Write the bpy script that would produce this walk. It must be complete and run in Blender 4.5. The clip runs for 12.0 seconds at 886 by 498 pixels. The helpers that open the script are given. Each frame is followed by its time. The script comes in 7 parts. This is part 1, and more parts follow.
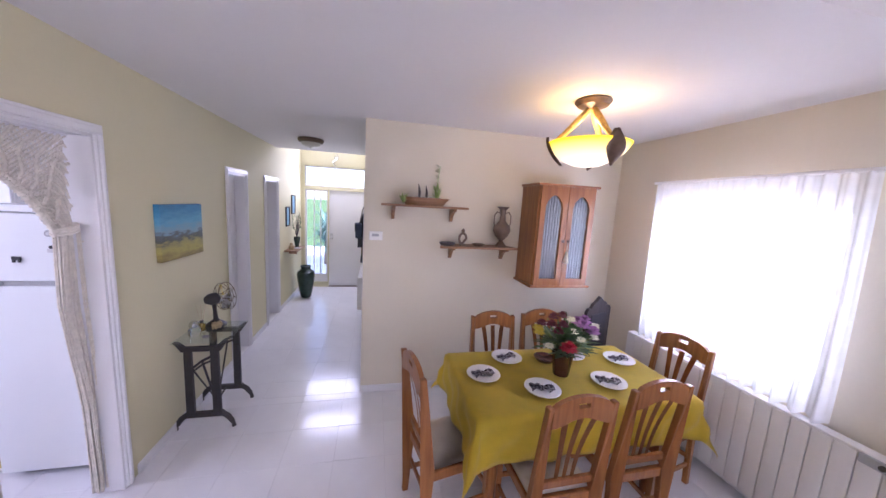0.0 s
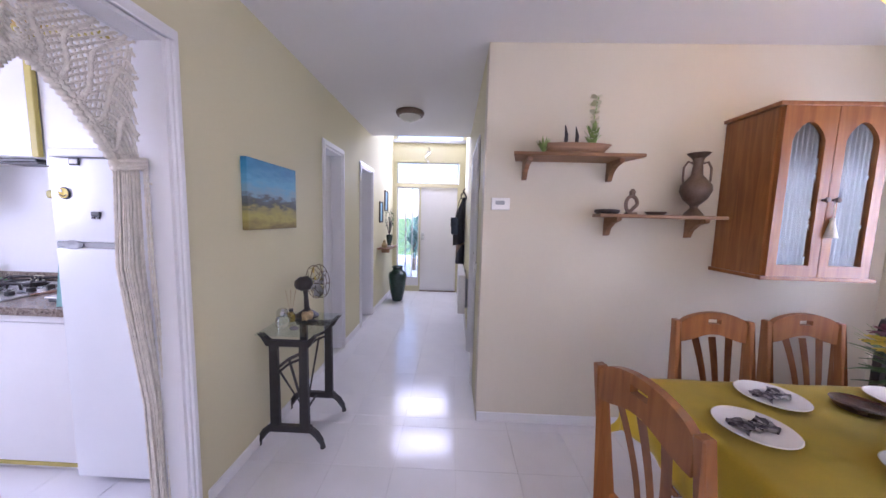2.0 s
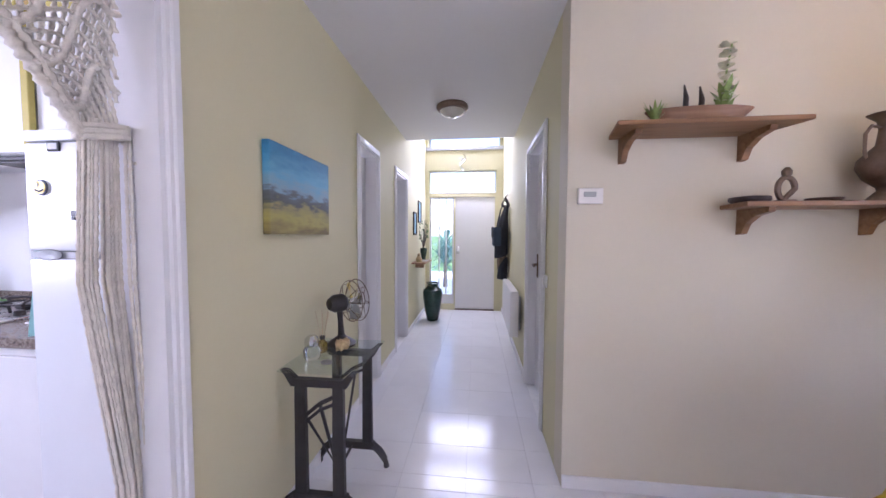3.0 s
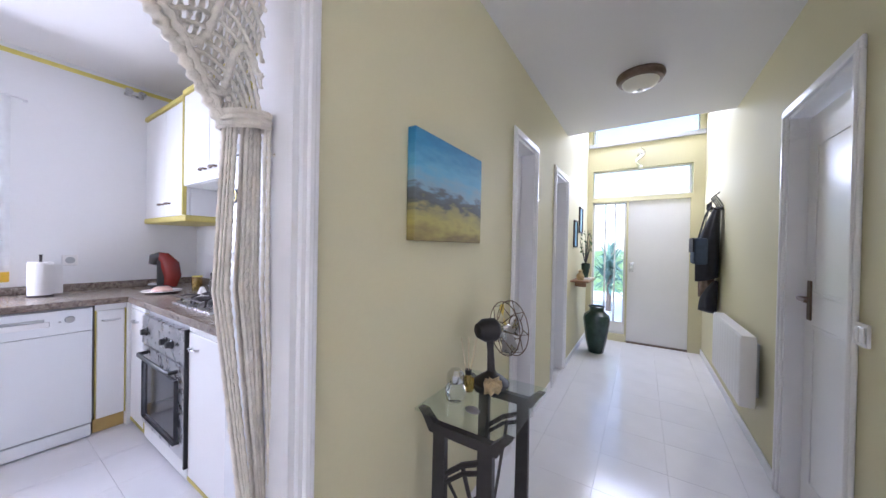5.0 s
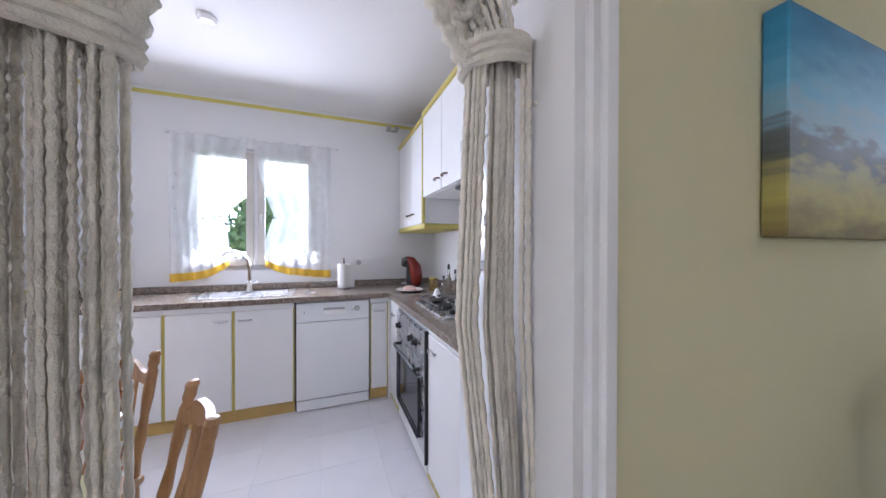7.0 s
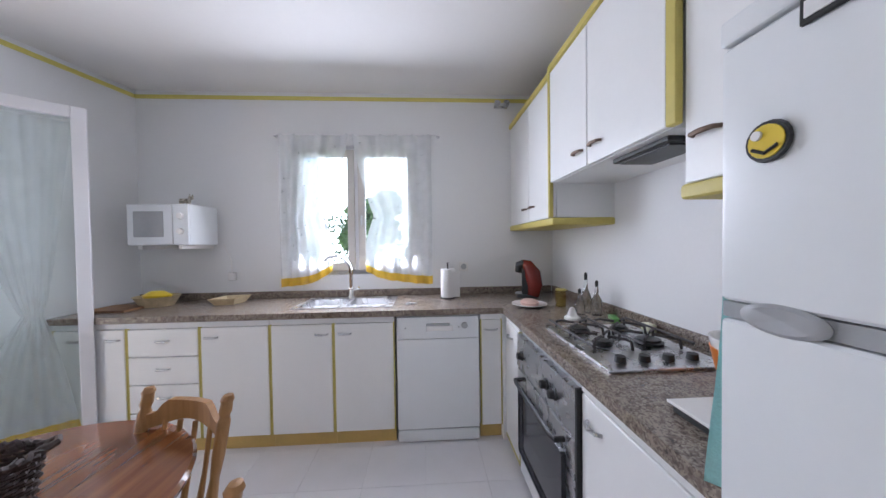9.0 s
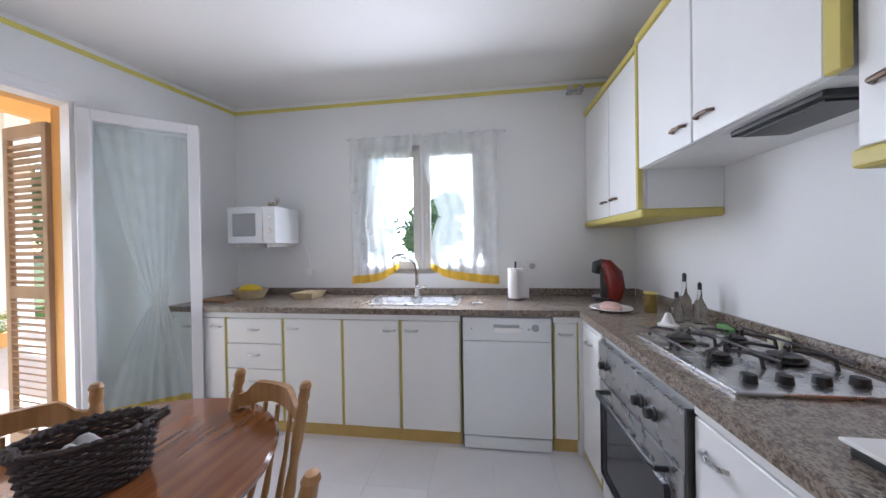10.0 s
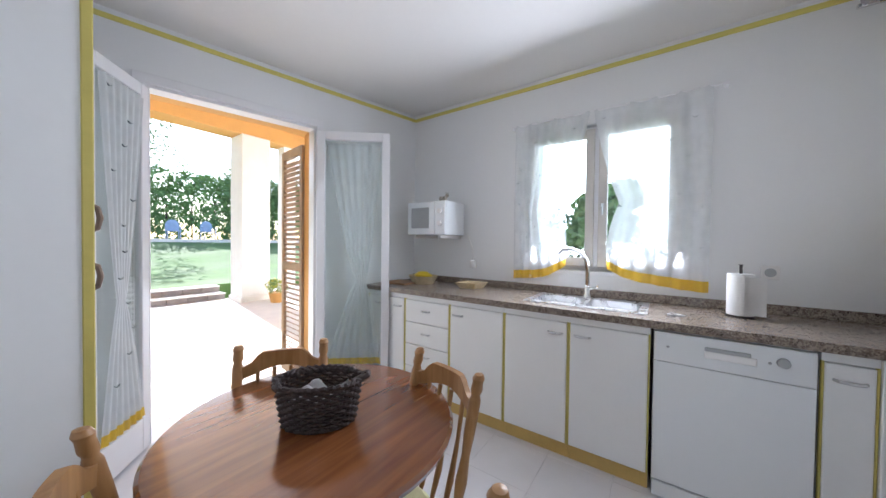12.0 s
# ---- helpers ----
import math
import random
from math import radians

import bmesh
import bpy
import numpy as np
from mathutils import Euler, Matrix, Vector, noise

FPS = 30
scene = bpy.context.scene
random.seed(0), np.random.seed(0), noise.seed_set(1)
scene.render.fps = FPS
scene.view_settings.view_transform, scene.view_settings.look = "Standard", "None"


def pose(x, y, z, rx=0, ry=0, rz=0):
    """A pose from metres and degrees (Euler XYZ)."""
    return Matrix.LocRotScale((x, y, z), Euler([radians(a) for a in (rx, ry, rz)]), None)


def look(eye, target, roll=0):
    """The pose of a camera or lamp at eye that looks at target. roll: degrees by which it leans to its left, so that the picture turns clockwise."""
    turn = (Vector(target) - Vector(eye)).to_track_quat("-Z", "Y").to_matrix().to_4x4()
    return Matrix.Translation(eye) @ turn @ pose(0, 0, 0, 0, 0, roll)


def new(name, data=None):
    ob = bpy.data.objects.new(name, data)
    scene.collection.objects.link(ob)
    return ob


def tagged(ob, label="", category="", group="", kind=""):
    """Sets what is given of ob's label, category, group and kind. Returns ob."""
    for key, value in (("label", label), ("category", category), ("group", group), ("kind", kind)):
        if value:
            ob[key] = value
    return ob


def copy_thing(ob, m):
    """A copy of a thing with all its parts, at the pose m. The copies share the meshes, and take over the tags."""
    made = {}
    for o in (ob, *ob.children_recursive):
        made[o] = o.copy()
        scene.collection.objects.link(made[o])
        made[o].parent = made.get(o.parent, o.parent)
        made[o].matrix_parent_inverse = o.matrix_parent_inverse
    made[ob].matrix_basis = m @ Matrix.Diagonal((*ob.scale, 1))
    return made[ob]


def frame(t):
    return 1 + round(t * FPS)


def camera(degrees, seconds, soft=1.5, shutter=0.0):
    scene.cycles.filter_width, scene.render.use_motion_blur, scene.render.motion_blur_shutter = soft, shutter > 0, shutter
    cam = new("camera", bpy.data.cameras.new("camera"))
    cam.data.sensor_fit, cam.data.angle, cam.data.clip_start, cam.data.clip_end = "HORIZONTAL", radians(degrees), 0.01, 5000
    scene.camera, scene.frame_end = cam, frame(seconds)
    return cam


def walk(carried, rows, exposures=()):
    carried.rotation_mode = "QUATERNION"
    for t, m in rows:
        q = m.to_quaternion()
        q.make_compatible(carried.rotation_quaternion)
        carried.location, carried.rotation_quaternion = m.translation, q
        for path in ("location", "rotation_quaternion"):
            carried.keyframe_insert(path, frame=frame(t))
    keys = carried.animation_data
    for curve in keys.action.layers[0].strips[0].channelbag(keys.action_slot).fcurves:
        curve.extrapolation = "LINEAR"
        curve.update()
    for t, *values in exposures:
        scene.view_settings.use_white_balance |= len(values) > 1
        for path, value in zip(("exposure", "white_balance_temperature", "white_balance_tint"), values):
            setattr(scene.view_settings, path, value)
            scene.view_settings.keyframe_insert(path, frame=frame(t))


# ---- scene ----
cam = camera(110.0, 12.0)
PATH = [
    (0, (1.458, 2.308, 1.833), (1.888, 4.241, 1.553), 3.3),
    (0.5, (1.418, 2.460, 1.739), (1.714, 4.415, 1.442), 3.3),
    (1, (1.372, 2.661, 1.664), (1.530, 4.634, 1.376), 2.0),
    (1.5, (1.283, 2.874, 1.515), (1.313, 4.858, 1.264), 1.2),
    (2, (1.159, 3.089, 1.420), (1.097, 5.079, 1.224), 1.5),
    (2.5, (1.015, 3.329, 1.346), (0.901, 5.322, 1.228), 0.8),
    (4.5, (0.732, 3.857, 1.311), (-0.085, 5.683, 1.282), 0.8),
    (5, (0.704, 3.908, 1.308), (-0.377, 5.591, 1.292), 1.1),
    (5.5, (0.662, 3.961, 1.317), (-0.691, 5.435, 1.304), 1.2),
    (6, (0.593, 3.991, 1.314), (-0.996, 5.205, 1.300), 1.4),
    (6.5, (0.458, 4.021, 1.311), (-1.304, 4.966, 1.309), 1.4),
    (7, (0.317, 4.030, 1.310), (-1.550, 4.746, 1.296), 0.1),
    (9, (-0.261, 4.027, 1.360), (-2.257, 4.142, 1.320), -0.8),
    (9.5, (-0.306, 4.022, 1.312), (-2.306, 3.991, 1.312), -0.7),
    (10, (-0.336, 3.982, 1.322), (-2.318, 3.711, 1.307), -0.9),
    (10.5, (-0.345, 3.936, 1.337), (-2.268, 3.386, 1.293), -1.3),
    (11, (-0.358, 3.923, 1.330), (-2.188, 3.120, 1.276), -0.8),
    (11.5, (-0.398, 3.894, 1.312), (-2.122, 2.880, 1.264), -0.2),
    (12, (-0.422, 3.853, 1.295), (-2.055, 2.698, 1.259), 0.7),
]
walk(cam, [(t, look(eye, target, roll)) for t, eye, target, roll in PATH],
     exposures=[(0, 1.72, 5500, 39), (2.5, 1.82, 5470, 37), (4.5, 1.95, 5500, 28), (5.5, 1.88, 5550, 23), (7.0, 1.45, 5680, 21), (9.0, 1.12, 5830, 18), (12.0, 1.15, 5850, 14)])

# ---- world, sun, large lights ----
world = bpy.data.worlds.new("sky")
scene.world = world
world.use_nodes = True
wn = world.node_tree
sky = wn.nodes.new("ShaderNodeTexSky")
sky.sky_type = "NISHITA"
sky.sun_disc = False
sky.sun_elevation = radians(35)
sky.sun_rotation = radians(190)
bg = wn.nodes["Background"]
bg.inputs["Strength"].default_value = 0.15
wn.links.new(sky.outputs["Color"], bg.inputs["Color"])
sun = new("sun", bpy.data.lights.new("sun", "SUN"))
sun.data.energy, sun.data.angle, sun.data.color = 5.0, radians(0.5), (1.0, 0.95, 0.88)
sun.matrix_world = look((-5, -28, 19.9), (0, 0, 0))


def window_light(name, where, target, sx, sy, watts, colour=(0.93, 0.96, 1.0)):
    """Sky light that comes in through an opening."""
    lamp = bpy.data.lights.new(name, "AREA")
    lamp.shape, lamp.size, lamp.size_y, lamp.energy, lamp.color = "RECTANGLE", sx, sy, watts, colour
    ob = new(name, lamp)
    ob.matrix_world = look(where, target)
    return ob


window_light("dining_window_light", (4.14, 4.04, 1.43), (2.0, 4.04, 1.2), 1.08, 1.02, 6.5)
window_light("kitchen_window_light", (-2.80, 3.45, 1.65), (-1.0, 3.44, 1.2), 1.0, 1.0, 13.5)
window_light("terrace_door_light", (-1.42, 1.30, 1.15), (-1.6, 3.4, 0.3), 0.95, 2.0, 2.5)
window_light("living_room_window_light", (1.9, -2.9, 1.5), (1.9, 3.0, 1.3), 3.4, 2.0, 7.2)
window_light("entrance_transom_light", (0.64, 8.88, 2.25), (0.62, 6.0, 0.4), 1.0, 0.36, 4.5)
window_light("entrance_clerestory_light", (0.64, 8.86, 3.05), (0.64, 7.2, 1.0), 1.1, 0.3, 6)

# ---- materials ----


def material(name, colour, rough=0.5, metal=0.0, vary=0.06, scale=6.0, bump=0.05, bump_scale=60.0, spec=0.5, rnd=0.0, **more):
    """A painted or plain surface: colour mottled at two scales, fine relief, and some uneven gloss."""
    m = bpy.data.materials.new(name)
    m.use_nodes = True
    nt = m.node_tree
    n, l = nt.nodes, nt.links
    b = n["Principled BSDF"]
    b.inputs["Metallic"].default_value = metal
    b.inputs["Specular IOR Level"].default_value = spec
    co = n.new("ShaderNodeTexCoord")
    big, small = n.new("ShaderNodeTexNoise"), n.new("ShaderNodeTexNoise")
    big.inputs["Scale"].default_value, big.inputs["Detail"].default_value = scale, 4
    small.inputs["Scale"].default_value, small.inputs["Detail"].default_value = bump_scale, 3
    for t in (big, small):
        l.new(co.outputs["Object"], t.inputs["Vector"])
    add = n.new("ShaderNodeMath")
    add.operation = "MULTIPLY_ADD"
    l.new(small.outputs["Fac"], add.inputs[0])
    add.inputs[1].default_value = 0.35
    l.new(big.outputs["Fac"], add.inputs[2])
    ramp = n.new("ShaderNodeMapRange")
    ramp.inputs["From Min"].default_value, ramp.inputs["From Max"].default_value = 0.4, 0.95
    ramp.inputs["To Min"].default_value, ramp.inputs["To Max"].default_value = 1 - vary, 1 + vary
    l.new(add.outputs[0], ramp.inputs["Value"])
    last = ramp.outputs["Result"]
    if rnd:
        info = n.new("ShaderNodeObjectInfo")
        mr = n.new("ShaderNodeMapRange")
        mr.inputs["To Min"].default_value, mr.inputs["To Max"].default_value = 1 - rnd, 1 + rnd
        l.new(info.outputs["Random"], mr.inputs["Value"])
        mul = n.new("ShaderNodeMath")
        mul.operation = "MULTIPLY"
        l.new(last, mul.inputs[0]), l.new(mr.outputs["Result"], mul.inputs[1])
        last = mul.outputs[0]
    mix = n.new("ShaderNodeVectorMath")
    mix.operation = "SCALE"
    mix.inputs[0].default_value = colour
    l.new(last, mix.inputs["Scale"])
    l.new(mix.outputs["Vector"], b.inputs["Base Color"])
    rr = n.new("ShaderNodeMapRange")
    rr.inputs["To Min"].default_value, rr.inputs["To Max"].default_value = rough * 0.8, min(1, rough * 1.2)
    l.new(big.outputs["Fac"], rr.inputs["Value"])
    l.new(rr.outputs["Result"], b.inputs["Roughness"])
    if bump:
        bp = n.new("ShaderNodeBump")
        bp.inputs["Strength"].default_value, bp.inputs["Distance"].default_value = bump, 0.004
        l.new(small.outputs["Fac"], bp.inputs["Height"])
        l.new(bp.outputs["Normal"], b.inputs["Normal"])
    for key, value in more.items():
        b.inputs[key.replace("_", " ")].default_value = value
    return m


def wood(name, dark, light, rough=0.4, scale=3.0, stretch=(1, 1, 0.08), coat=0.0):
    """Stained wood with grain along one axis of the thing."""
    m = bpy.data.materials.new(name)
    m.use_nodes = True
    n, l = m.node_tree.nodes, m.node_tree.links
    b = n["Principled BSDF"]
    co, mp = n.new("ShaderNodeTexCoord"), n.new("ShaderNodeMapping")
    mp.inputs["Scale"].default_value = stretch
    l.new(co.outputs["Object"], mp.inputs["Vector"])
    g, w = n.new("ShaderNodeTexNoise"), n.new("ShaderNodeTexNoise")
    g.inputs["Scale"].default_value, g.inputs["Detail"].default_value, g.inputs["Distortion"].default_value = scale * 12, 6, 0.6
    w.inputs["Scale"].default_value, w.inputs["Detail"].default_value = scale, 2
    l.new(mp.outputs["Vector"], g.inputs["Vector"]), l.new(co.outputs["Object"], w.inputs["Vector"])
    add = n.new("ShaderNodeMath")
    add.operation = "MULTIPLY_ADD"
    l.new(w.outputs["Fac"], add.inputs[0])
    add.inputs[1].default_value = 0.4
    l.new(g.outputs["Fac"], add.inputs[2])
    ramp = n.new("ShaderNodeValToRGB")
    ramp.color_ramp.elements[0].position, ramp.color_ramp.elements[1].position = 0.45, 0.95
    ramp.color_ramp.elements[0].color, ramp.color_ramp.elements[1].color = (*dark, 1), (*light, 1)
    l.new(add.outputs[0], ramp.inputs["Fac"])
    l.new(ramp.outputs["Color"], b.inputs["Base Color"])
    b.inputs["Roughness"].default_value = rough
    b.inputs["Coat Weight"].default_value = coat
    b.inputs["Coat Roughness"].default_value = 0.08
    bp = n.new("ShaderNodeBump")
    bp.inputs["Strength"].default_value, bp.inputs["Distance"].default_value = 0.08, 0.002
    l.new(g.outputs["Fac"], bp.inputs["Height"])
    l.new(bp.outputs["Normal"], b.inputs["Normal"])
    return m


def speckled(name, colours, scale=90.0, rough=0.25):
    """Polished speckled stone."""
    m = bpy.data.materials.new(name)
    m.use_nodes = True
    n, l = m.node_tree.nodes, m.node_tree.links
    b = n["Principled BSDF"]
    co, v, w = n.new("ShaderNodeTexCoord"), n.new("ShaderNodeTexVoronoi"), n.new("ShaderNodeTexNoise")
    v.inputs["Scale"].default_value, w.inputs["Scale"].default_value = scale, scale * 0.25
    w.inputs["Detail"].default_value = 5
    l.new(co.outputs["Object"], v.inputs["Vector"]), l.new(co.outputs["Object"], w.inputs["Vector"])
    mixer = n.new("ShaderNodeMath")
    mixer.operation = "MULTIPLY_ADD"
    sep = n.new("ShaderNodeSeparateColor")
    l.new(v.outputs["Color"], sep.inputs["Color"])
    l.new(sep.outputs[0], mixer.inputs[0])
    mixer.inputs[1].default_value = 0.55
    l.new(w.outputs["Fac"], mixer.inputs[2])
    ramp = n.new("ShaderNodeValToRGB")
    els = ramp.color_ramp.elements
    while len(els) < len(colours):
        els.new(0.5)
    for k, c in enumerate(colours):
        els[k].position, els[k].color = 0.35 + 0.6 * k / (len(colours) - 1), (*c, 1)
    l.new(mixer.outputs[0], ramp.inputs["Fac"])
    l.new(ramp.outputs["Color"], b.inputs["Base Color"])
    b.inputs["Roughness"].default_value = rough
    return m


def sheer(name, colour, see=0.45, glow=0.5):
    """Thin woven cloth that lets light and some of the view through."""
    m = bpy.data.materials.new(name)
    m.use_nodes = True
    n, l = m.node_tree.nodes, m.node_tree.links
    out = n["Material Output"]
    n.remove(n["Principled BSDF"])
    d, t, p = n.new("ShaderNodeBsdfDiffuse"), n.new("ShaderNodeBsdfTranslucent"), n.new("ShaderNodeBsdfTransparent")
    d.inputs["Color"].default_value = t.inputs["Color"].default_value = (*colour, 1)
    a, c = n.new("ShaderNodeMixShader"), n.new("ShaderNodeMixShader")
    a.inputs[0].default_value = glow
    co, w = n.new("ShaderNodeTexCoord"), n.new("ShaderNodeTexNoise")
    w.inputs["Scale"].default_value = 14
    l.new(co.outputs["Object"], w.inputs["Vector"])
    mr = n.new("ShaderNodeMapRange")
    mr.inputs["To Min"].default_value, mr.inputs["To Max"].default_value = see - 0.08, see + 0.08
    l.new(w.outputs["Fac"], mr.inputs["Value"])
    l.new(mr.outputs["Result"], c.inputs[0])
    l.new(d.outputs[0], a.inputs[1]), l.new(t.outputs[0], a.inputs[2])
    l.new(a.outputs[0], c.inputs[1]), l.new(p.outputs[0], c.inputs[2])
    l.new(c.outputs[0], out.inputs["Surface"])
    return m


def glass(name, colour=(0.95, 0.98, 0.97), rough=0.0, clear=0.85):
    """A thin clear pane: mostly see-through, with a gloss."""
    m = bpy.data.materials.new(name)
    m.use_nodes = True
    n, l = m.node_tree.nodes, m.node_tree.links
    n.remove(n["Principled BSDF"])
    p, g, mx, f = n.new("ShaderNodeBsdfTransparent"), n.new("ShaderNodeBsdfGlossy"), n.new("ShaderNodeMixShader"), n.new("ShaderNodeLayerWeight")
    p.inputs["Color"].default_value = (*colour, 1)
    g.inputs["Roughness"].default_value = rough
    pw, ad = n.new("ShaderNodeMath"), n.new("ShaderNodeMath")
    pw.operation, ad.operation = "POWER", "MULTIPLY_ADD"
    pw.inputs[1].default_value, ad.inputs[1].default_value, ad.inputs[2].default_value = 4.0, 0.6, 0.04
    l.new(f.outputs["Facing"], pw.inputs[0]), l.new(pw.outputs[0], ad.inputs[0])
    l.new(ad.outputs[0], mx.inputs[0]), l.new(p.outputs[0], mx.inputs[1]), l.new(g.outputs[0], mx.inputs[2])
    l.new(mx.outputs[0], n["Material Output"].inputs["Surface"])
    return m


M = {}
M["wall_yellow"] = material("pale_yellow_wall_paint", (0.64, 0.595, 0.385), 0.75, vary=0.025, scale=1.5, bump=0.12, bump_scale=45)
M["wall_cream"] = material("cream_wall_paint", (0.68, 0.62, 0.50), 0.75, vary=0.025, scale=1.5, bump=0.12, bump_scale=45)
M["wall_white"] = material("white_wall_paint", (0.80, 0.80, 0.80), 0.7, vary=0.02, scale=1.5, bump=0.10, bump_scale=45)
M["ceiling"] = material("white_ceiling_paint", (0.75, 0.73, 0.71), 0.85, vary=0.02, scale=1.2, bump=0.08, bump_scale=40)
M["tile"] = material("white_glossy_floor_tile", (0.78, 0.77, 0.79), 0.15, vary=0.03, scale=5, bump=0.01, bump_scale=12, spec=0.6, rnd=0.02)
M["grout"] = material("grey_floor_grout", (0.76, 0.75, 0.75), 0.9, vary=0.1, scale=20)
M["white_gloss"] = material("white_gloss_paint", (0.80, 0.79, 0.80), 0.3, vary=0.02, scale=4, bump=0.03, bump_scale=30)
M["white_lacquer"] = material("white_lacquered_board", (0.80, 0.80, 0.79), 0.35, vary=0.02, scale=4, bump=0.02, bump_scale=50)
M["enamel"] = material("white_appliance_enamel", (0.80, 0.82, 0.83), 0.25, vary=0.015, scale=3, bump=0.02, bump_scale=80)
M["olive"] = material("olive_yellow_trim_paint", (0.55, 0.46, 0.12), 0.5, vary=0.08, scale=12)
M["ochre"] = material("ochre_plinth_paint", (0.58, 0.40, 0.13), 0.5, vary=0.1, scale=9)
M["stripe"] = material("yellow_wall_stripe_paint", (0.68, 0.60, 0.16), 0.7, vary=0.06, scale=9)
M["granite"] = speckled("brown_granite", [(0.04, 0.03, 0.024), (0.115, 0.088, 0.07), (0.20, 0.155, 0.122), (0.31, 0.26, 0.21)], 190)
M["steel"] = material("brushed_steel", (0.60, 0.60, 0.61), 0.28, metal=1.0, vary=0.03, scale=20, bump=0.03, bump_scale=160)
M["chrome"] = material("chrome", (0.75, 0.75, 0.75), 0.1, metal=1.0, vary=0.03)
M["black"] = material("black_plastic", (0.02, 0.02, 0.02), 0.4, vary=0.15)
M["iron"] = material("dark_cast_iron", (0.045, 0.04, 0.04), 0.5, metal=0.4, vary=0.2, scale=25, bump=0.1, bump_scale=120)
M["honey"] = wood("honey_stained_pine", (0.20, 0.065, 0.016), (0.37, 0.145, 0.037), 0.35, coat=0.2)
M["table_wood"] = wood("polished_dark_walnut", (0.14, 0.042, 0.013), (0.29, 0.105, 0.034), 0.20, stretch=(0.08, 1, 1), coat=1.0)
M["oak"] = wood("turned_oak", (0.28, 0.13, 0.04), (0.48, 0.26, 0.10), 0.4, coat=0.2)
M["shelf_wood"] = wood("brown_shelf_wood", (0.17, 0.08, 0.03), (0.32, 0.17, 0.08), 0.5, stretch=(0.08, 1, 1))
M["glass"] = glass("clear_glass")
M["sheer"] = sheer("white_sheer_curtain", (0.93, 0.93, 0.94), 0.30, 0.55)
M["lace"] = sheer("kitchen_sheer_curtain", (0.95, 0.96, 0.97), 0.30, 0.55)
M["yellow_hem"] = sheer("yellow_curtain_hem", (0.85, 0.55, 0.06), 0.10, 0.4)

# ---- mesh helpers ----


def part(name, bm, mat, parent=None, label="", smooth=False):
    """Links a bmesh as one mesh object, under a thing or a part."""
    me = bpy.data.meshes.new(name)
    bm.normal_update()
    bm.to_mesh(me)
    bm.free()
    me.materials.append(mat)
    if smooth:
        me.shade_smooth()
        if smooth != 2:
            me.set_sharp_from_angle(angle=radians(35))
    ob = new(name, me)
    if parent:
        ob.parent = parent
    if label:
        ob["label"] = label
    return ob


def thing(name, at=(0, 0, 0), rz=0.0):
    ob = new(name)
    ob.empty_display_size = 0.1
    ob.matrix_world = pose(*at, 0, 0, rz)
    return ob


def box(bm, x0, y0, z0, x1, y1, z1, bevel=0.0, m=None, seg=2):
    """A block between two corners, with rounded edges if bevel is given."""
    r = bmesh.ops.create_cube(bm, size=1.0)
    vs = r["verts"]
    bmesh.ops.transform(bm, verts=vs, matrix=Matrix.Translation(((x0 + x1) / 2, (y0 + y1) / 2, (z0 + z1) / 2)) @ Matrix.Diagonal((abs(x1 - x0), abs(y1 - y0), abs(z1 - z0), 1)))
    if bevel:
        es = list({e for v in vs for e in v.link_edges})
        out = bmesh.ops.bevel(bm, geom=es, offset=bevel, segments=seg, affect="EDGES", profile=0.6)
        vs = list({v for f in out["faces"] for v in f.verts} | {v for v in vs if v.is_valid})
    if m is not None:
        bmesh.ops.transform(bm, verts=vs, matrix=m)
    return bm


def solid(*a, **k):
    return box(bmesh.new(), *a, **k)


def tube(bm, pts, r, seg=10, flat=1.0, closed=False, up=None):
    """A round or flattened rod along points; r may be a list."""
    pts = [Vector(p) for p in pts]
    n = len(pts)
    rs = r if isinstance(r, (list, tuple)) else [r] * n
    rings, side = [], None
    for k, p in enumerate(pts):
        a, b = (pts[(k - 1) % n], pts[(k + 1) % n]) if closed else (pts[max(k - 1, 0)], pts[min(k + 1, n - 1)])
        d = (b - a).normalized()
        if side is None:
            ref = Vector(up) if up else (Vector((0, 0, 1)) if abs(d.z) < 0.9 else Vector((1, 0, 0)))
            side = d.cross(ref).normalized()
        else:
            side = (side - d * side.dot(d)).normalized()
        nor = side.cross(d)
        rings.append([bm.verts.new(p + rs[k] * (math.cos(2 * math.pi * j / seg) * side + flat * math.sin(2 * math.pi * j / seg) * nor)) for j in range(seg)])
    for k in range(n if closed else n - 1):
        for j in range(seg):
            bm.faces.new((rings[k][j], rings[k][(j + 1) % seg], rings[(k + 1) % n][(j + 1) % seg], rings[(k + 1) % n][j]))
    if not closed:
        bm.faces.new(rings[0][::-1])
        bm.faces.new(rings[-1])
    return bm


def rod(*a, **k):
    return tube(bmesh.new(), *a, **k)


def lathe(bm, prof, seg=24, at=(0, 0, 0), sx=1.0, sy=1.0, m=None):
    """A turned body from rows of (radius, height)."""
    rings, made = [], []
    for r, z in prof:
        ring = [bm.verts.new((at[0] + sx * r * math.cos(2 * math.pi * j / seg), at[1] + sy * r * math.sin(2 * math.pi * j / seg), at[2] + z)) for j in range(seg)]
        rings.append(ring)
        made += ring
    for a, b in zip(rings, rings[1:]):
        for j in range(seg):
            bm.faces.new((a[j], a[(j + 1) % seg], b[(j + 1) % seg], b[j]))
    if prof[0][0] > 1e-4:
        bm.faces.new(rings[0][::-1])
    if prof[-1][0] > 1e-4:
        bm.faces.new(rings[-1])
    if m is not None:
        bmesh.ops.transform(bm, verts=made, matrix=m)
    return bm


def turned(prof, seg=24, **k):
    return lathe(bmesh.new(), prof, seg, **k)


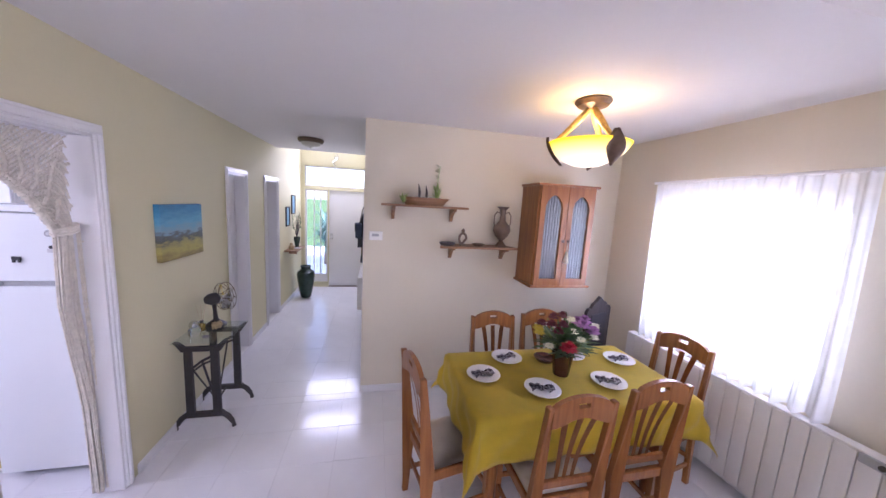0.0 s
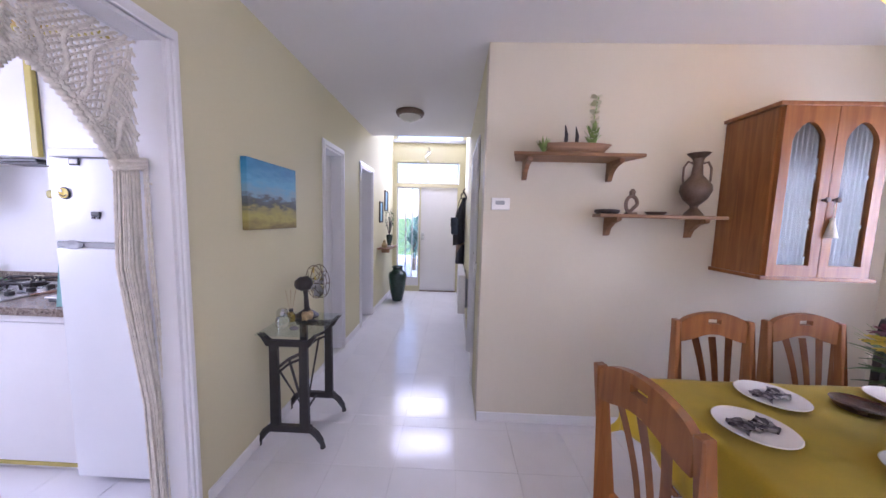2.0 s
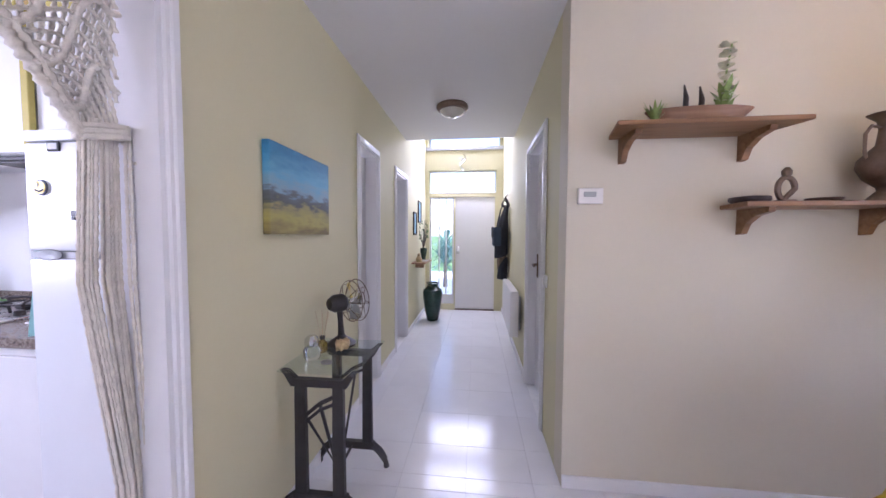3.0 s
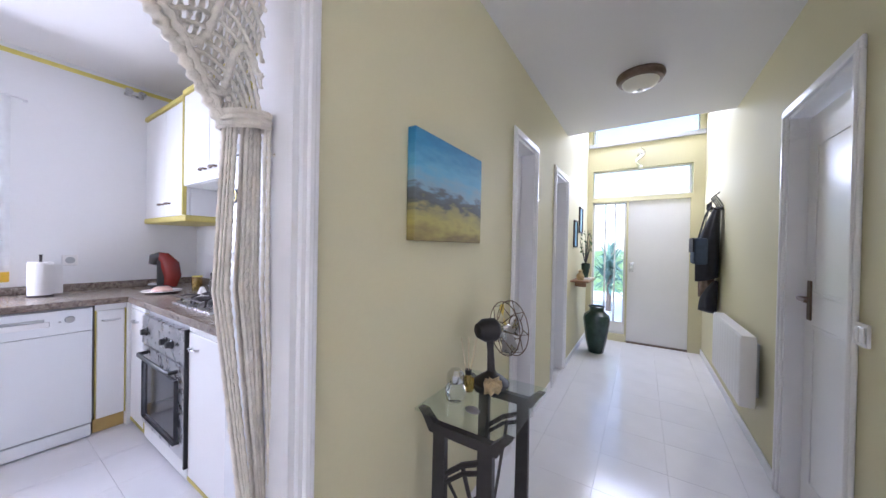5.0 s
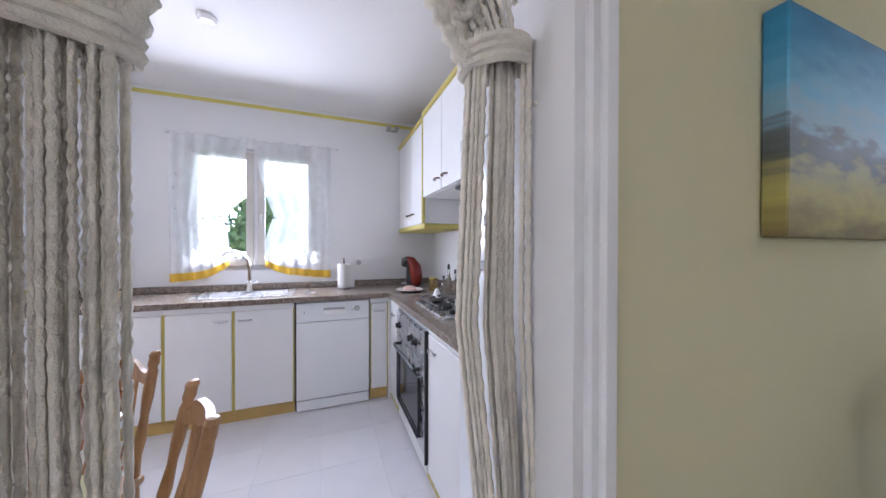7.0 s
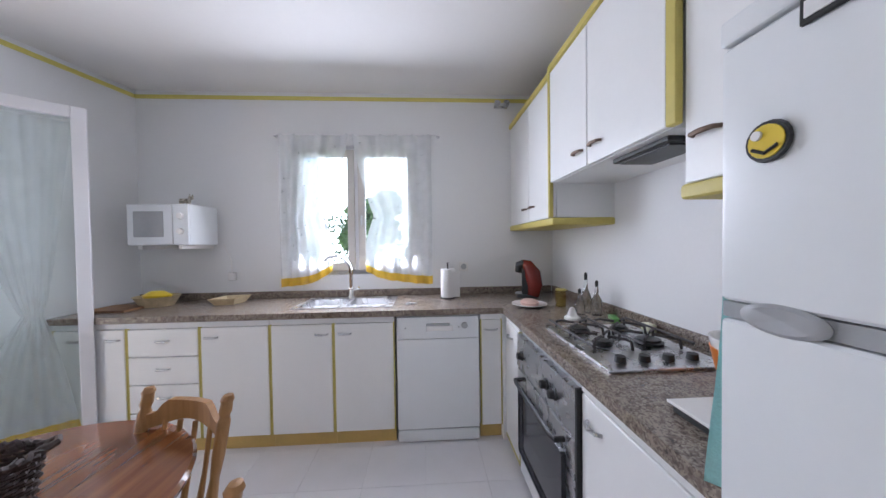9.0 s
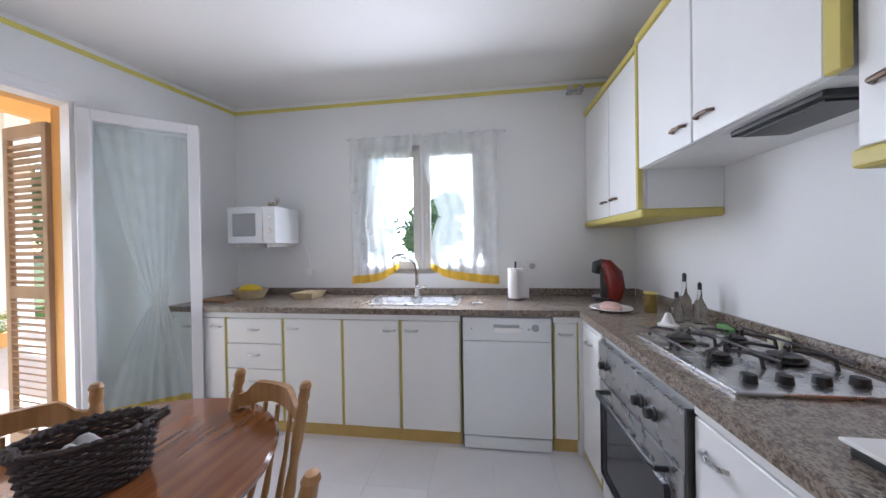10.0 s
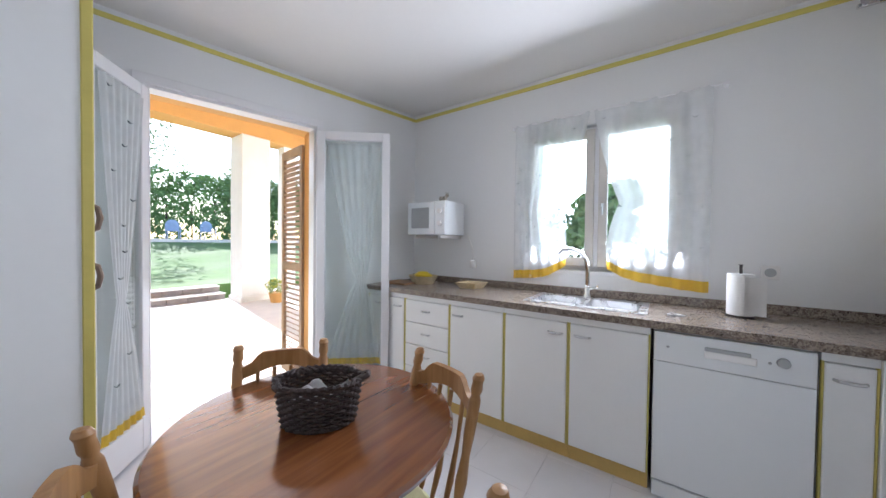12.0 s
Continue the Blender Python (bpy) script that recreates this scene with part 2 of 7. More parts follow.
def outline(bm, pts, y0, y1, m=None):
    """A flat board cut to an outline in x and z, from y0 to y1 deep."""
    a, b = [bm.verts.new((x, y0, z)) for x, z in pts], [bm.verts.new((x, y1, z)) for x, z in pts]
    n = len(pts)
    fs = [bm.faces.new(a), bm.faces.new(b[::-1])]
    fs += [bm.faces.new((a[j], b[j], b[(j + 1) % n], a[(j + 1) % n])) for j in range(n)]
    bmesh.ops.recalc_face_normals(bm, faces=fs)
    if m is not None:
        bmesh.ops.transform(bm, verts=a + b, matrix=m)
    return bm


def grid(bm, f, nu, nv, thick=0.0):
    """A sheet from f(u, v), u and v from 0 to 1."""
    vs = [[bm.verts.new(f(i / nu, j / nv)) for i in range(nu + 1)] for j in range(nv + 1)]
    fs = [bm.faces.new((vs[j][i], vs[j][i + 1], vs[j + 1][i + 1], vs[j + 1][i])) for j in range(nv) for i in range(nu)]
    if thick:
        bmesh.ops.solidify(bm, geom=fs, thickness=thick)
    return bm


def wall_mesh(axis, a0, a1, b0, b1, z0, z1, holes=()):
    """A wall that runs along axis from a0 to a1, b0 to b1 thick, with holes (from, to, bottom, top) through it."""
    cu = sorted({a0, a1, *(v for h in holes for v in h[:2])})
    cv = sorted({z0, z1, *(v for h in holes for v in h[2:])})
    full = lambda i, j: 0 <= i < len(cu) - 1 and 0 <= j < len(cv) - 1 and not any(h[0] <= (cu[i] + cu[i + 1]) / 2 <= h[1] and h[2] <= (cv[j] + cv[j + 1]) / 2 <= h[3] for h in holes)
    bm = bmesh.new()
    P = lambda u, w, z: (u, w, z) if axis == "x" else (w, u, z)
    seen = {}

    def V(*p):
        q = P(*p)
        if q not in seen:
            seen[q] = bm.verts.new(q)
        return seen[q]

    for i in range(len(cu) - 1):
        for j in range(len(cv) - 1):
            if not full(i, j):
                continue
            u0, u1, v0, v1 = cu[i], cu[i + 1], cv[j], cv[j + 1]
            bm.faces.new((V(u0, b0, v0), V(u1, b0, v0), V(u1, b0, v1), V(u0, b0, v1)))
            bm.faces.new((V(u0, b1, v0), V(u0, b1, v1), V(u1, b1, v1), V(u1, b1, v0)))
            for di, dj, q in ((-1, 0, (u0, v0, u0, v1)), (1, 0, (u1, v0, u1, v1)), (0, -1, (u0, v0, u1, v0)), (0, 1, (u0, v1, u1, v1))):
                if not full(i + di, j + dj):
                    bm.faces.new((V(q[0], b0, q[1]), V(q[2], b0, q[3]), V(q[2], b1, q[3]), V(q[0], b1, q[1])))
    bmesh.ops.recalc_face_normals(bm, faces=bm.faces)
    return bm


def structure(ob, label, category):
    return tagged(ob, label, category, kind="structure")


# ---- the large structure ----
CEIL, KCEIL = 2.535, 2.64
HALL_E, NORTH, EAST, FAR = 1.357, 5.173, 3.95, 9.0
KW, KN = -2.96, 5.16
ARCH = (3.60, 4.35, 0.0, 2.10)
DOOR_A = (5.86, 6.29, 0.0, 2.04)
DOOR_B = (6.94, 7.46, 0.0, 2.04)
DOOR_C = (5.68, 6.32, 0.0, 2.04)
TD = (1.03, 2.09, 0.0, 2.27)
SW = pose(-2.96, 1.68, 0, 0, 0, -12.5)
STEP = 3.12
structure(part("wall_west", wall_mesh("y", -3.0, FAR + 0.2, -0.15, 0.0, 0, 3.4, [ARCH, DOOR_A, DOOR_B]), M["wall_yellow"]), "pale yellow painted wall between dining room and kitchen", "wall")
structure(part("wall_dining_north", wall_mesh("x", HALL_E, EAST, NORTH, NORTH + 0.15, 0, 2.66), M["wall_cream"]), "cream painted wall with shelves and a wall cabinet", "wall")
structure(part("wall_hall_east", wall_mesh("y", NORTH + 0.15, FAR, HALL_E, HALL_E + 0.15, 0, 3.4, [DOOR_C]), M["wall_yellow"]), "pale yellow painted hallway wall", "wall")
structure(part("wall_dining_east", wall_mesh("y", -3.0, NORTH + 0.15, EAST, EAST + 0.2, 0, 3.1, [(3.48, 4.60, 0.90, 1.96)]), M["wall_cream"]), "cream painted wall with a wide window", "wall")
structure(part("wall_entrance", wall_mesh("x", 0.0, HALL_E + 0.15, FAR, FAR + 0.2, 0, 3.4, [(0.07, 1.24, 2.06, 2.46), (0.07, 0.51, 0.10, 2.0), (0.53, 1.22, 0.0, 2.0), (0.05, 1.30, 2.86, 3.26)]), M["wall_yellow"]), "pale yellow entrance wall with door and transom", "wall")
structure(part("wall_living_south", wall_mesh("x", -0.15, EAST + 0.2, -3.2, -3.0, 0, 3.1, [(0.1, 3.6, 0.3, 2.5)]), M["wall_cream"]), "cream painted wall with a wide opening", "wall")
structure(part("wall_kitchen_window", wall_mesh("y", 1.40, KN + 0.15, KW - 0.25, KW, 0, 2.76, [(2.91, 3.97, 1.10, 2.20)]), M["wall_white"]), "white painted kitchen wall with a window", "wall")
structure(part("wall_kitchen_north", wall_mesh("x", KW, -0.15, KN, KN + 0.15, 0, 2.76), M["wall_white"]), "white painted kitchen wall behind the hob", "wall")
ks = structure(part("wall_kitchen_south", wall_mesh("x", 0.0, 2.86, -0.25, 0.0, 0, 2.76, [TD]), M["wall_white"]), "white painted kitchen wall with a terrace door", "wall")
ks.matrix_world = SW
structure(part("wall_kitchen_east", wall_mesh("y", 0.8, KN, -0.156, -0.152, 0, 2.76, [(ARCH[0], ARCH[1], 0, ARCH[3])]), M["wall_white"]), "white painted kitchen face of the dividing wall", "wall")
structure(part("ceiling_dining", solid(0.0, STEP, CEIL, EAST, NORTH, 3.0), M["ceiling"]), "smooth white dining room ceiling", "ceiling")
structure(part("ceiling_living", solid(0.0, -3.0, 2.95, EAST, STEP, 3.07), M["ceiling"]), "higher white living room ceiling", "ceiling")
structure(part("ceiling_hall", solid(0.0, NORTH, CEIL, HALL_E, 7.48, CEIL + 0.12), M["ceiling"]), "smooth white hallway ceiling", "ceiling")
structure(part("ceiling_entrance_step", solid(0.0, 7.40, CEIL + 0.12, HALL_E, 7.48, 3.4), M["ceiling"]), "white step up to the raised entrance ceiling", "ceiling")
structure(part("ceiling_entrance", solid(-0.15, 7.40, 3.4, HALL_E + 0.15, FAR + 0.2, 3.52), M["ceiling"]), "raised white entrance ceiling", "ceiling")
structure(part("ceiling_kitchen", solid(KW, 0.95, KCEIL, -0.156, KN, KCEIL + 0.12), M["ceiling"]), "smooth white kitchen ceiling", "ceiling")
floor = structure(part("floor", solid(-0.156, -3.2, -0.2, EAST + 0.2, FAR + 0.2, -0.004), M["grout"]), "white glossy tiled floor with pale grey joints", "floor")
bm = bmesh.new()
a, b = [], []
for x, y in ((KW - 0.25, 1.50), (KW, 1.41), (-0.156, 0.80), (-0.156, KN + 0.15), (KW - 0.25, KN + 0.15)):
    a.append(bm.verts.new((x, y, -0.2)))
    b.append(bm.verts.new((x, y, -0.003)))
bm.faces.new(a[::-1]), bm.faces.new(b)
for k in range(5):
    bm.faces.new((a[k], a[(k + 1) % 5], b[(k + 1) % 5], b[k]))
kitchen_floor = structure(part("floor_kitchen", bm, M["grout"]), "white glossy tiled kitchen floor with pale joints", "floor")

# ---- more materials ----
M["cloth"] = material("yellow_tablecloth", (0.76, 0.56, 0.04), 0.8, vary=0.10, scale=9, bump=0.25, bump_scale=240, Sheen_Weight=0.2)
M["cushion"] = material("off_white_cushion_cloth", (0.72, 0.66, 0.58), 0.9, vary=0.06, scale=15, bump=0.2, bump_scale=200)
M["kcushion"] = material("pale_green_cushion_cloth", (0.62, 0.60, 0.34), 0.9, vary=0.12, scale=25, bump=0.2, bump_scale=200)
M["china"] = material("white_china", (0.82, 0.80, 0.78), 0.15, vary=0.02)
M["pattern"] = speckled("dark_patterned_cloth", [(0.03, 0.025, 0.04), (0.09, 0.08, 0.11), (0.30, 0.28, 0.31), (0.62, 0.60, 0.60)], 75, 0.85)
M["cord"] = material("cream_cotton_cord", (0.76, 0.71, 0.62), 0.95, vary=0.15, scale=30, bump=0.6, bump_scale=350)
M["bronze"] = material("aged_bronze", (0.17, 0.12, 0.09), 0.45, metal=0.7, vary=0.25, scale=22, bump=0.2, bump_scale=90)
M["leaf"] = material("green_leaves", (0.075, 0.15, 0.055), 0.5, vary=0.35, scale=30)
M["leaf_light"] = material("pale_green_leaves", (0.25, 0.35, 0.10), 0.5, vary=0.3, scale=30)
M["red"] = material("red_petals", (0.55, 0.03, 0.06), 0.6, vary=0.2, scale=60)
M["maroon"] = material("maroon_petals", (0.16, 0.03, 0.05), 0.7, vary=0.3, scale=60)
M["pink"] = material("mauve_petals", (0.42, 0.18, 0.40), 0.6, vary=0.2, scale=60)
M["yellow"] = material("yellow_petals", (0.75, 0.60, 0.06), 0.6, vary=0.15, scale=60)
M["cream"] = material("cream_petals", (0.75, 0.74, 0.55), 0.6, vary=0.15, scale=60)
M["brown_glass"] = material("dark_brown_glazed_pot", (0.05, 0.02, 0.015), 0.2, vary=0.2)
M["dark_wood"] = wood("dark_carved_wood", (0.015, 0.01, 0.01), (0.05, 0.035, 0.035), 0.5)
M["dark_green"] = material("dark_green_glaze", (0.02, 0.045, 0.035), 0.18, vary=0.4, scale=7, bump=0.1, bump_scale=20)
M["coat_dark"] = material("dark_coat_cloth", (0.03, 0.03, 0.04), 0.9, vary=0.3, scale=14, bump=0.3, bump_scale=120)
M["coat_blue"] = material("navy_bag_cloth", (0.05, 0.07, 0.11), 0.8, vary=0.3, scale=14, bump=0.3, bump_scale=120)
M["coat_brown"] = material("brown_scarf_cloth", (0.20, 0.14, 0.10), 0.9, vary=0.4, scale=20, bump=0.3, bump_scale=120)
M["radiator"] = material("white_radiator_enamel", (0.78, 0.76, 0.74), 0.35, vary=0.02)
M["teal"] = material("turquoise_towel", (0.50, 0.76, 0.74), 0.95, vary=0.2, scale=9, bump=0.5, bump_scale=260)
M["orange"] = material("orange_plastic", (0.70, 0.20, 0.03), 0.35, vary=0.1)
M["red_gloss"] = material("red_gloss_plastic", (0.19, 0.022, 0.016), 0.2, vary=0.1)
M["wicker"] = material("dark_wicker", (0.045, 0.03, 0.027), 0.6, vary=0.4, scale=40, bump=0.3, bump_scale=150)
M["pale_wicker"] = material("pale_wicker", (0.55, 0.44, 0.27), 0.7, vary=0.2, scale=40, bump=0.3, bump_scale=150)
M["paper"] = material("white_paper", (0.85, 0.84, 0.83), 0.9, vary=0.03, bump=0.3, bump_scale=150)
M["amber"] = material("amber_liquid", (0.62, 0.46, 0.12), 0.06, vary=0.1, bump=0.0, Transmission_Weight=0.85)
M["green_plastic"] = material("green_plastic", (0.12, 0.32, 0.08), 0.4, vary=0.1)
M["stone_grey"] = material("grey_pebble", (0.25, 0.23, 0.22), 0.6, vary=0.3, scale=30)
M["shell"] = material("ochre_shell", (0.45, 0.33, 0.17), 0.6, vary=0.35, scale=40, bump=0.3, bump_scale=80)
M["dark_glass"] = material("dark_oven_glass", (0.03, 0.03, 0.035), 0.06, vary=0.1, spec=0.6)
M["grey"] = material("grey_plastic", (0.38, 0.39, 0.40), 0.45, vary=0.1)
M["smile_yellow"] = material("yellow_enamel_magnet", (0.75, 0.55, 0.04), 0.3, vary=0.06)
M["mirror"] = material("clear_bottle_glass", (0.93, 0.96, 0.95), 0.02, vary=0.02, bump=0.0, Transmission_Weight=1.0)
M["motif"] = material("grey_embroidery", (0.30, 0.33, 0.33), 0.9, vary=0.3, scale=90)
M["lavender"] = sheer("cabinet_lace", (0.70, 0.74, 0.86), 0.66, 0.3)
M["frame_wood"] = material("cream_window_frame_paint", (0.62, 0.58, 0.53), 0.45, vary=0.05)


def T(name, label, category, at=(0, 0, 0), rz=0.0, group=""):
    return tagged(thing(name, at, rz), label, category, group)


# ---- doorways ----
def door_trim(name, axis, hole, face, out, label):
    """A white moulded surround on one face of a wall: two uprights and a head, each with a raised bead."""
    t = thing(name)
    structure(t, label, "door frame")
    a0, a1, _, top = hole
    w = 0.05
    for nm, u0, u1, z0, z1 in (("upright", a0 - w, a0 + 0.002, 0, top), ("upright", a1 - 0.002, a1 + w, 0, top), ("head", a0 - w, a1 + w, top - 0.002, top + w)):
        bm = bmesh.new()
        for d, i in ((0.014, 0.0), (0.022, 0.016)):
            c = (face, u0 + i, z0, face + out * d, u1 - i, z1 - (i if nm == "head" else 0)) if axis == "y" else (u0 + i, face, z0, u1 - i, face + out * d, z1 - (i if nm == "head" else 0))
            box(bm, *(min(c[k], c[k + 3]) for k in range(3)), *(max(c[k], c[k + 3]) for k in range(3)), bevel=0.004, seg=1)
        part(nm, bm, M["white_gloss"], t)
    return t


def lining(name, axis, hole, b0, b1, label):
    """White boards that line the inside of an opening."""
    t = structure(thing(name), label, "door frame")
    a0, a1, _, top = hole
    for c in ((a0, a0 + 0.018, 0, top), (a1 - 0.018, a1, 0, top), (a0 + 0.018, a1 - 0.018, top - 0.018, top)):
        p = (b0, c[0], c[2], b1, c[1], c[3]) if axis == "y" else (c[0], b0, c[2], c[1], b1, c[3])
        part("board", solid(*p), M["white_gloss"], t)
    return t


door_trim("door_frame_kitchen", "y", ARCH, 0.0, 1, "white moulded frame of the kitchen doorway")
lining("door_lining_kitchen", "y", ARCH, -0.162, 0.003, "white lining boards of the kitchen doorway")
for hole, k in ((DOOR_A, "a"), (DOOR_B, "b")):
    door_trim("door_frame_" + k, "y", hole, 0.0, 1, "white moulded frame of a hallway door")
    lining("door_lining_" + k, "y", hole, -0.156, 0.003, "white lining boards of a hallway door")
door_trim("door_frame_c", "y", DOOR_C, HALL_E, -1, "white moulded frame of a hallway door")
lining("door_lining_c", "y", DOOR_C, HALL_E - 0.003, HALL_E + 0.156, "white lining boards of a hallway door")


def lever(parent, x, y, z, side, mat):
    """A lever handle on a long plate; side is the way the door faces in y."""
    bm = solid(x - 0.02, y, z - 0.11, x + 0.02, y + side * 0.008, z + 0.09, bevel=0.003, seg=1)
    tube(bm, [(x, y, z), (x, y + side * 0.045, z), (x + 0.03, y + side * 0.05, z), (x + 0.11, y + side * 0.05, z - 0.004)], 0.009, 8)
    return part("door_handle", bm, mat, parent, "aged brass lever handle", smooth=True)


def plain_door(name, width, height, label, at, rz, handle_x):
    """A flush white door leaf: its hinge at 0, its face towards -y."""
    t = structure(thing(name, at, rz), label, "door")
    part("leaf", solid(0, 0, 0.008, width, 0.038, height, bevel=0.003, seg=1), M["white_gloss"], t)
    bm = bmesh.new()
    for z0, z1 in ((0.15, 0.95), (1.10, height - 0.15)):
        for c in ((0.09, z0, width - 0.09, z0 + 0.018), (0.09, z1 - 0.018, width - 0.09, z1), (0.09, z0, 0.108, z1), (width - 0.108, z0, width - 0.09, z1)):
            box(bm, c[0], -0.005, c[1], c[2], 0.001, c[3], bevel=0.002, seg=1)
    part("moulding", bm, M["white_gloss"], t)
    if handle_x:
        lever(t, handle_x, 0, 1.08, -1, M["bronze"])
    return t


plain_door("door_1", 0.39, 2.01, "closed white painted hallway door", (-0.10, 5.88, 0), 90, 0)
plain_door("door_2", 0.47, 2.01, "white painted hallway door standing ajar", (-0.14, 7.435, 0), 212, 0.41)
plain_door("door_3", 0.60, 2.01, "closed white painted hallway door with a brass lever", (HALL_E + 0.07, 6.30, 0), -90, 0.06)
# a closed room behind the door that stands ajar
bm = wall_mesh("y", 6.8, FAR + 0.2, -1.6, -1.5, 0, 2.6)
structure(part("wall_side_room", bm, M["wall_white"]), "white wall of a side room", "wall")
structure(part("wall_side_room_south", solid(-1.5, 6.7, 0, -0.15, 6.8, 2.6), M["wall_white"]), "white wall of a side room", "wall")
structure(part("wall_side_room_north", solid(-1.5, FAR, 0, -0.15, FAR + 0.1, 2.6), M["wall_white"]), "white wall of a side room", "wall")
structure(part("ceiling_side_room", solid(-1.6, 6.7, 2.6, -0.15, FAR + 0.2, 2.7), M["ceiling"]), "white side room ceiling", "ceiling")
structure(part("floor_side_room", solid(-1.6, 6.7, -0.2, -0.156, FAR + 0.2, 0.0), M["tile"]), "white tiled side room floor", "floor")

# baseboards
for nm, c in (("baseboard_west", (0.0, 4.44, 0, 0.012, 5.80, 0.07)), ("baseboard_north", (HALL_E, NORTH - 0.012, 0, EAST, NORTH, 0.07)), ("baseboard_hall", (HALL_E - 0.012, 6.38, 0, HALL_E, FAR, 0.07)), ("baseboard_west_hall", (0.0, 6.35, 0, 0.012, 6.88, 0.07)), ("baseboard_west_entrance", (0.0, 7.53, 0, 0.012, FAR, 0.07)), ("baseboard_east", (EAST - 0.012, -3.0, 0, EAST, NORTH - 0.012, 0.07))):
    structure(part(nm, solid(*c, bevel=0.004, seg=1), M["white_gloss"]), "low white skirting along the wall", "baseboard")

# ---- entrance ----
t = structure(thing("door_entrance", (0.53, FAR + 0.03, 0)), "closed white front door with a steel lock plate", "door")
part("leaf", solid(0.0, 0, 0.02, 0.69, 0.05, 2.0, bevel=0.004, seg=1), M["white_gloss"], t)
part("threshold", solid(0.0, -0.02, -0.004, 0.69, 0.03, 0.016), M["bronze"], t)
bm = solid(0.02, -0.012, 1.0, 0.075, 0.001, 1.13, bevel=0.004, seg=1)
lathe(bm, [(0.02, 0), (0.026, 0.02), (0.012, 0.04)], 12, m=pose(0.047, -0.012, 1.04, 90))
part("lock_plate", bm, M["steel"], t)
t = structure(thing("window_sidelight", (0.07, FAR + 0.04, 0.10)), "narrow glazed side light with white vertical bars", "window")
for x0, x1, z0, z1 in ((0, 0.03, 0, 1.9), (0.41, 0.44, 0, 1.9), (0.03, 0.41, 0, 0.17), (0.03, 0.41, 1.87, 1.9)):
    part("window_frame", solid(x0, 0, z0, x1, 0.05, z1, bevel=0.003, seg=1), M["white_gloss"], t)
for x in (0.16, 0.285):
    part("bar", solid(x, 0.005, 0.17, x + 0.022, 0.03, 1.87, bevel=0.003, seg=1), M["white_gloss"], t)
p = part("pane", solid(0.03, 0.035, 0.17, 0.41, 0.041, 1.87), M["glass"], t)
p.visible_shadow = False
for nm, z0, z1, x1, lab in (("window_transom", 2.06, 2.46, 1.17, "wide bright transom window over the front door"), ("window_clerestory", 2.86, 3.26, 1.25, "high bright clerestory window with a grey sill")):
    t = structure(thing(nm, (0.06, FAR + 0.06, z0)), lab, "window")
    h = z1 - z0
    for c in ((0, 0, 0.025, h), (x1 - 0.025, 0, x1, h), (0.025, 0, x1 - 0.025, 0.025), (0.025, h - 0.025, x1 - 0.025, h)):
        part("window_frame", solid(c[0], 0, c[1], c[2], 0.04, c[3], bevel=0.003, seg=1), M["white_gloss"], t)
    p = part("pane", solid(0.025, 0.018, 0.025, x1 - 0.025, 0.024, h - 0.025), M["glass"], t)
    p.visible_shadow = False
structure(part("clerestory_sill", solid(0.0, FAR - 0.03, 2.80, HALL_E, FAR, 2.86, bevel=0.005), M["grey"]), "grey sill below the high window", "window sill")
# spot lamp by the high window
t = T("spot_lamp", "chrome spiral lamp on the entrance wall", "lamp", (0.66, FAR - 0.02, 2.62))
part("bracket", turned([(0.04, 0), (0.04, 0.02), (0.015, 0.03)], 14, m=pose(0, 0, 0, 90)), M["chrome"], t, smooth=True)
part("arm", rod([(0.05 * math.sin(k * 0.8), -0.06 - 0.02 * math.cos(k * 0.8), 0.08 - 0.03 * k) for k in range(9)], 0.012, 8), M["chrome"], t, smooth=True)
part("bulb", turned([(0.0, -0.03), (0.025, -0.02), (0.03, 0), (0.015, 0.03)], 12, at=(0.0, -0.07, -0.18)), M["china"], t, smooth=True)

# floor jar
t = tagged(part("floor_jar", turned([(0.0, 0.0), (0.085, 0.0), (0.092, 0.015), (0.12, 0.15), (0.148, 0.36), (0.155, 0.43), (0.145, 0.48), (0.10, 0.515), (0.085, 0.53), (0.083, 0.56), (0.098, 0.585), (0.09, 0.59), (0.072, 0.56), (0.07, 0.50)], 28, at=(0.23, 8.30, 0)), M["dark_green"], smooth=True), "tall dark green glazed jar standing on the floor", "jar")
# wall shelf at the entrance
t = T("entrance_shelf", "small wooden wall shelf beside the front door", "shelf", (0.0, 7.78, 0.92))
part("board", solid(0.0, 0, 0, 0.20, 0.62, 0.022, bevel=0.004), M["shelf_wood"], t)
part("bracket", solid(0.0, 0.30, -0.08, 0.13, 0.33, 0.0, bevel=0.003, seg=1), M["shelf_wood"], t)
t = T("twig_vase", "dark vase with dry twigs on a shelf", "vase", (0.10, 8.22, 0.942))
part("vase", turned([(0.0, 0), (0.035, 0), (0.03, 0.02), (0.05, 0.12), (0.055, 0.17), (0.045, 0.19)], 16), M["dark_green"], t, smooth=True)
rng = random.Random(4)
bm = bmesh.new()
for k in range(11):
    a, l = rng.uniform(0, 6.3), rng.uniform(0.25, 0.48)
    tube(bm, [(0, 0, 0.17), (0.04 * math.cos(a), 0.05 * math.sin(a), 0.17 + l * 0.5), (0.07 * math.cos(a), 0.12 * math.sin(a), 0.17 + l)], [0.005, 0.004, 0.002], 5)
part("twigs", bm, M["dark_wood"], t)
bm = bmesh.new()
for k in range(26):
    a, z = rng.uniform(0, 6.3), rng.uniform(0.3, 0.6)
    lathe(bm, [(0.0, -0.025), (0.009, 0), (0.0, 0.025)], 5, m=pose(0.06 * math.cos(a), 0.09 * math.sin(a), z, rng.uniform(-60, 60), rng.uniform(-60, 60)))
part("leaves", bm, M["leaf"], t)
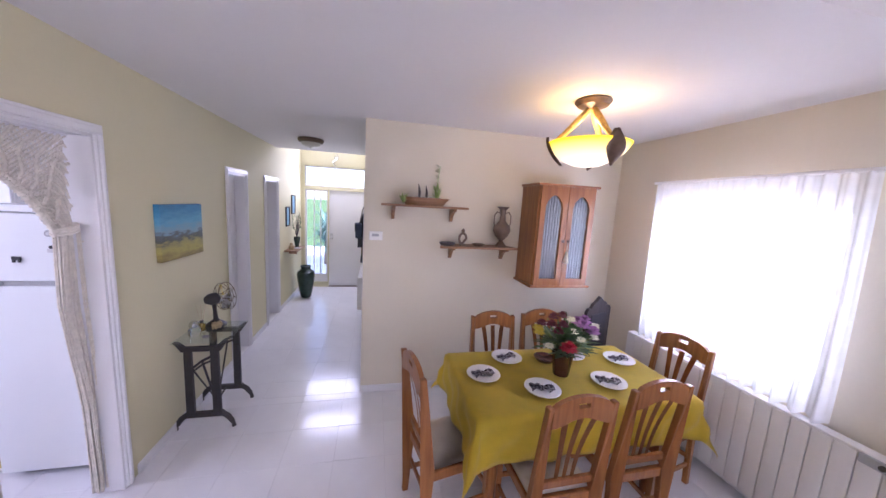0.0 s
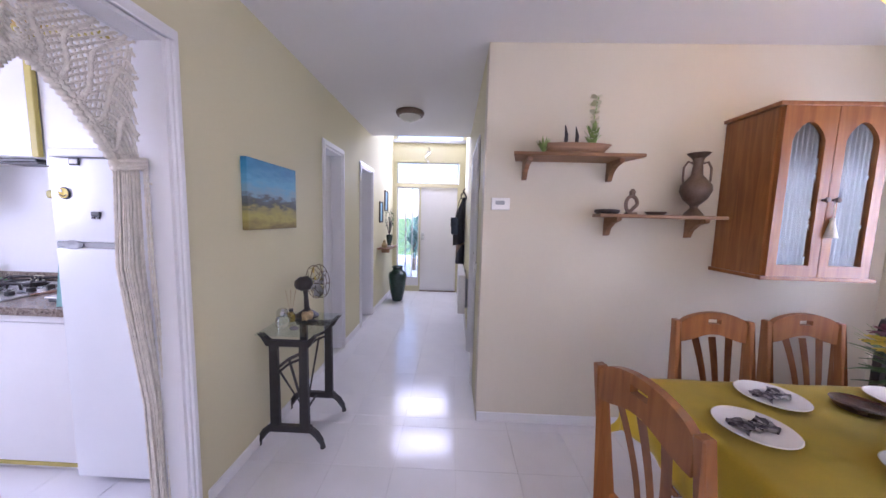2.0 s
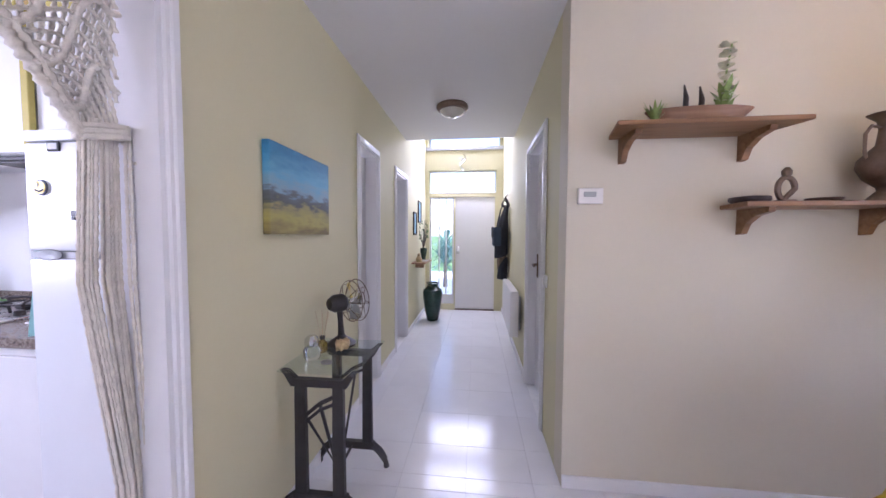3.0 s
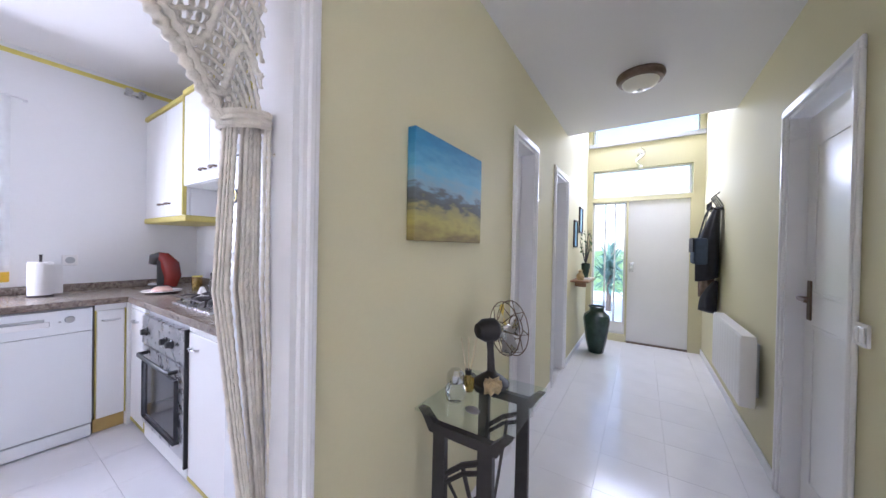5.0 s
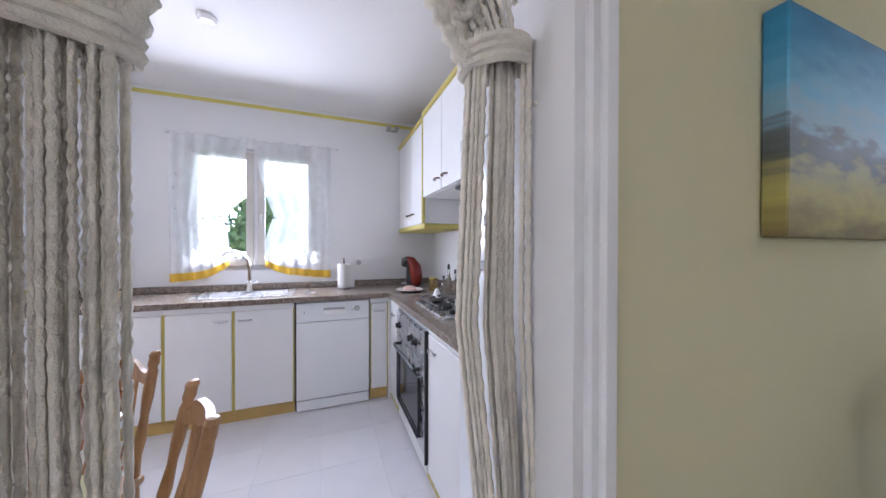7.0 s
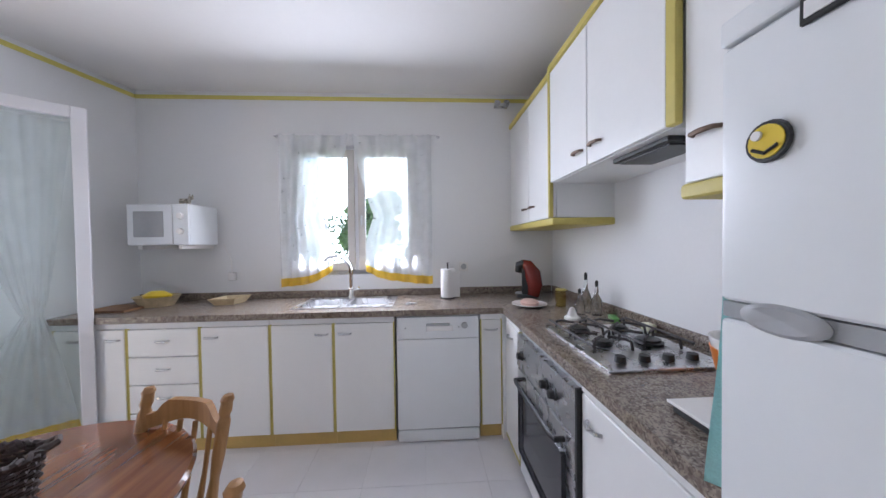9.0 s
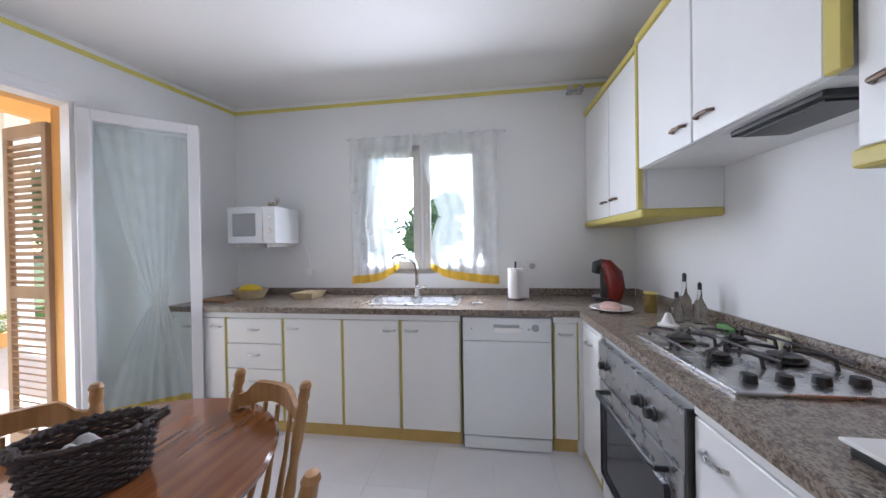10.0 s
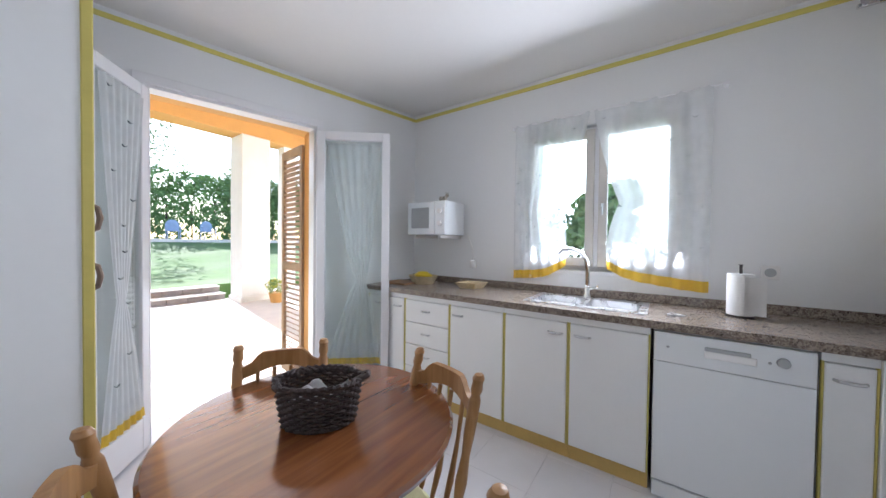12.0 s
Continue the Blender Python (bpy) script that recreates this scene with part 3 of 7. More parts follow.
t = tagged(part("figurine", turned([(0.0, 0), (0.04, 0), (0.045, 0.05), (0.02, 0.09), (0.025, 0.11), (0.0, 0.13)], 14, at=(0.09, 7.90, 0.942)), M["shell"], smooth=True), "small ochre ornament on the entrance shelf", "ornament")
t = tagged(part("book", solid(0.04, 8.02, 0.942, 0.19, 8.12, 0.957, bevel=0.002, seg=1, m=None), M["china"]), "thin white booklet lying on the entrance shelf", "book")
for y0, y1, z0, z1 in ((7.90, 8.12, 1.33, 1.66), (8.26, 8.50, 1.52, 1.86)):
    t = T("picture_frame", "small blue picture in a dark frame", "picture", (0.0, y0, z0), group="pictures at the entrance")
    for c in ((0, 0, 0.02, z1 - z0), (y1 - y0 - 0.02, 0, y1 - y0, z1 - z0), (0.02, 0, y1 - y0 - 0.02, 0.02), (0.02, z1 - z0 - 0.02, y1 - y0 - 0.02, z1 - z0)):
        part("frame", solid(0.0, c[0], c[1], 0.02, c[2], c[3], bevel=0.003, seg=1), M["dark_wood"], t)
    part("picture", solid(0.0, 0.02, 0.02, 0.008, y1 - y0 - 0.02, z1 - z0 - 0.02), material("blue_print", (0.20, 0.38, 0.52), 0.5, vary=0.5, scale=12), t)

# coats
t = T("coat_rack", "wrought iron wall hooks", "coat rack", (HALL_E, 8.02, 1.72))
bm = solid(-0.012, -0.14, 0.0, 0, 0.14, 0.03, bevel=0.003, seg=1)
for y in (-0.12, -0.04, 0.04, 0.12):
    tube(bm, [(0, y, 0.015), (-0.05, y, 0.0), (-0.09, y, 0.03), (-0.09, y, 0.08), (-0.06, y, 0.10)], 0.007, 6)
    tube(bm, [(0, y, 0.03), (-0.03, y, 0.09), (-0.06, y, 0.14), (-0.03, y, 0.17)], 0.006, 6)
part("hooks", bm, M["iron"], t, smooth=True)


def hanging(name, label, cat, y, z, w, d, h, mat, waves, seed):
    """A garment or bag that hangs from a hook, fuller towards its middle, with folds."""
    r = random.Random(seed)
    ph = [r.uniform(0, 6) for _ in range(4)]

    def f(u, v):
        a = 2 * math.pi * u
        full = 0.25 + 0.75 * math.sin(min(1.0, v * 1.4) * math.pi / 2)
        fold = 1 + 0.10 * math.sin(waves * a + ph[0] + 2 * v) + 0.05 * math.sin(2.3 * waves * a + ph[1])
        return (HALL_E - 0.012 - d * 0.5 * (1 + math.cos(a)) * full * fold, y + w * 0.5 * math.sin(a) * full * fold + 0.03 * math.sin(3 * v + ph[2]), z - h * v - 0.03 * math.sin(a + ph[3]) * v)
    bm = grid(bmesh.new(), f, 28, 14)
    bmesh.ops.remove_doubles(bm, verts=bm.verts, dist=0.002)
    bmesh.ops.holes_fill(bm, edges=bm.edges)
    return tagged(part(name, bm, mat, smooth=2), label, cat)


hanging("coat", "dark coat hanging from the wall hooks", "coat", 7.98, 1.75, 0.28, 0.17, 0.72, M["coat_dark"], 3, 1)
hanging("scarf", "brown scarf hanging from the wall hooks", "scarf", 8.14, 1.70, 0.16, 0.12, 0.85, M["coat_brown"], 3, 2)
t = T("shoulder_bag", "navy shoulder bag hanging on the coat hooks", "bag", (HALL_E - 0.17, 7.93, 1.18))
part("body", solid(-0.06, -0.16, 0, 0.05, 0.14, 0.26, bevel=0.03, seg=3), M["coat_blue"], t, smooth=True)
part("flap", solid(-0.07, -0.165, 0.12, -0.058, 0.145, 0.262, bevel=0.005), M["coat_dark"], t)
part("strap", rod([(0, -0.14, 0.24), (0.05, -0.05, 0.5), (0.09, 0.02, 0.6), (0.05, 0.06, 0.5), (0, 0.13, 0.24)], 0.012, 6, flat=0.4), M["coat_dark"], t)
hanging("small_bag", "small dark bag hanging low below the coats", "bag", 8.0, 1.02, 0.2, 0.14, 0.32, M["coat_dark"], 2, 5)


def panel_radiator(name, label, at, rz, length, height, depth, n):
    """A column radiator: fins side by side, a top grille and feet or brackets."""
    t = T(name, label, "radiator", at, rz)
    w = length / n
    proto = None
    for k in range(n):
        if proto is None:
            bm = solid(0.001, 0.0, 0.0, w - 0.001, depth, height, bevel=0.007, seg=2)
            proto = part("fin", bm, M["radiator"], t, smooth=True)
        else:
            o = new("fin", proto.data)
            o.parent = t
            o.location = (k * w, 0, 0)
    part("top_grille", solid(0, 0.004, height - 0.002, length, depth - 0.004, height + 0.012, bevel=0.004, seg=1), M["radiator"], t)
    for x in (0.1, length - 0.1):
        part("bracket", solid(x - 0.02, depth, 0.05, x + 0.02, depth + 0.03, height - 0.05), M["grey"], t)
    return t


panel_radiator("radiator", "white column radiator on the hallway wall", (HALL_E - 0.12, 7.48, 0.33), -90, 0.90, 0.44, 0.08, 11)
t = T("light_switch", "white double wall switch", "switch", (HALL_E, 5.60, 1.03))
part("plate", solid(-0.01, -0.04, -0.04, 0, 0.04, 0.04, bevel=0.003), M["china"], t)
part("rocker", solid(-0.014, -0.028, -0.028, -0.009, -0.002, 0.028, bevel=0.002, seg=1), M["china"], t)
part("rocker", solid(-0.014, 0.002, -0.028, -0.009, 0.028, 0.028, bevel=0.002, seg=1), M["china"], t)
t = T("ceiling_lamp", "flush dark bronze ceiling lamp with a glass dish", "lamp", (0.668, 6.48, CEIL))
part("canopy", turned([(0.0, 0.0), (0.145, 0.0), (0.15, -0.02), (0.135, -0.045), (0.115, -0.05)], 28), M["bronze"], t, smooth=True)
part("dish", turned([(0.115, -0.048), (0.10, -0.075), (0.06, -0.095), (0.02, -0.10), (0.015, -0.11), (0.0, -0.112)], 28), material("frosted_dish_glass", (0.6, 0.58, 0.5), 0.3, vary=0.05), t, smooth=True)

# ---- console by the doorway ----


def landscape(name):
    """A painted landscape: blue sky, hazy hills and yellow fields, with brush marks."""
    m = bpy.data.materials.new(name)
    m.use_nodes = True
    n, l = m.node_tree.nodes, m.node_tree.links
    b = n["Principled BSDF"]
    co, sp, w, ma = n.new("ShaderNodeTexCoord"), n.new("ShaderNodeSeparateXYZ"), n.new("ShaderNodeTexNoise"), n.new("ShaderNodeMath")
    l.new(co.outputs["Object"], sp.inputs[0])
    mp = n.new("ShaderNodeMapping")
    mp.inputs["Scale"].default_value = (1, 4, 14)
    l.new(co.outputs["Object"], mp.inputs["Vector"]), l.new(mp.outputs["Vector"], w.inputs["Vector"])
    w.inputs["Scale"].default_value, w.inputs["Detail"].default_value = 2.2, 6
    ma.operation = "MULTIPLY_ADD"
    l.new(w.outputs["Fac"], ma.inputs[0])
    ma.inputs[1].default_value = 0.16
    l.new(sp.outputs["Z"], ma.inputs[2])
    r = n.new("ShaderNodeValToRGB")
    e = r.color_ramp.elements
    cols = ((0.08, (0.20, 0.15, 0.05)), (0.15, (0.42, 0.36, 0.09)), (0.20, (0.30, 0.27, 0.10)), (0.225, (0.07, 0.08, 0.07)), (0.262, (0.10, 0.12, 0.13)), (0.285, (0.22, 0.36, 0.45)), (0.35, (0.12, 0.37, 0.55)), (0.43, (0.04, 0.24, 0.43)), (0.52, (0.02, 0.15, 0.32)))
    while len(e) < len(cols):
        e.new(0.9)
    for k, (p, c) in enumerate(cols):
        e[k].position, e[k].color = p, (*c, 1)
    l.new(ma.outputs[0], r.inputs["Fac"])
    l.new(r.outputs["Color"], b.inputs["Base Color"])
    b.inputs["Roughness"].default_value = 0.55
    return m


t = T("landscape_painting", "unframed canvas painting of blue sky over fields", "painting", (0.0, 4.757, 1.327))
part("canvas", solid(0.002, 0, 0, 0.038, 0.524, 0.40, bevel=0.003, seg=1), landscape("painted_landscape"), t)

t = T("console_table", "glass-topped console on black cast iron trestles", "table", (0.02, 4.80, 0))
part("tabletop", solid(0.0, 0.0, 0.712, 0.36, 0.44, 0.722, bevel=0.002, seg=1), glass("console_glass", (0.93, 0.97, 0.96)), t, "clear glass top")
for y in (0.04, 0.41):
    bm = bmesh.new()
    for x in (0.09, 0.27):
        outline(bm, [(x - 0.028, 0.13), (x + 0.028, 0.13), (x + 0.024, 0.64), (x - 0.024, 0.64)], y - 0.012, y + 0.012)
    outline(bm, [(0.0, 0.712), (0.02, 0.69), (0.05, 0.64), (0.31, 0.64), (0.34, 0.69), (0.36, 0.712), (0.33, 0.712), (0.29, 0.675), (0.07, 0.675), (0.03, 0.712)], y - 0.014, y + 0.014)
    outline(bm, [(0.05, 0.10), (0.31, 0.10), (0.31, 0.14), (0.05, 0.14)], y - 0.014, y + 0.014)
    for s, x in ((-1, 0.06), (1, 0.30)):
        tube(bm, [(x, y, 0.12), (x + s * 0.04, y, 0.085), (x + s * 0.075, y, 0.03), (x + s * 0.08, y, 0.0)], [0.018, 0.018, 0.014, 0.017], 8)
        tube(bm, [(x, y, 0.14), (x + s * 0.05, y, 0.10), (x + s * 0.08, y, 0.05)], 0.008, 6)
    part("trestle", bm, M["iron"], t)
    bm = rod([(0.11, y, 0.50), (0.18, y, 0.56), (0.26, y, 0.60)], 0.010, 6)
    tube(bm, [(0.11, y, 0.47), (0.18, y, 0.53), (0.26, y, 0.565)], 0.008, 6)
    part("cross_brace", bm, M["iron"], t)
bm = rod([(0.18, 0.04, 0.56), (0.18, 0.22, 0.10), (0.18, 0.41, 0.12)], 0.008, 6)
tube(bm, [(0.11, 0.04, 0.50), (0.2, 0.2, 0.12), (0.2, 0.41, 0.55)], 0.007, 6)
part("tie_rod", bm, M["iron"], t)

t = T("desk_fan", "vintage black desk fan with a wire cage", "fan", (0.17, 5.14, 0.722), rz=-35)
part("base", turned([(0.0, 0), (0.075, 0), (0.078, 0.012), (0.055, 0.03), (0.025, 0.05), (0.018, 0.06)], 20), M["iron"], t, smooth=True)
part("stem", rod([(0, 0, 0.05), (0, -0.005, 0.14), (0, -0.01, 0.20)], [0.018, 0.014, 0.016], 10), M["iron"], t, smooth=True)
part("motor", turned([(0.0, -0.055), (0.03, -0.05), (0.048, -0.02), (0.048, 0.03), (0.03, 0.05), (0.012, 0.055)], 18, m=pose(0, -0.02, 0.235, -90)), M["iron"], t, smooth=True)
bm = bmesh.new()
for r, y in ((0.115, 0.06), (0.118, 0.10), (0.05, 0.12)):
    tube(bm, [(r * math.cos(a * math.pi / 12), y, 0.235 + r * math.sin(a * math.pi / 12)) for a in range(24)], 0.0022, 5, closed=True)
for k in range(8):
    a = k * math.pi / 4
    c, s = math.cos(a), math.sin(a)
    tube(bm, [(0.04 * c, 0.03, 0.235 + 0.04 * s), (0.112 * c, 0.055, 0.235 + 0.112 * s), (0.118 * c, 0.10, 0.235 + 0.118 * s), (0.05 * c, 0.12, 0.235 + 0.05 * s)], 0.0022, 5)
part("cage", bm, M["bronze"], t)
for k in range(4):
    a = k * math.pi / 2 + 0.4
    bm = grid(bmesh.new(), lambda u, v: ((0.02 + 0.085 * v) * math.cos(a + (u - 0.5) * 0.9), 0.07 + 0.03 * (u - 0.5), 0.235 + (0.02 + 0.085 * v) * math.sin(a + (u - 0.5) * 0.9)), 4, 4, 0.002)
    part("blade", bm, M["smile_yellow"] if k == 1 else M["steel"], t, "pale metal blade")
part("hub", turned([(0.0, 0.03), (0.012, 0.028), (0.022, 0.0), (0.012, -0.02)], 14, m=pose(0, 0.07, 0.235, -90)), M["chrome"], t, smooth=True)

t = T("glass_jar", "small clear glass jar with a silver lid", "jar", (0.11, 4.94, 0.722))
part("jar", turned([(0.0, 0), (0.032, 0), (0.038, 0.01), (0.04, 0.045), (0.03, 0.065), (0.028, 0.07)], 18), M["mirror"], t, smooth=True)
part("lid", turned([(0.03, 0.068), (0.034, 0.075), (0.033, 0.10), (0.02, 0.115), (0.0, 0.118)], 18), M["chrome"], t, "shiny silver lid", smooth=True)
t = T("reed_diffuser", "amber reed diffuser bottle with thin sticks", "diffuser", (0.115, 5.035, 0.722))
part("bottle", turned([(0.0, 0), (0.022, 0), (0.024, 0.01), (0.024, 0.05), (0.012, 0.062), (0.012, 0.07)], 16), M["amber"], t, smooth=True)
part("cap", turned([(0.013, 0.066), (0.014, 0.085), (0.0, 0.086)], 12), M["black"], t)
for k in range(6):
    a = k * 1.05
    part("reed", rod([(0, 0, 0.03), (0.035 * math.cos(a), 0.035 * math.sin(a), 0.21)], 0.0014, 5), M["pale_wicker"], t)
bm = bmesh.new()
for k in range(9):
    a = k * 0.7
    lathe(bm, [(0.0, -0.03), (0.016, -0.01), (0.02, 0.01), (0.0, 0.035)], 7, m=pose(0.018 * math.cos(a), 0.018 * math.sin(a), 0.035 + 0.004 * (k % 3), 30 * math.cos(a), 40 * math.sin(a), k * 40))
tagged(part("seashell", bm, M["shell"], smooth=True), "rough ochre seashell on the glass console", "seashell").matrix_world = pose(0.22, 5.04, 0.722)
tagged(part("pebble", turned([(0.0, 0), (0.025, 0.003), (0.03, 0.01), (0.02, 0.018), (0.0, 0.02)], 12, sy=0.6), M["stone_grey"], smooth=True), "small grey pebble on the glass console", "pebble").matrix_world = pose(0.21, 4.89, 0.722)

# ---- macrame curtain ----
t = T("macrame_curtain", "cream macrame cord curtain tied back in a doorway", "curtain", (-0.105, 0, 0))
part("rod", rod([(0, 3.62, 2.075), (0, 4.33, 2.075)], 0.010, 8), M["white_gloss"], t)


def cord(bm, pts, r, n, seg=5, knots=26.0, ph=0.0):
    """A knotted cord along a few points: its thickness swells and shrinks."""
    pts = [Vector(p) for p in pts]
    out, rs = [], []
    for k in range(n + 1):
        s = k / n * (len(pts) - 1)
        i = min(int(s), len(pts) - 2)
        out.append(pts[i].lerp(pts[i + 1], s - i))
        rs.append(r * (1 + 0.30 * math.sin(knots * k / n * 6.283 + ph)))
    tube(bm, out, rs, seg)


def bez(a, b, c, v):
    return [(1 - v) ** 2 * a[k] + 2 * v * (1 - v) * b[k] + v * v * c[k] for k in range(2)]


rng = random.Random(11)
for side in (0, 1):
    if side:
        inner = lambda v: bez((3.985, 1.87), (4.10, 1.80), (4.228, 1.575), v)
        outer = lambda v: (3.985 + 0.34 * v / 0.6, 2.07) if v < 0.6 else (4.325 - 0.02 * (v - 0.6) / 0.4, 2.07 - 0.49 * (v - 0.6) / 0.4)
    else:
        inner = lambda v: bez((3.985, 1.87), (3.90, 1.80), (3.84, 1.52), v)
        outer = lambda v: (3.985 - 0.355 * v / 0.6, 2.07) if v < 0.6 else (3.63, 2.07 - 0.55 * (v - 0.6) / 0.4)

    def at(u, v, dx=0.0):
        a, b = inner(v), outer(v)
        return (dx, a[0] + (b[0] - a[0]) * u, a[1] + (b[1] - a[1]) * u)
    bm = bmesh.new()
    for k in range(-9, 20):
        for sg in (1, -1):
            pts = [at(u, v, 0.006 * sg) for u, v in ((j / 12, (k / 19) + sg * (j / 12 - 0.5) * 0.45) for j in range(13)) if 0 <= v <= 1]
            if len(pts) > 2:
                net = bmesh.new()
                cord(net, pts, 0.0052, 5 * len(pts), 5, 1.6 * len(pts), rng.uniform(0, 6))
                part("net_cord", net, M["cord"], t, smooth=2)
    for v in (0.12, 0.3, 0.48, 0.66, 0.84):
        cord(bm, [at(u / 8, min(1, v + 0.05 * math.sin(u)), 0.012) for u in range(9)], 0.008, 40, 6, 14)
    cord(bm, [at(0, v / 12, 0.004) for v in range(13)], 0.013, 60, 6, 18)
    cord(bm, [at(0.06, v / 12, 0.010) for v in range(13)], 0.010, 60, 6, 18)
    part("edge_cord", bm, M["cord"], t, "thick knotted edge cords", smooth=2)
    y0, y1, zk = (4.232, 4.322, 1.585) if side else (3.61, 3.84, 1.52)
    n = 36 if side else 62
    for k in range(n):
        u = (k + 0.5) / n
        y = y0 + (y1 - y0) * u
        lean = (0.02 if side else 0.0) + rng.uniform(-0.012, 0.012)
        x = rng.uniform(-0.028, 0.028)
        bm = bmesh.new()
        cord(bm, [(x, y, zk + 0.04), (x, y - (0.02 * (1 - u) if side else 0.0), 1.2), (x, (4.280 + 0.062 * u if side else y + 0.005) + lean * 0.25, 0.6), (x, (4.290 + 0.040 * u if side else y) + lean * 0.25, 0.03)], rng.uniform(0.0030, 0.0050), 120, 5, rng.uniform(44, 64), rng.uniform(0, 6))
        part("cord", bm, M["cord"], t, smooth=2)
    bm = bmesh.new()
    for dz in (0, 0.014, 0.028):
        w = (y1 - y0) / 2 + 0.008
        tube(bm, [(0.040 * math.sin(a * math.pi / 8), (y0 + y1) / 2 + w * math.cos(a * math.pi / 8), zk + 0.012 * math.cos(a * math.pi / 8) * (1 if side else -1) + dz) for a in range(16)], 0.0085, 6, closed=True)
    tube(bm, [(0, y1 if side else y0, zk), (0.03, (y1 + 0.03) if side else (y0 - 0.01), zk - 0.03), (0.03, 4.331 if side else 3.62, zk - 0.06)], 0.005, 6)
    part("tie", bm, M["cord"], t)

# ---- dining room ----
t = T("dining_table", "honey-stained wooden dining table under a cloth", "table", (2.03, 3.71, 0))
part("tabletop", solid(0.0, 0.0, 0.715, 1.39, 0.69, 0.742, bevel=0.005), M["honey"], t)
for x in (0.10, 1.23):
    for y in (0.08, 0.55):
        part("leg", turned([(0.03, 0), (0.035, 0.04), (0.028, 0.08), (0.036, 0.30), (0.03, 0.5), (0.042, 0.56), (0.042, 0.715)], 14, at=(x + 0.03, y + 0.03, 0)), M["honey"], t, smooth=True)
for c in ((0.10, 0.08, 1.29, 0.10), (0.10, 0.59, 1.29, 0.61)):
    part("apron", solid(c[0], c[1], 0.63, c[2], c[3], 0.715), M["honey"], t)


def tablecloth():
    """A cloth over the table, with hanging sides that fall in folds and points at the corners."""
    x0, x1, y0, y1, z, drop = -0.012, 1.402, -0.012, 0.702, 0.746, 0.26
    n, m = 90, 46

    def f(u, v):
        X, Y = x0 - drop + u * (x1 - x0 + 2 * drop), y0 - drop + v * (y1 - y0 + 2 * drop)
        cx, cy = min(max(X, x0), x1), min(max(Y, y0), y1)
        ox, oy = X - cx, Y - cy
        d = math.hypot(ox, oy)
        if d < 1e-6:
            return (cx, cy, z + 0.0015 * math.sin(9 * X) * math.sin(11 * Y))
        corner = min(abs(ox), abs(oy)) / d
        s = min(1.0, d / 0.03)
        wave = (0.013 * math.sin(17 * (X + Y)) + 0.008 * math.sin(31 * (X - Y))) * min(1, d / 0.12)
        out = 0.006 + 0.018 * s + 0.05 * d / drop * 0.5 + wave + 0.10 * corner * d / drop
        return (cx + ox / d * out, cy + oy / d * out, z - max(0.0, d - 0.012) * (1.0 + 0.02 * corner))
    return grid(bmesh.new(), f, n, m, 0.002)


tc = tagged(part("tablecloth", tablecloth(), M["cloth"], smooth=2), "yellow cloth draped over the dining table", "tablecloth")
tc.matrix_world = pose(2.03, 3.71, 0)


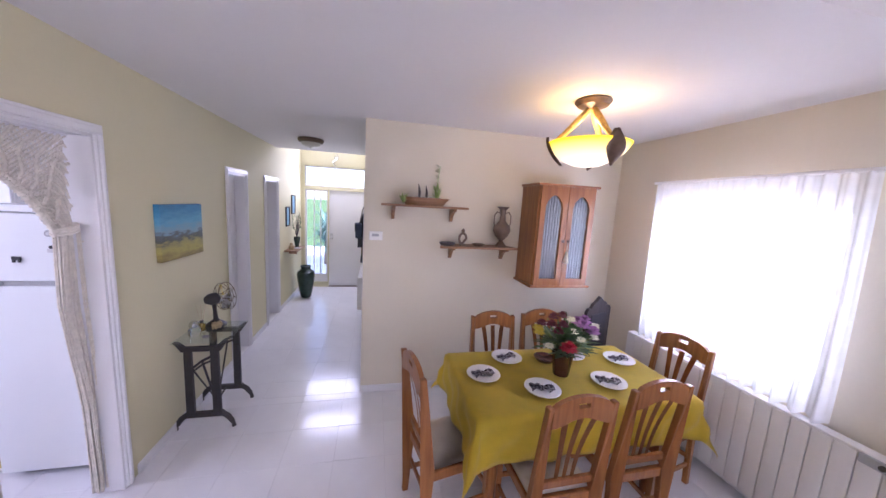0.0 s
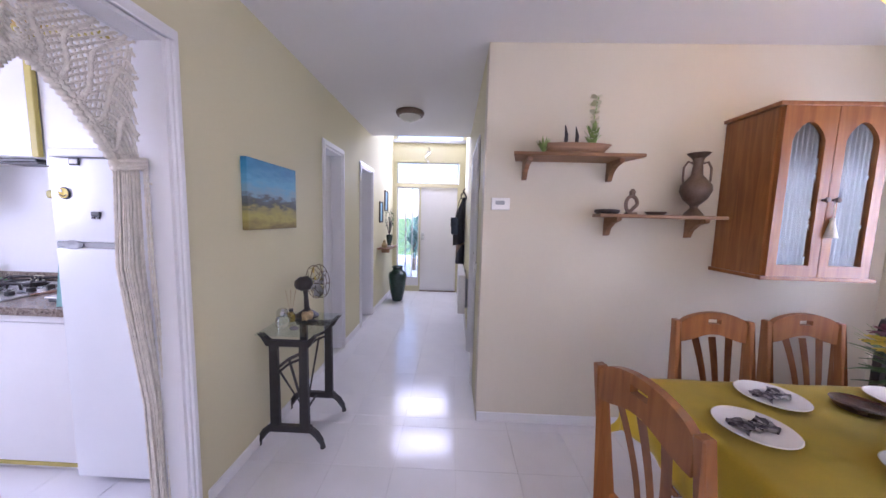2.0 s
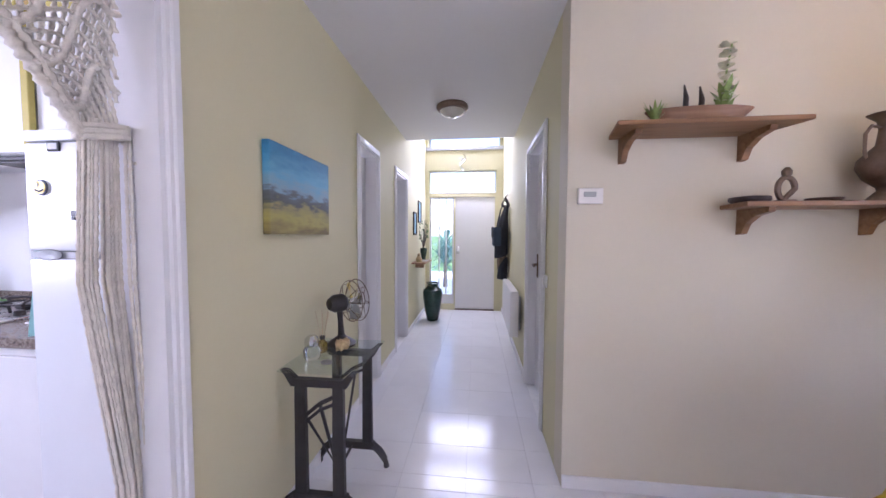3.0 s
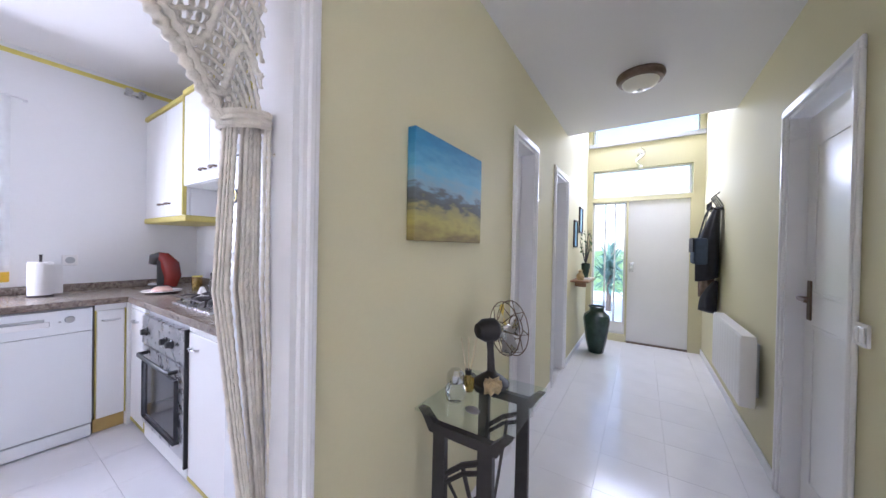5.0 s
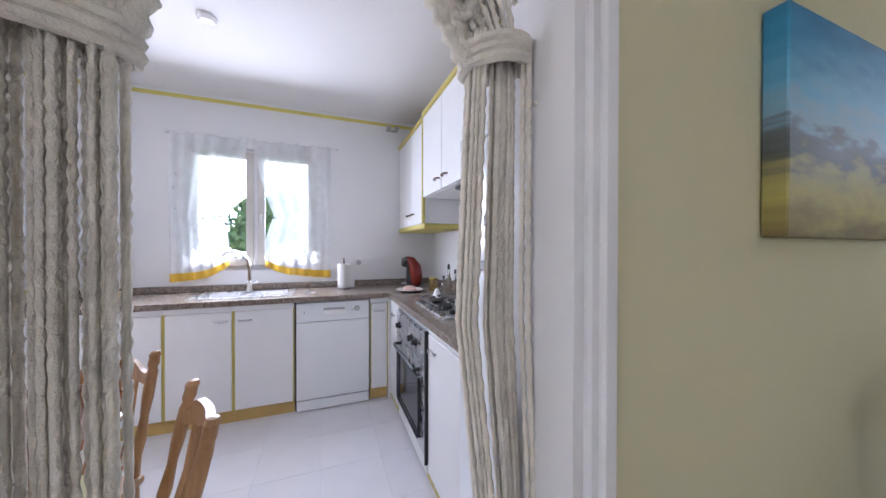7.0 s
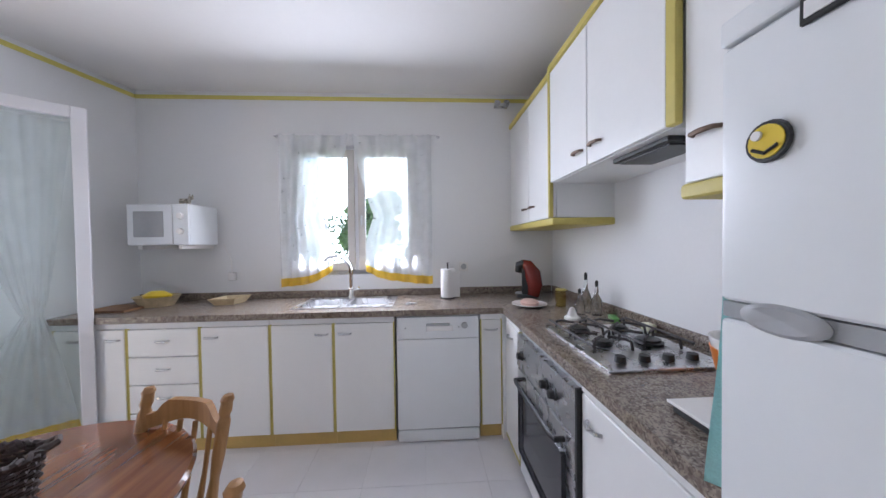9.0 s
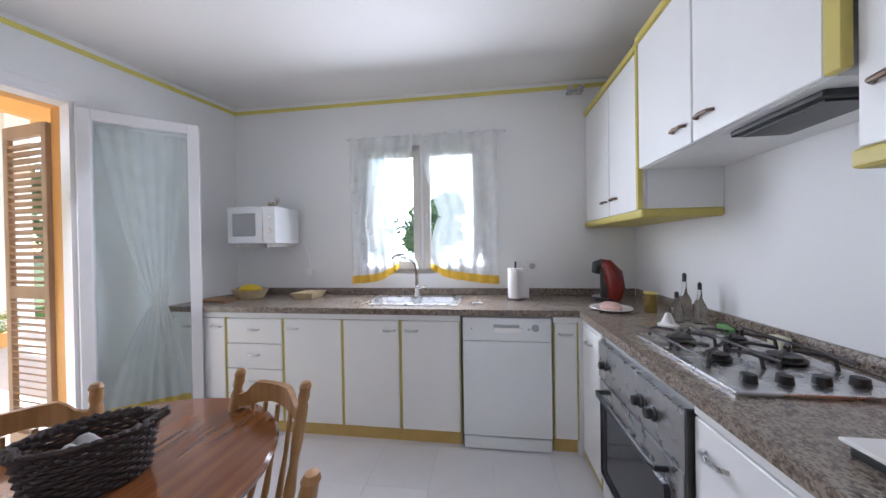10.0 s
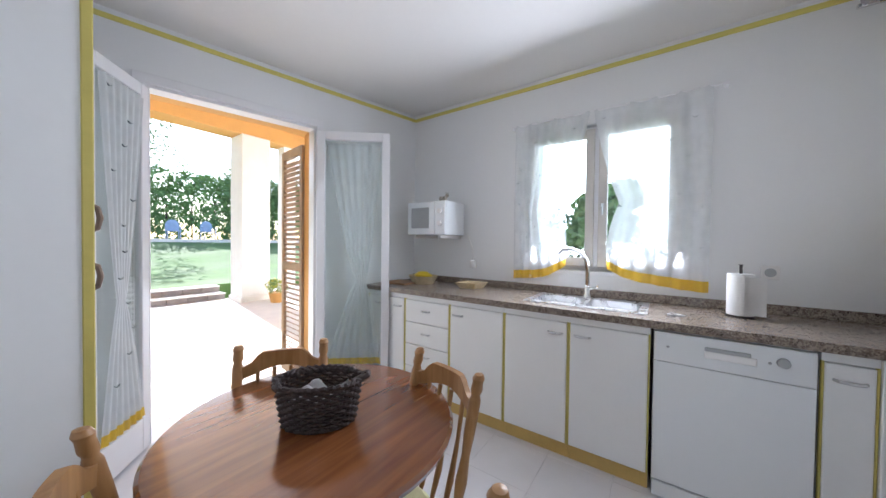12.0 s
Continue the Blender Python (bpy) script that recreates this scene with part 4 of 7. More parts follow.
def dining_chair():
    """A stained chair with a fanned slat back and a pierced top rail. Its back stands at y = 0, its seat towards +y."""
    t = T("dining_chair", "honey-stained wooden dining chair with a white cushion", "chair", group="chairs round the dining table")
    w, d, zs = 0.17, 0.36, 0.43
    for x in (-w, w):
        bm = outline(bmesh.new(), [(-0.016, 0), (0.016, 0), (0.017, zs), (0.014, 0.97), (-0.014, 0.97), (-0.017, zs)], -0.018, 0.018, pose(x, 0, 0))
        for v in bm.verts:
            v.co.y += -0.075 * max(0, (v.co.z - zs) / 0.55) ** 1.0 - (0.03 * (zs - v.co.z) / zs if v.co.z < zs else 0)
        bmesh.ops.bevel(bm, geom=bm.edges[:], offset=0.004, segments=1, affect="EDGES")
        part("back_post", bm, M["honey"], t)
        part("leg", outline(bmesh.new(), [(-0.015, 0), (0.015, 0), (0.02, zs - 0.02), (-0.02, zs - 0.02)], -0.018, 0.018, pose(x, d, 0)), M["honey"], t)
    bm = bmesh.new()
    # rail in four pieces round the grip hole
    zt = lambda x: 0.955 + 0.055 * max(0, 1 - (x / (w - 0.012)) ** 2) ** 0.7
    zl = lambda x: 0.885 + 0.02 * math.cos(x / (w - 0.012) * 3.1)
    xs = [-(w - 0.012) + 2 * (w - 0.012) * k / 12 for k in range(13)]
    left = [x for x in xs if x < -0.03] + [-0.03]
    right = [0.03] + [x for x in xs if x > 0.03]
    for part_x in (left, right):
        outline(bm, [(x, zl(x)) for x in part_x] + [(x, zt(x)) for x in reversed(part_x)], -0.013, 0.013, pose(0, -0.072, 0))
    mid = [-0.03, -0.015, 0.0, 0.015, 0.03]
    outline(bm, [(x, 0.978) for x in mid] + [(x, zt(x)) for x in reversed(mid)], -0.013, 0.013, pose(0, -0.072, 0))
    outline(bm, [(x, zl(x)) for x in mid] + [(x, 0.955) for x in reversed(mid)], -0.013, 0.013, pose(0, -0.072, 0))
    part("top_rail", bm, M["honey"], t, "arched rail with a grip hole")
    for k in (-1, 0, 1):
        bm = grid(bmesh.new(), lambda u, v: (k * (0.045 + 0.035 * v ** 2) + (u - 0.5) * (0.022 + 0.014 * v), -0.068 * v + 0.01 * math.sin(v * 3.14), 0.50 + 0.39 * v), 1, 8, 0.012)
        part("slat", bm, M["honey"], t)
    part("lower_rail", solid(-w, -0.016, 0.48, w, 0.008, 0.52, bevel=0.003, seg=1), M["honey"], t)
    part("seat_frame", solid(-w - 0.018, -0.015, zs - 0.06, w + 0.018, d + 0.018, zs, bevel=0.006, seg=1), M["honey"], t)
    bm = grid(bmesh.new(), lambda u, v: ((u - 0.5) * 2 * (w + 0.012), 0.0 + v * (d + 0.01), zs + 0.012 + 0.032 * (max(0, 1 - (2 * u - 1) ** 6) * max(0, 1 - (2 * v - 1) ** 6)) ** 0.5), 12, 12, 0.0)
    bmesh.ops.solidify(bm, geom=bm.faces[:], thickness=0.012)
    part("cushion", bm, M["cushion"], t, "off-white padded cushion", smooth=2)
    for c in ((-w, -0.008, w, 0.008), (-w, d - 0.008, w, d + 0.008)):
        part("stretcher", solid(c[0], c[1], 0.2, c[2], c[3], 0.23, bevel=0.003, seg=1), M["honey"], t)
    for x in (-w, w):
        part("stretcher", solid(x - 0.008, 0.0, 0.14, x + 0.008, d, 0.17, bevel=0.003, seg=1), M["honey"], t)
    return t


c0 = dining_chair()
c0.matrix_world = pose(2.41, 3.515, 0, 0, 0, 1)
for x, y, rz in ((2.925, 3.58, 1), (1.75, 3.91, -79), (2.41, 4.50, 180), (2.86, 4.53, 180), (3.57, 3.98, 101)):
    copy_thing(c0, pose(x, y, 0, 0, 0, rz))

# dark carved chair in the corner
t = T("carved_chair", "black carved wooden armchair in the room's corner", "chair", (3.56, 4.76, 0), 200)
pts = [(-0.19, 0.45), (0.19, 0.45), (0.19, 0.93), (0.17, 0.96), (0.13, 0.96), (0.10, 1.0), (0.05, 1.02), (0.0, 1.06), (-0.05, 1.02), (-0.10, 1.0), (-0.13, 0.96), (-0.17, 0.96), (-0.19, 0.93)]
part("backrest", outline(bmesh.new(), pts, -0.03, 0.0), M["dark_wood"], t)
part("back_panel", solid(-0.13, 0.0, 0.52, 0.13, 0.008, 0.9, bevel=0.004), material("dark_leather", (0.02, 0.018, 0.025), 0.5, vary=0.3, scale=20, bump=0.3), t)
part("seat", solid(-0.2, -0.02, 0.41, 0.2, 0.36, 0.46, bevel=0.01), M["dark_wood"], t)
for x in (-0.17, 0.17):
    for y in (0.0, 0.33):
        part("leg", solid(x - 0.018, y - 0.018, 0, x + 0.018, y + 0.018, 0.42, bevel=0.004, seg=1), M["dark_wood"], t)


def plate_set(x, y, rz):
    """A plate with a folded patterned napkin."""
    t = T("dinner_plate", "white plate with a dark patterned napkin", "plate", (x, y, 0.748), rz, "places laid on the table")
    part("plate", turned([(0.0, 0.004), (0.06, 0.004), (0.07, 0.008), (0.108, 0.018), (0.11, 0.020), (0.107, 0.022), (0.068, 0.013), (0.0, 0.010)], 32), M["china"], t, smooth=True)
    bm = grid(bmesh.new(), lambda u, v: ((u - 0.5) * 0.15, (v - 0.5) * 0.07 + 0.012 * math.sin(u * 7), 0.014 + 0.012 * abs(math.sin(u * 9 + v * 4))), 14, 6, 0.003)
    part("napkin", bm, M["pattern"], t, "folded dark napkin", smooth=2)
    return t


for x, y, r in ((2.17, 4.085, 15), (2.48, 3.885, -8), (2.42, 4.285, 25), (2.97, 3.91, -12), (3.28, 4.172, 10), (2.93, 4.28, 30)):
    plate_set(x, y, r)
t = tagged(part("serving_dish", turned([(0.0, 0), (0.06, 0), (0.075, 0.02), (0.078, 0.024), (0.06, 0.016), (0.0, 0.012)], 24), M["brown_glass"], smooth=True), "dark oval dish on the yellow tablecloth", "dish")
t.matrix_world = pose(2.70, 4.24, 0.748)

# flowers
t = T("flower_vase", "brown pot with a mixed bunch of flowers", "flowers", (2.71, 4.05, 0.748))
part("pot", turned([(0.0, 0), (0.05, 0), (0.052, 0.01), (0.07, 0.15), (0.072, 0.155), (0.066, 0.152), (0.05, 0.03)], 24), M["brown_glass"], t, smooth=True)
rng = random.Random(21)


def blade(bm, base, tip, w, droop):
    """A pointed leaf that bends over."""
    base, tip = Vector(base), Vector(tip)
    side = (tip - base).cross(Vector((0, 0, 1)))
    side = side.normalized() * w if side.length > 1e-5 else Vector((w, 0, 0))
    rows = []
    for k in range(6):
        v = k / 5
        p = base.lerp(tip, v) + Vector((0, 0, -droop * v * v))
        s = side * (math.sin(math.pi * (0.12 + 0.88 * v)) if k < 5 else 0.02)
        rows.append([bm.verts.new(p - s), bm.verts.new(p + Vector((0, 0, -0.1 * w))), bm.verts.new(p + s)])
    for a, b in zip(rows, rows[1:]):
        bm.faces.new((a[0], a[1], b[1], b[0])), bm.faces.new((a[1], a[2], b[2], b[1]))


bm = bmesh.new()
for k in range(150):
    a, e = rng.uniform(0, 6.283), rng.uniform(0.15, 1.25)
    r = rng.uniform(0.10, 0.20)
    o = Vector((0.045 * math.cos(a), 0.045 * math.sin(a), 0.14 + rng.uniform(0, 0.12)))
    blade(bm, o, o + Vector((r * math.cos(e) * math.cos(a), r * math.cos(e) * math.sin(a), r * math.sin(e))), rng.uniform(0.010, 0.022), rng.uniform(0, 0.05))
part("leaves", bm, M["leaf"], t, smooth=2)
bm = bmesh.new()
for k in range(40):
    a = rng.uniform(0, 6.283)
    blade(bm, (0.05 * math.cos(a), 0.05 * math.sin(a), 0.2), (0.2 * math.cos(a), 0.2 * math.sin(a), 0.26 + rng.uniform(0, 0.1)), 0.008, 0.03)
part("pale_leaves", bm, M["leaf_light"], t, smooth=2)


def bloom(c, r, petals, layers, mat, label):
    bm = bmesh.new()
    for L in range(layers):
        for k in range(petals):
            a = 6.283 * (k + 0.5 * L) / petals
            e = 0.15 + 0.5 * L
            blade(bm, Vector(c) + Vector((0, 0, 0.006 * L)), Vector(c) + Vector((r * math.cos(a) * math.cos(e), r * math.sin(a) * math.cos(e), r * math.sin(e))), r * 0.28, 0.008)
    part("flower", bm, mat, t, label, smooth=2)


bloom((-0.07, -0.15, 0.25), 0.062, 11, 3, M["red"], "red flower")
for x, y, z in ((-0.12, -0.02, 0.36), (-0.08, 0.03, 0.39), (-0.05, -0.04, 0.36), (-0.15, 0.05, 0.34), (-0.10, -0.07, 0.33), (-0.02, 0.02, 0.40)):
    bloom((x, y, z), 0.042, 9, 3, M["maroon"], "maroon flower")
for x, y, z in ((0.10, -0.04, 0.35), (0.15, 0.02, 0.36), (0.12, 0.05, 0.34), (0.17, -0.05, 0.31)):
    bloom((x, y, z), 0.052, 12, 3, M["pink"], "mauve flower")
for x, y, z in ((-0.19, 0.0, 0.30), (-0.17, 0.05, 0.31)):
    bloom((x, y, z), 0.042, 11, 2, M["yellow"], "yellow flower")
for x, y, z in ((0.20, -0.03, 0.26), (0.24, 0.02, 0.32), (0.03, 0.0, 0.38), (-0.16, -0.08, 0.24), (0.0, -0.08, 0.33), (0.05, -0.10, 0.28)):
    bloom((x, y, z), 0.038, 8, 2, M["cream"], "cream flower")

# wall shelves


def wall_shelf(x0, x1, z, bx):
    t = T("wall_shelf", "brown wooden wall shelf on two curved brackets", "shelf", (0, NORTH, z), group="shelves on the dining room wall")
    bm = bmesh.new()
    pts = [(x0, -0.22), (x0 + 0.05, 0.0), (x1 - 0.05, 0.0), (x1, -0.22)]
    a, b = [bm.verts.new((x, y, -0.02)) for x, y in pts], [bm.verts.new((x, y, 0.0)) for x, y in pts]
    bm.faces.new(a), bm.faces.new(b[::-1])
    for k in range(4):
        bm.faces.new((a[k], b[k], b[(k + 1) % 4], a[(k + 1) % 4]))
    bmesh.ops.recalc_face_normals(bm, faces=bm.faces)
    bmesh.ops.bevel(bm, geom=bm.edges[:], offset=0.003, segments=1, affect="EDGES")
    part("board", bm, M["shelf_wood"], t)
    for x in bx:
        prof = [(0, -0.02), (-0.17, -0.02), (-0.165, -0.04), (-0.10, -0.055), (-0.05, -0.09), (-0.03, -0.135), (0, -0.14)]
        bm = bmesh.new()
        outline(bm, prof, -0.014, 0.014, pose(x, 0, 0, 0, 0, 90))
        part("bracket", bm, M["shelf_wood"], t)


wall_shelf(1.50, 2.26, 1.822, (1.61, 2.15))
wall_shelf(2.02, 2.76, 1.474, (2.16, 2.68))
t = T("orchid_planter", "boat-shaped wooden planter with orchids and cacti", "plant", (1.88, NORTH - 0.12, 1.822))
part("tray", turned([(0.0, 0), (0.17, 0), (0.19, 0.03), (0.225, 0.065), (0.213, 0.065), (0.18, 0.04), (0.0, 0.03)], 24, sy=0.28), M["shelf_wood"], t)
bm = bmesh.new()
for k in range(5):
    lathe(bm, [(0.0, 0), (0.03, 0.0), (0.035, 0.03), (0.02, 0.05), (0, 0.055)], 9, at=(-0.14 + 0.065 * k, 0.01 * (k % 2), 0.02))
part("stones", bm, M["stone_grey"], t)
bm = bmesh.new()
for x, h in ((-0.055, 0.15), (0.01, 0.14)):
    tube(bm, [(x, 0, 0.03), (x + 0.004, 0, 0.03 + h * 0.6), (x - 0.006, 0, 0.03 + h)], [0.012, 0.011, 0.003], 7)
part("cactus", bm, M["dark_wood"], t, "slender dark dried cactus", smooth=True)
bm = rod([(0.10, 0, 0.03), (0.105, 0, 0.2), (0.12, -0.01, 0.34)], 0.004, 6)
for k in range(16):
    a = k * 2.4
    blade(bm, (0.105, 0, 0.04 + 0.005 * k), (0.105 + 0.05 * math.cos(a), 0.05 * math.sin(a), 0.09 + 0.008 * k), 0.013, 0.01)
part("stem", bm, M["leaf_light"], t, smooth=2)
bm = bmesh.new()
for k in range(70):
    a, z = rng.uniform(0, 6.283), rng.uniform(0.08, 0.35)
    blade(bm, (0.11, 0, z), (0.11 + 0.035 * math.cos(a), 0.035 * math.sin(a), z + 0.015), 0.011, 0.01)
part("blossom", bm, M["cream"], t, "cream orchid blossom", smooth=2)
bm = bmesh.new()
for k in range(30):
    a = rng.uniform(0, 6.283)
    blade(bm, (-0.19, -0.02, 0.01), (-0.19 + 0.05 * math.cos(a), -0.02 + 0.03 * math.sin(a), 0.02 + rng.uniform(0.03, 0.1)), 0.008, 0.01)
part("sprig", bm, M["leaf_light"], t, smooth=2)
t = T("amphora", "bronze two-handled amphora on a wall shelf", "vase", (2.625, NORTH - 0.12, 1.474))
part("body", turned([(0.0, 0), (0.055, 0), (0.05, 0.012), (0.02, 0.05), (0.022, 0.062), (0.06, 0.10), (0.082, 0.15), (0.078, 0.185), (0.05, 0.22), (0.03, 0.245), (0.024, 0.31), (0.03, 0.345), (0.06, 0.375), (0.05, 0.373), (0.02, 0.345)], 26), M["bronze"], t, smooth=True)
for s in (-1, 1):
    part("handle", rod([(s * 0.025, 0, 0.315), (s * 0.06, 0, 0.325), (s * 0.082, 0, 0.29), (s * 0.082, 0, 0.22), (s * 0.072, 0, 0.18)], 0.006, 8), M["bronze"], t, smooth=True)
bm = rod([(0.034 * math.cos(a * 0.2618), 0, 0.062 + 0.05 * math.sin(a * 0.2618)) for a in range(18)], 0.011, 8, closed=True)
box(bm, -0.03, -0.02, 0, 0.03, 0.02, 0.014, bevel=0.003)
lathe(bm, [(0.0, 0.115), (0.016, 0.12), (0.018, 0.14), (0.008, 0.155), (0.0, 0.157)], 10)
tagged(part("ring_sculpture", bm, M["bronze"], smooth=True), "small bronze ring-shaped sculpture on a shelf", "sculpture").matrix_world = pose(2.25, NORTH - 0.12, 1.474)
tagged(part("dark_saucer", turned([(0, 0), (0.06, 0), (0.072, 0.012), (0.07, 0.026), (0.04, 0.03), (0, 0.03)], 22), M["dark_wood"], smooth=True), "dark round box on a wall shelf", "box").matrix_world = pose(2.105, NORTH - 0.12, 1.474)
tagged(part("brass_bowl", turned([(0, 0), (0.04, 0), (0.055, 0.012), (0.058, 0.02), (0.05, 0.018), (0, 0.008)], 22), M["bronze"], smooth=True), "shallow bronze bowl on a wall shelf", "bowl").matrix_world = pose(2.40, NORTH - 0.12, 1.474)
t = T("thermostat", "white wall thermostat with a small display", "thermostat", (1.405, NORTH, 1.485))
part("case", solid(0, -0.025, 0, 0.12, 0, 0.08, bevel=0.006), M["china"], t)
part("display", solid(0.025, -0.028, 0.035, 0.085, -0.024, 0.06, bevel=0.002, seg=1), M["grey"], t)

# hanging display cabinet
t = T("wall_cabinet", "honey pine wall cabinet with arched glass doors", "cabinet", (2.865, NORTH, 1.13))
W, D, H = 0.575, 0.32, 0.945
bm = solid(0, -D, 0.02, 0.02, 0, H - 0.02)
box(bm, W - 0.02, -D, 0.02, W, 0, H - 0.02)
box(bm, 0.02, -0.012, 0.02, W - 0.02, 0, H - 0.02)
part("body", bm, M["honey"], t)
for z0 in (0.0, H - 0.02):
    part("cornice", solid(-0.02, -D - 0.03, z0, W + 0.02, 0, z0 + 0.022, bevel=0.005), M["honey"], t)
for z in (0.31, 0.58):
    part("shelf", solid(0.02, -D + 0.04, z, W - 0.02, -0.012, z + 0.012), M["honey"], t)
    bm = bmesh.new()
    for k in range(18):
        x = 0.03 + (W - 0.06) * (k + 0.5) / 18
        outline(bm, [(x - 0.015, z), (x + 0.015, z), (x + 0.015, z - 0.012), (x, z - 0.035), (x - 0.015, z - 0.012)], -D + 0.030, -D + 0.033)
    part("lace_edging", bm, M["paper"], t, "white scalloped lace edging")
rngc = random.Random(8)
for z in (0.022, 0.322, 0.592):
    for k in range(6):
        x = 0.08 + 0.083 * k + rngc.uniform(-0.02, 0.02)
        h = rngc.uniform(0.06, 0.13)
        tg = tagged(part("glassware", turned([(0, 0), (0.025, 0), (0.012, 0.01), (0.012, h * 0.4), (0.03, h * 0.6), (0.032, h), (0.028, h * 0.98), (0.01, h * 0.5)], 14), M["mirror"] if k % 2 else M["china"], smooth=True), "small glass or cup in the wall cabinet", "glass", "glassware in the wall cabinet")
        tg.matrix_world = pose(2.865 + x, NORTH - 0.14, 1.13 + z)
for k in (0, 1):
    x0 = 0.015 + k * (W / 2 - 0.013)
    wd = W / 2 - 0.018
    d = part("door", bmesh.new(), M["honey"], t)
    bm = bmesh.new()
    n = 12
    xa, xb = 0.05, wd - 0.05
    arch = []
    for j in range(n + 1):
        u = j / n
        arch.append((xa + (xb - xa) * u, 0.745 + 0.10 * math.sin(math.pi * u) ** 0.6 * (0.8 + 0.2 * math.sin(math.pi * u))))
    outline(bm, [(0, 0.02), (xa, 0.02), (xa, 0.925), (0, 0.925)], -0.022, 0)
    outline(bm, [(xb, 0.02), (wd, 0.02), (wd, 0.925), (xb, 0.925)], -0.022, 0)
    outline(bm, [(xa, 0.02), (xb, 0.02), (xb, 0.085), (xa, 0.085)], -0.022, 0)
    for (ax, az), (bx, bz) in zip(arch, arch[1:]):
        outline(bm, [(ax, az), (bx, bz), (bx, 0.925), (ax, 0.925)], -0.022, 0)
    bm.to_mesh(d.data)
    bm.free()
    d.location = (x0, -D, 0)
    p = part("pane", solid(xa, -0.010, 0.085, xb, -0.007, 0.855), M["glass"], d)
    p.visible_shadow = False
    bm = grid(bmesh.new(), lambda u, v: (xa + (xb - xa) * u, 0.004 + 0.005 * math.sin(u * 40), 0.085 + 0.765 * v), 40, 4)
    part("lace", bm, M["lavender"], d, "pale lace behind the glass", smooth=2)
    part("knob", turned([(0.006, 0), (0.006, 0.012), (0.014, 0.02), (0.012, 0.03), (0, 0.033)], 12, m=pose(wd - 0.025 if k == 0 else 0.025, -0.022, 0.44, 90)), M["bronze"], d, smooth=True)
t = T("tassel", "beige tassel hanging from the cabinet knob", "tassel", (3.178, NORTH - D - 0.035, 1.37))
part("cord", rod([(0, 0.0, 0.20), (0.002, 0, 0.1)], 0.003, 5), M["cord"], t)
part("skirt", turned([(0.0, 0.11), (0.012, 0.10), (0.01, 0.085), (0.028, 0.0), (0.0, 0.0)], 14), M["cord"], t, smooth=True)

# dining window, curtain and radiator
t = structure(thing("window_dining", (EAST + 0.10, 3.48, 0.90)), "white framed double window behind a sheer curtain", "window")
for y0, y1, z0, z1 in ((0, 0.05, 0, 1.06), (1.07, 1.12, 0, 1.06), (0.05, 1.07, 0, 0.05), (0.05, 1.07, 1.01, 1.06), (0.53, 0.59, 0.05, 1.01)):
    part("window_frame", solid(0, y0, z0, 0.05, y1, z1, bevel=0.004, seg=1), M["white_gloss"], t)
for y0, y1 in ((0.05, 0.53), (0.59, 1.07)):
    p = part("pane", solid(0.02, y0, 0.05, 0.026, y1, 1.01), M["glass"], t)
    p.visible_shadow = False


def drape(y0, y1, z0, z1, x, folds, amp, seed, narrow=0.0):
    r = random.Random(seed)
    ph = [r.uniform(0, 6) for _ in range(3)]

    def f(u, v):
        c = (u - 0.5) * (1 - narrow * v)
        uu = 0.5 + c
        a = amp * (0.35 + 0.65 * v)
        return (x + a * math.sin(folds * 6.283 * u + ph[0]) + 0.4 * a * math.sin(folds * 2.37 * 6.283 * u + ph[1]), y0 + (y1 - y0) * uu + 0.01 * math.sin(12 * u + 3 * v + ph[2]), z1 - (z1 - z0) * v + 0.012 * math.sin(folds * 6.283 * u + ph[0]) * v)
    return grid(bmesh.new(), f, int(folds * 12), 24)


t = T("sheer_curtain", "long white sheer curtain over the dining window", "curtain", (0, 0, 0))
part("rod", rod([(3.79, 3.30, 2.12), (3.79, 4.58, 2.12)], 0.011, 8), M["white_gloss"], t)
part("panel", drape(3.33, 4.55, 0.80, 2.12, 3.79, 15, 0.020, 3), M["sheer"], t, smooth=2)
panel_radiator("radiator", "long white column radiator below the dining window", (EAST - 0.12, 4.68, 0.10), -90, 1.72, 0.64, 0.08, 20)
t = T("radiator_control", "grey control box on the radiator's end", "control", (EAST - 0.135, 3.10, 0.70))
part("case", solid(0, 0, 0, 0.015, 0.11, 0.05, bevel=0.004, seg=1), M["grey"], t)
part("dial", turned([(0.014, 0), (0.012, 0.01), (0, 0.011)], 12, m=pose(0, 0.03, 0.025, 0, -90)), M["black"], t)

# pendant lamp over the table
t = T("pendant_lamp", "bronze leaf pendant lamp with a yellow glass bowl", "lamp", (2.775, 4.13, CEIL))
part("canopy", turned([(0.0, 0.0), (0.105, 0.0), (0.11, -0.012), (0.09, -0.035), (0.04, -0.045), (0.02, -0.05)], 24), M["bronze"], t, smooth=True)
m = bpy.data.materials.new("glowing_yellow_glass")
m.use_nodes = True
n_, l_ = m.node_tree.nodes, m.node_tree.links
b_ = n_["Principled BSDF"]
co_, sx_, rp_ = n_.new("ShaderNodeTexCoord"), n_.new("ShaderNodeSeparateXYZ"), n_.new("ShaderNodeValToRGB")
l_.new(co_.outputs["Object"], sx_.inputs[0])
mr_ = n_.new("ShaderNodeMapRange")
mr_.inputs["From Min"].default_value, mr_.inputs["From Max"].default_value = -0.385, -0.27
l_.new(sx_.outputs["Z"], mr_.inputs["Value"])
l_.new(mr_.outputs["Result"], rp_.inputs["Fac"])
rp_.color_ramp.elements[0].color, rp_.color_ramp.elements[1].color = (1.0, 0.90, 0.52, 1), (0.95, 0.66, 0.0, 1)
l_.new(rp_.outputs["Color"], b_.inputs["Base Color"]), l_.new(rp_.outputs["Color"], b_.inputs["Emission Color"])
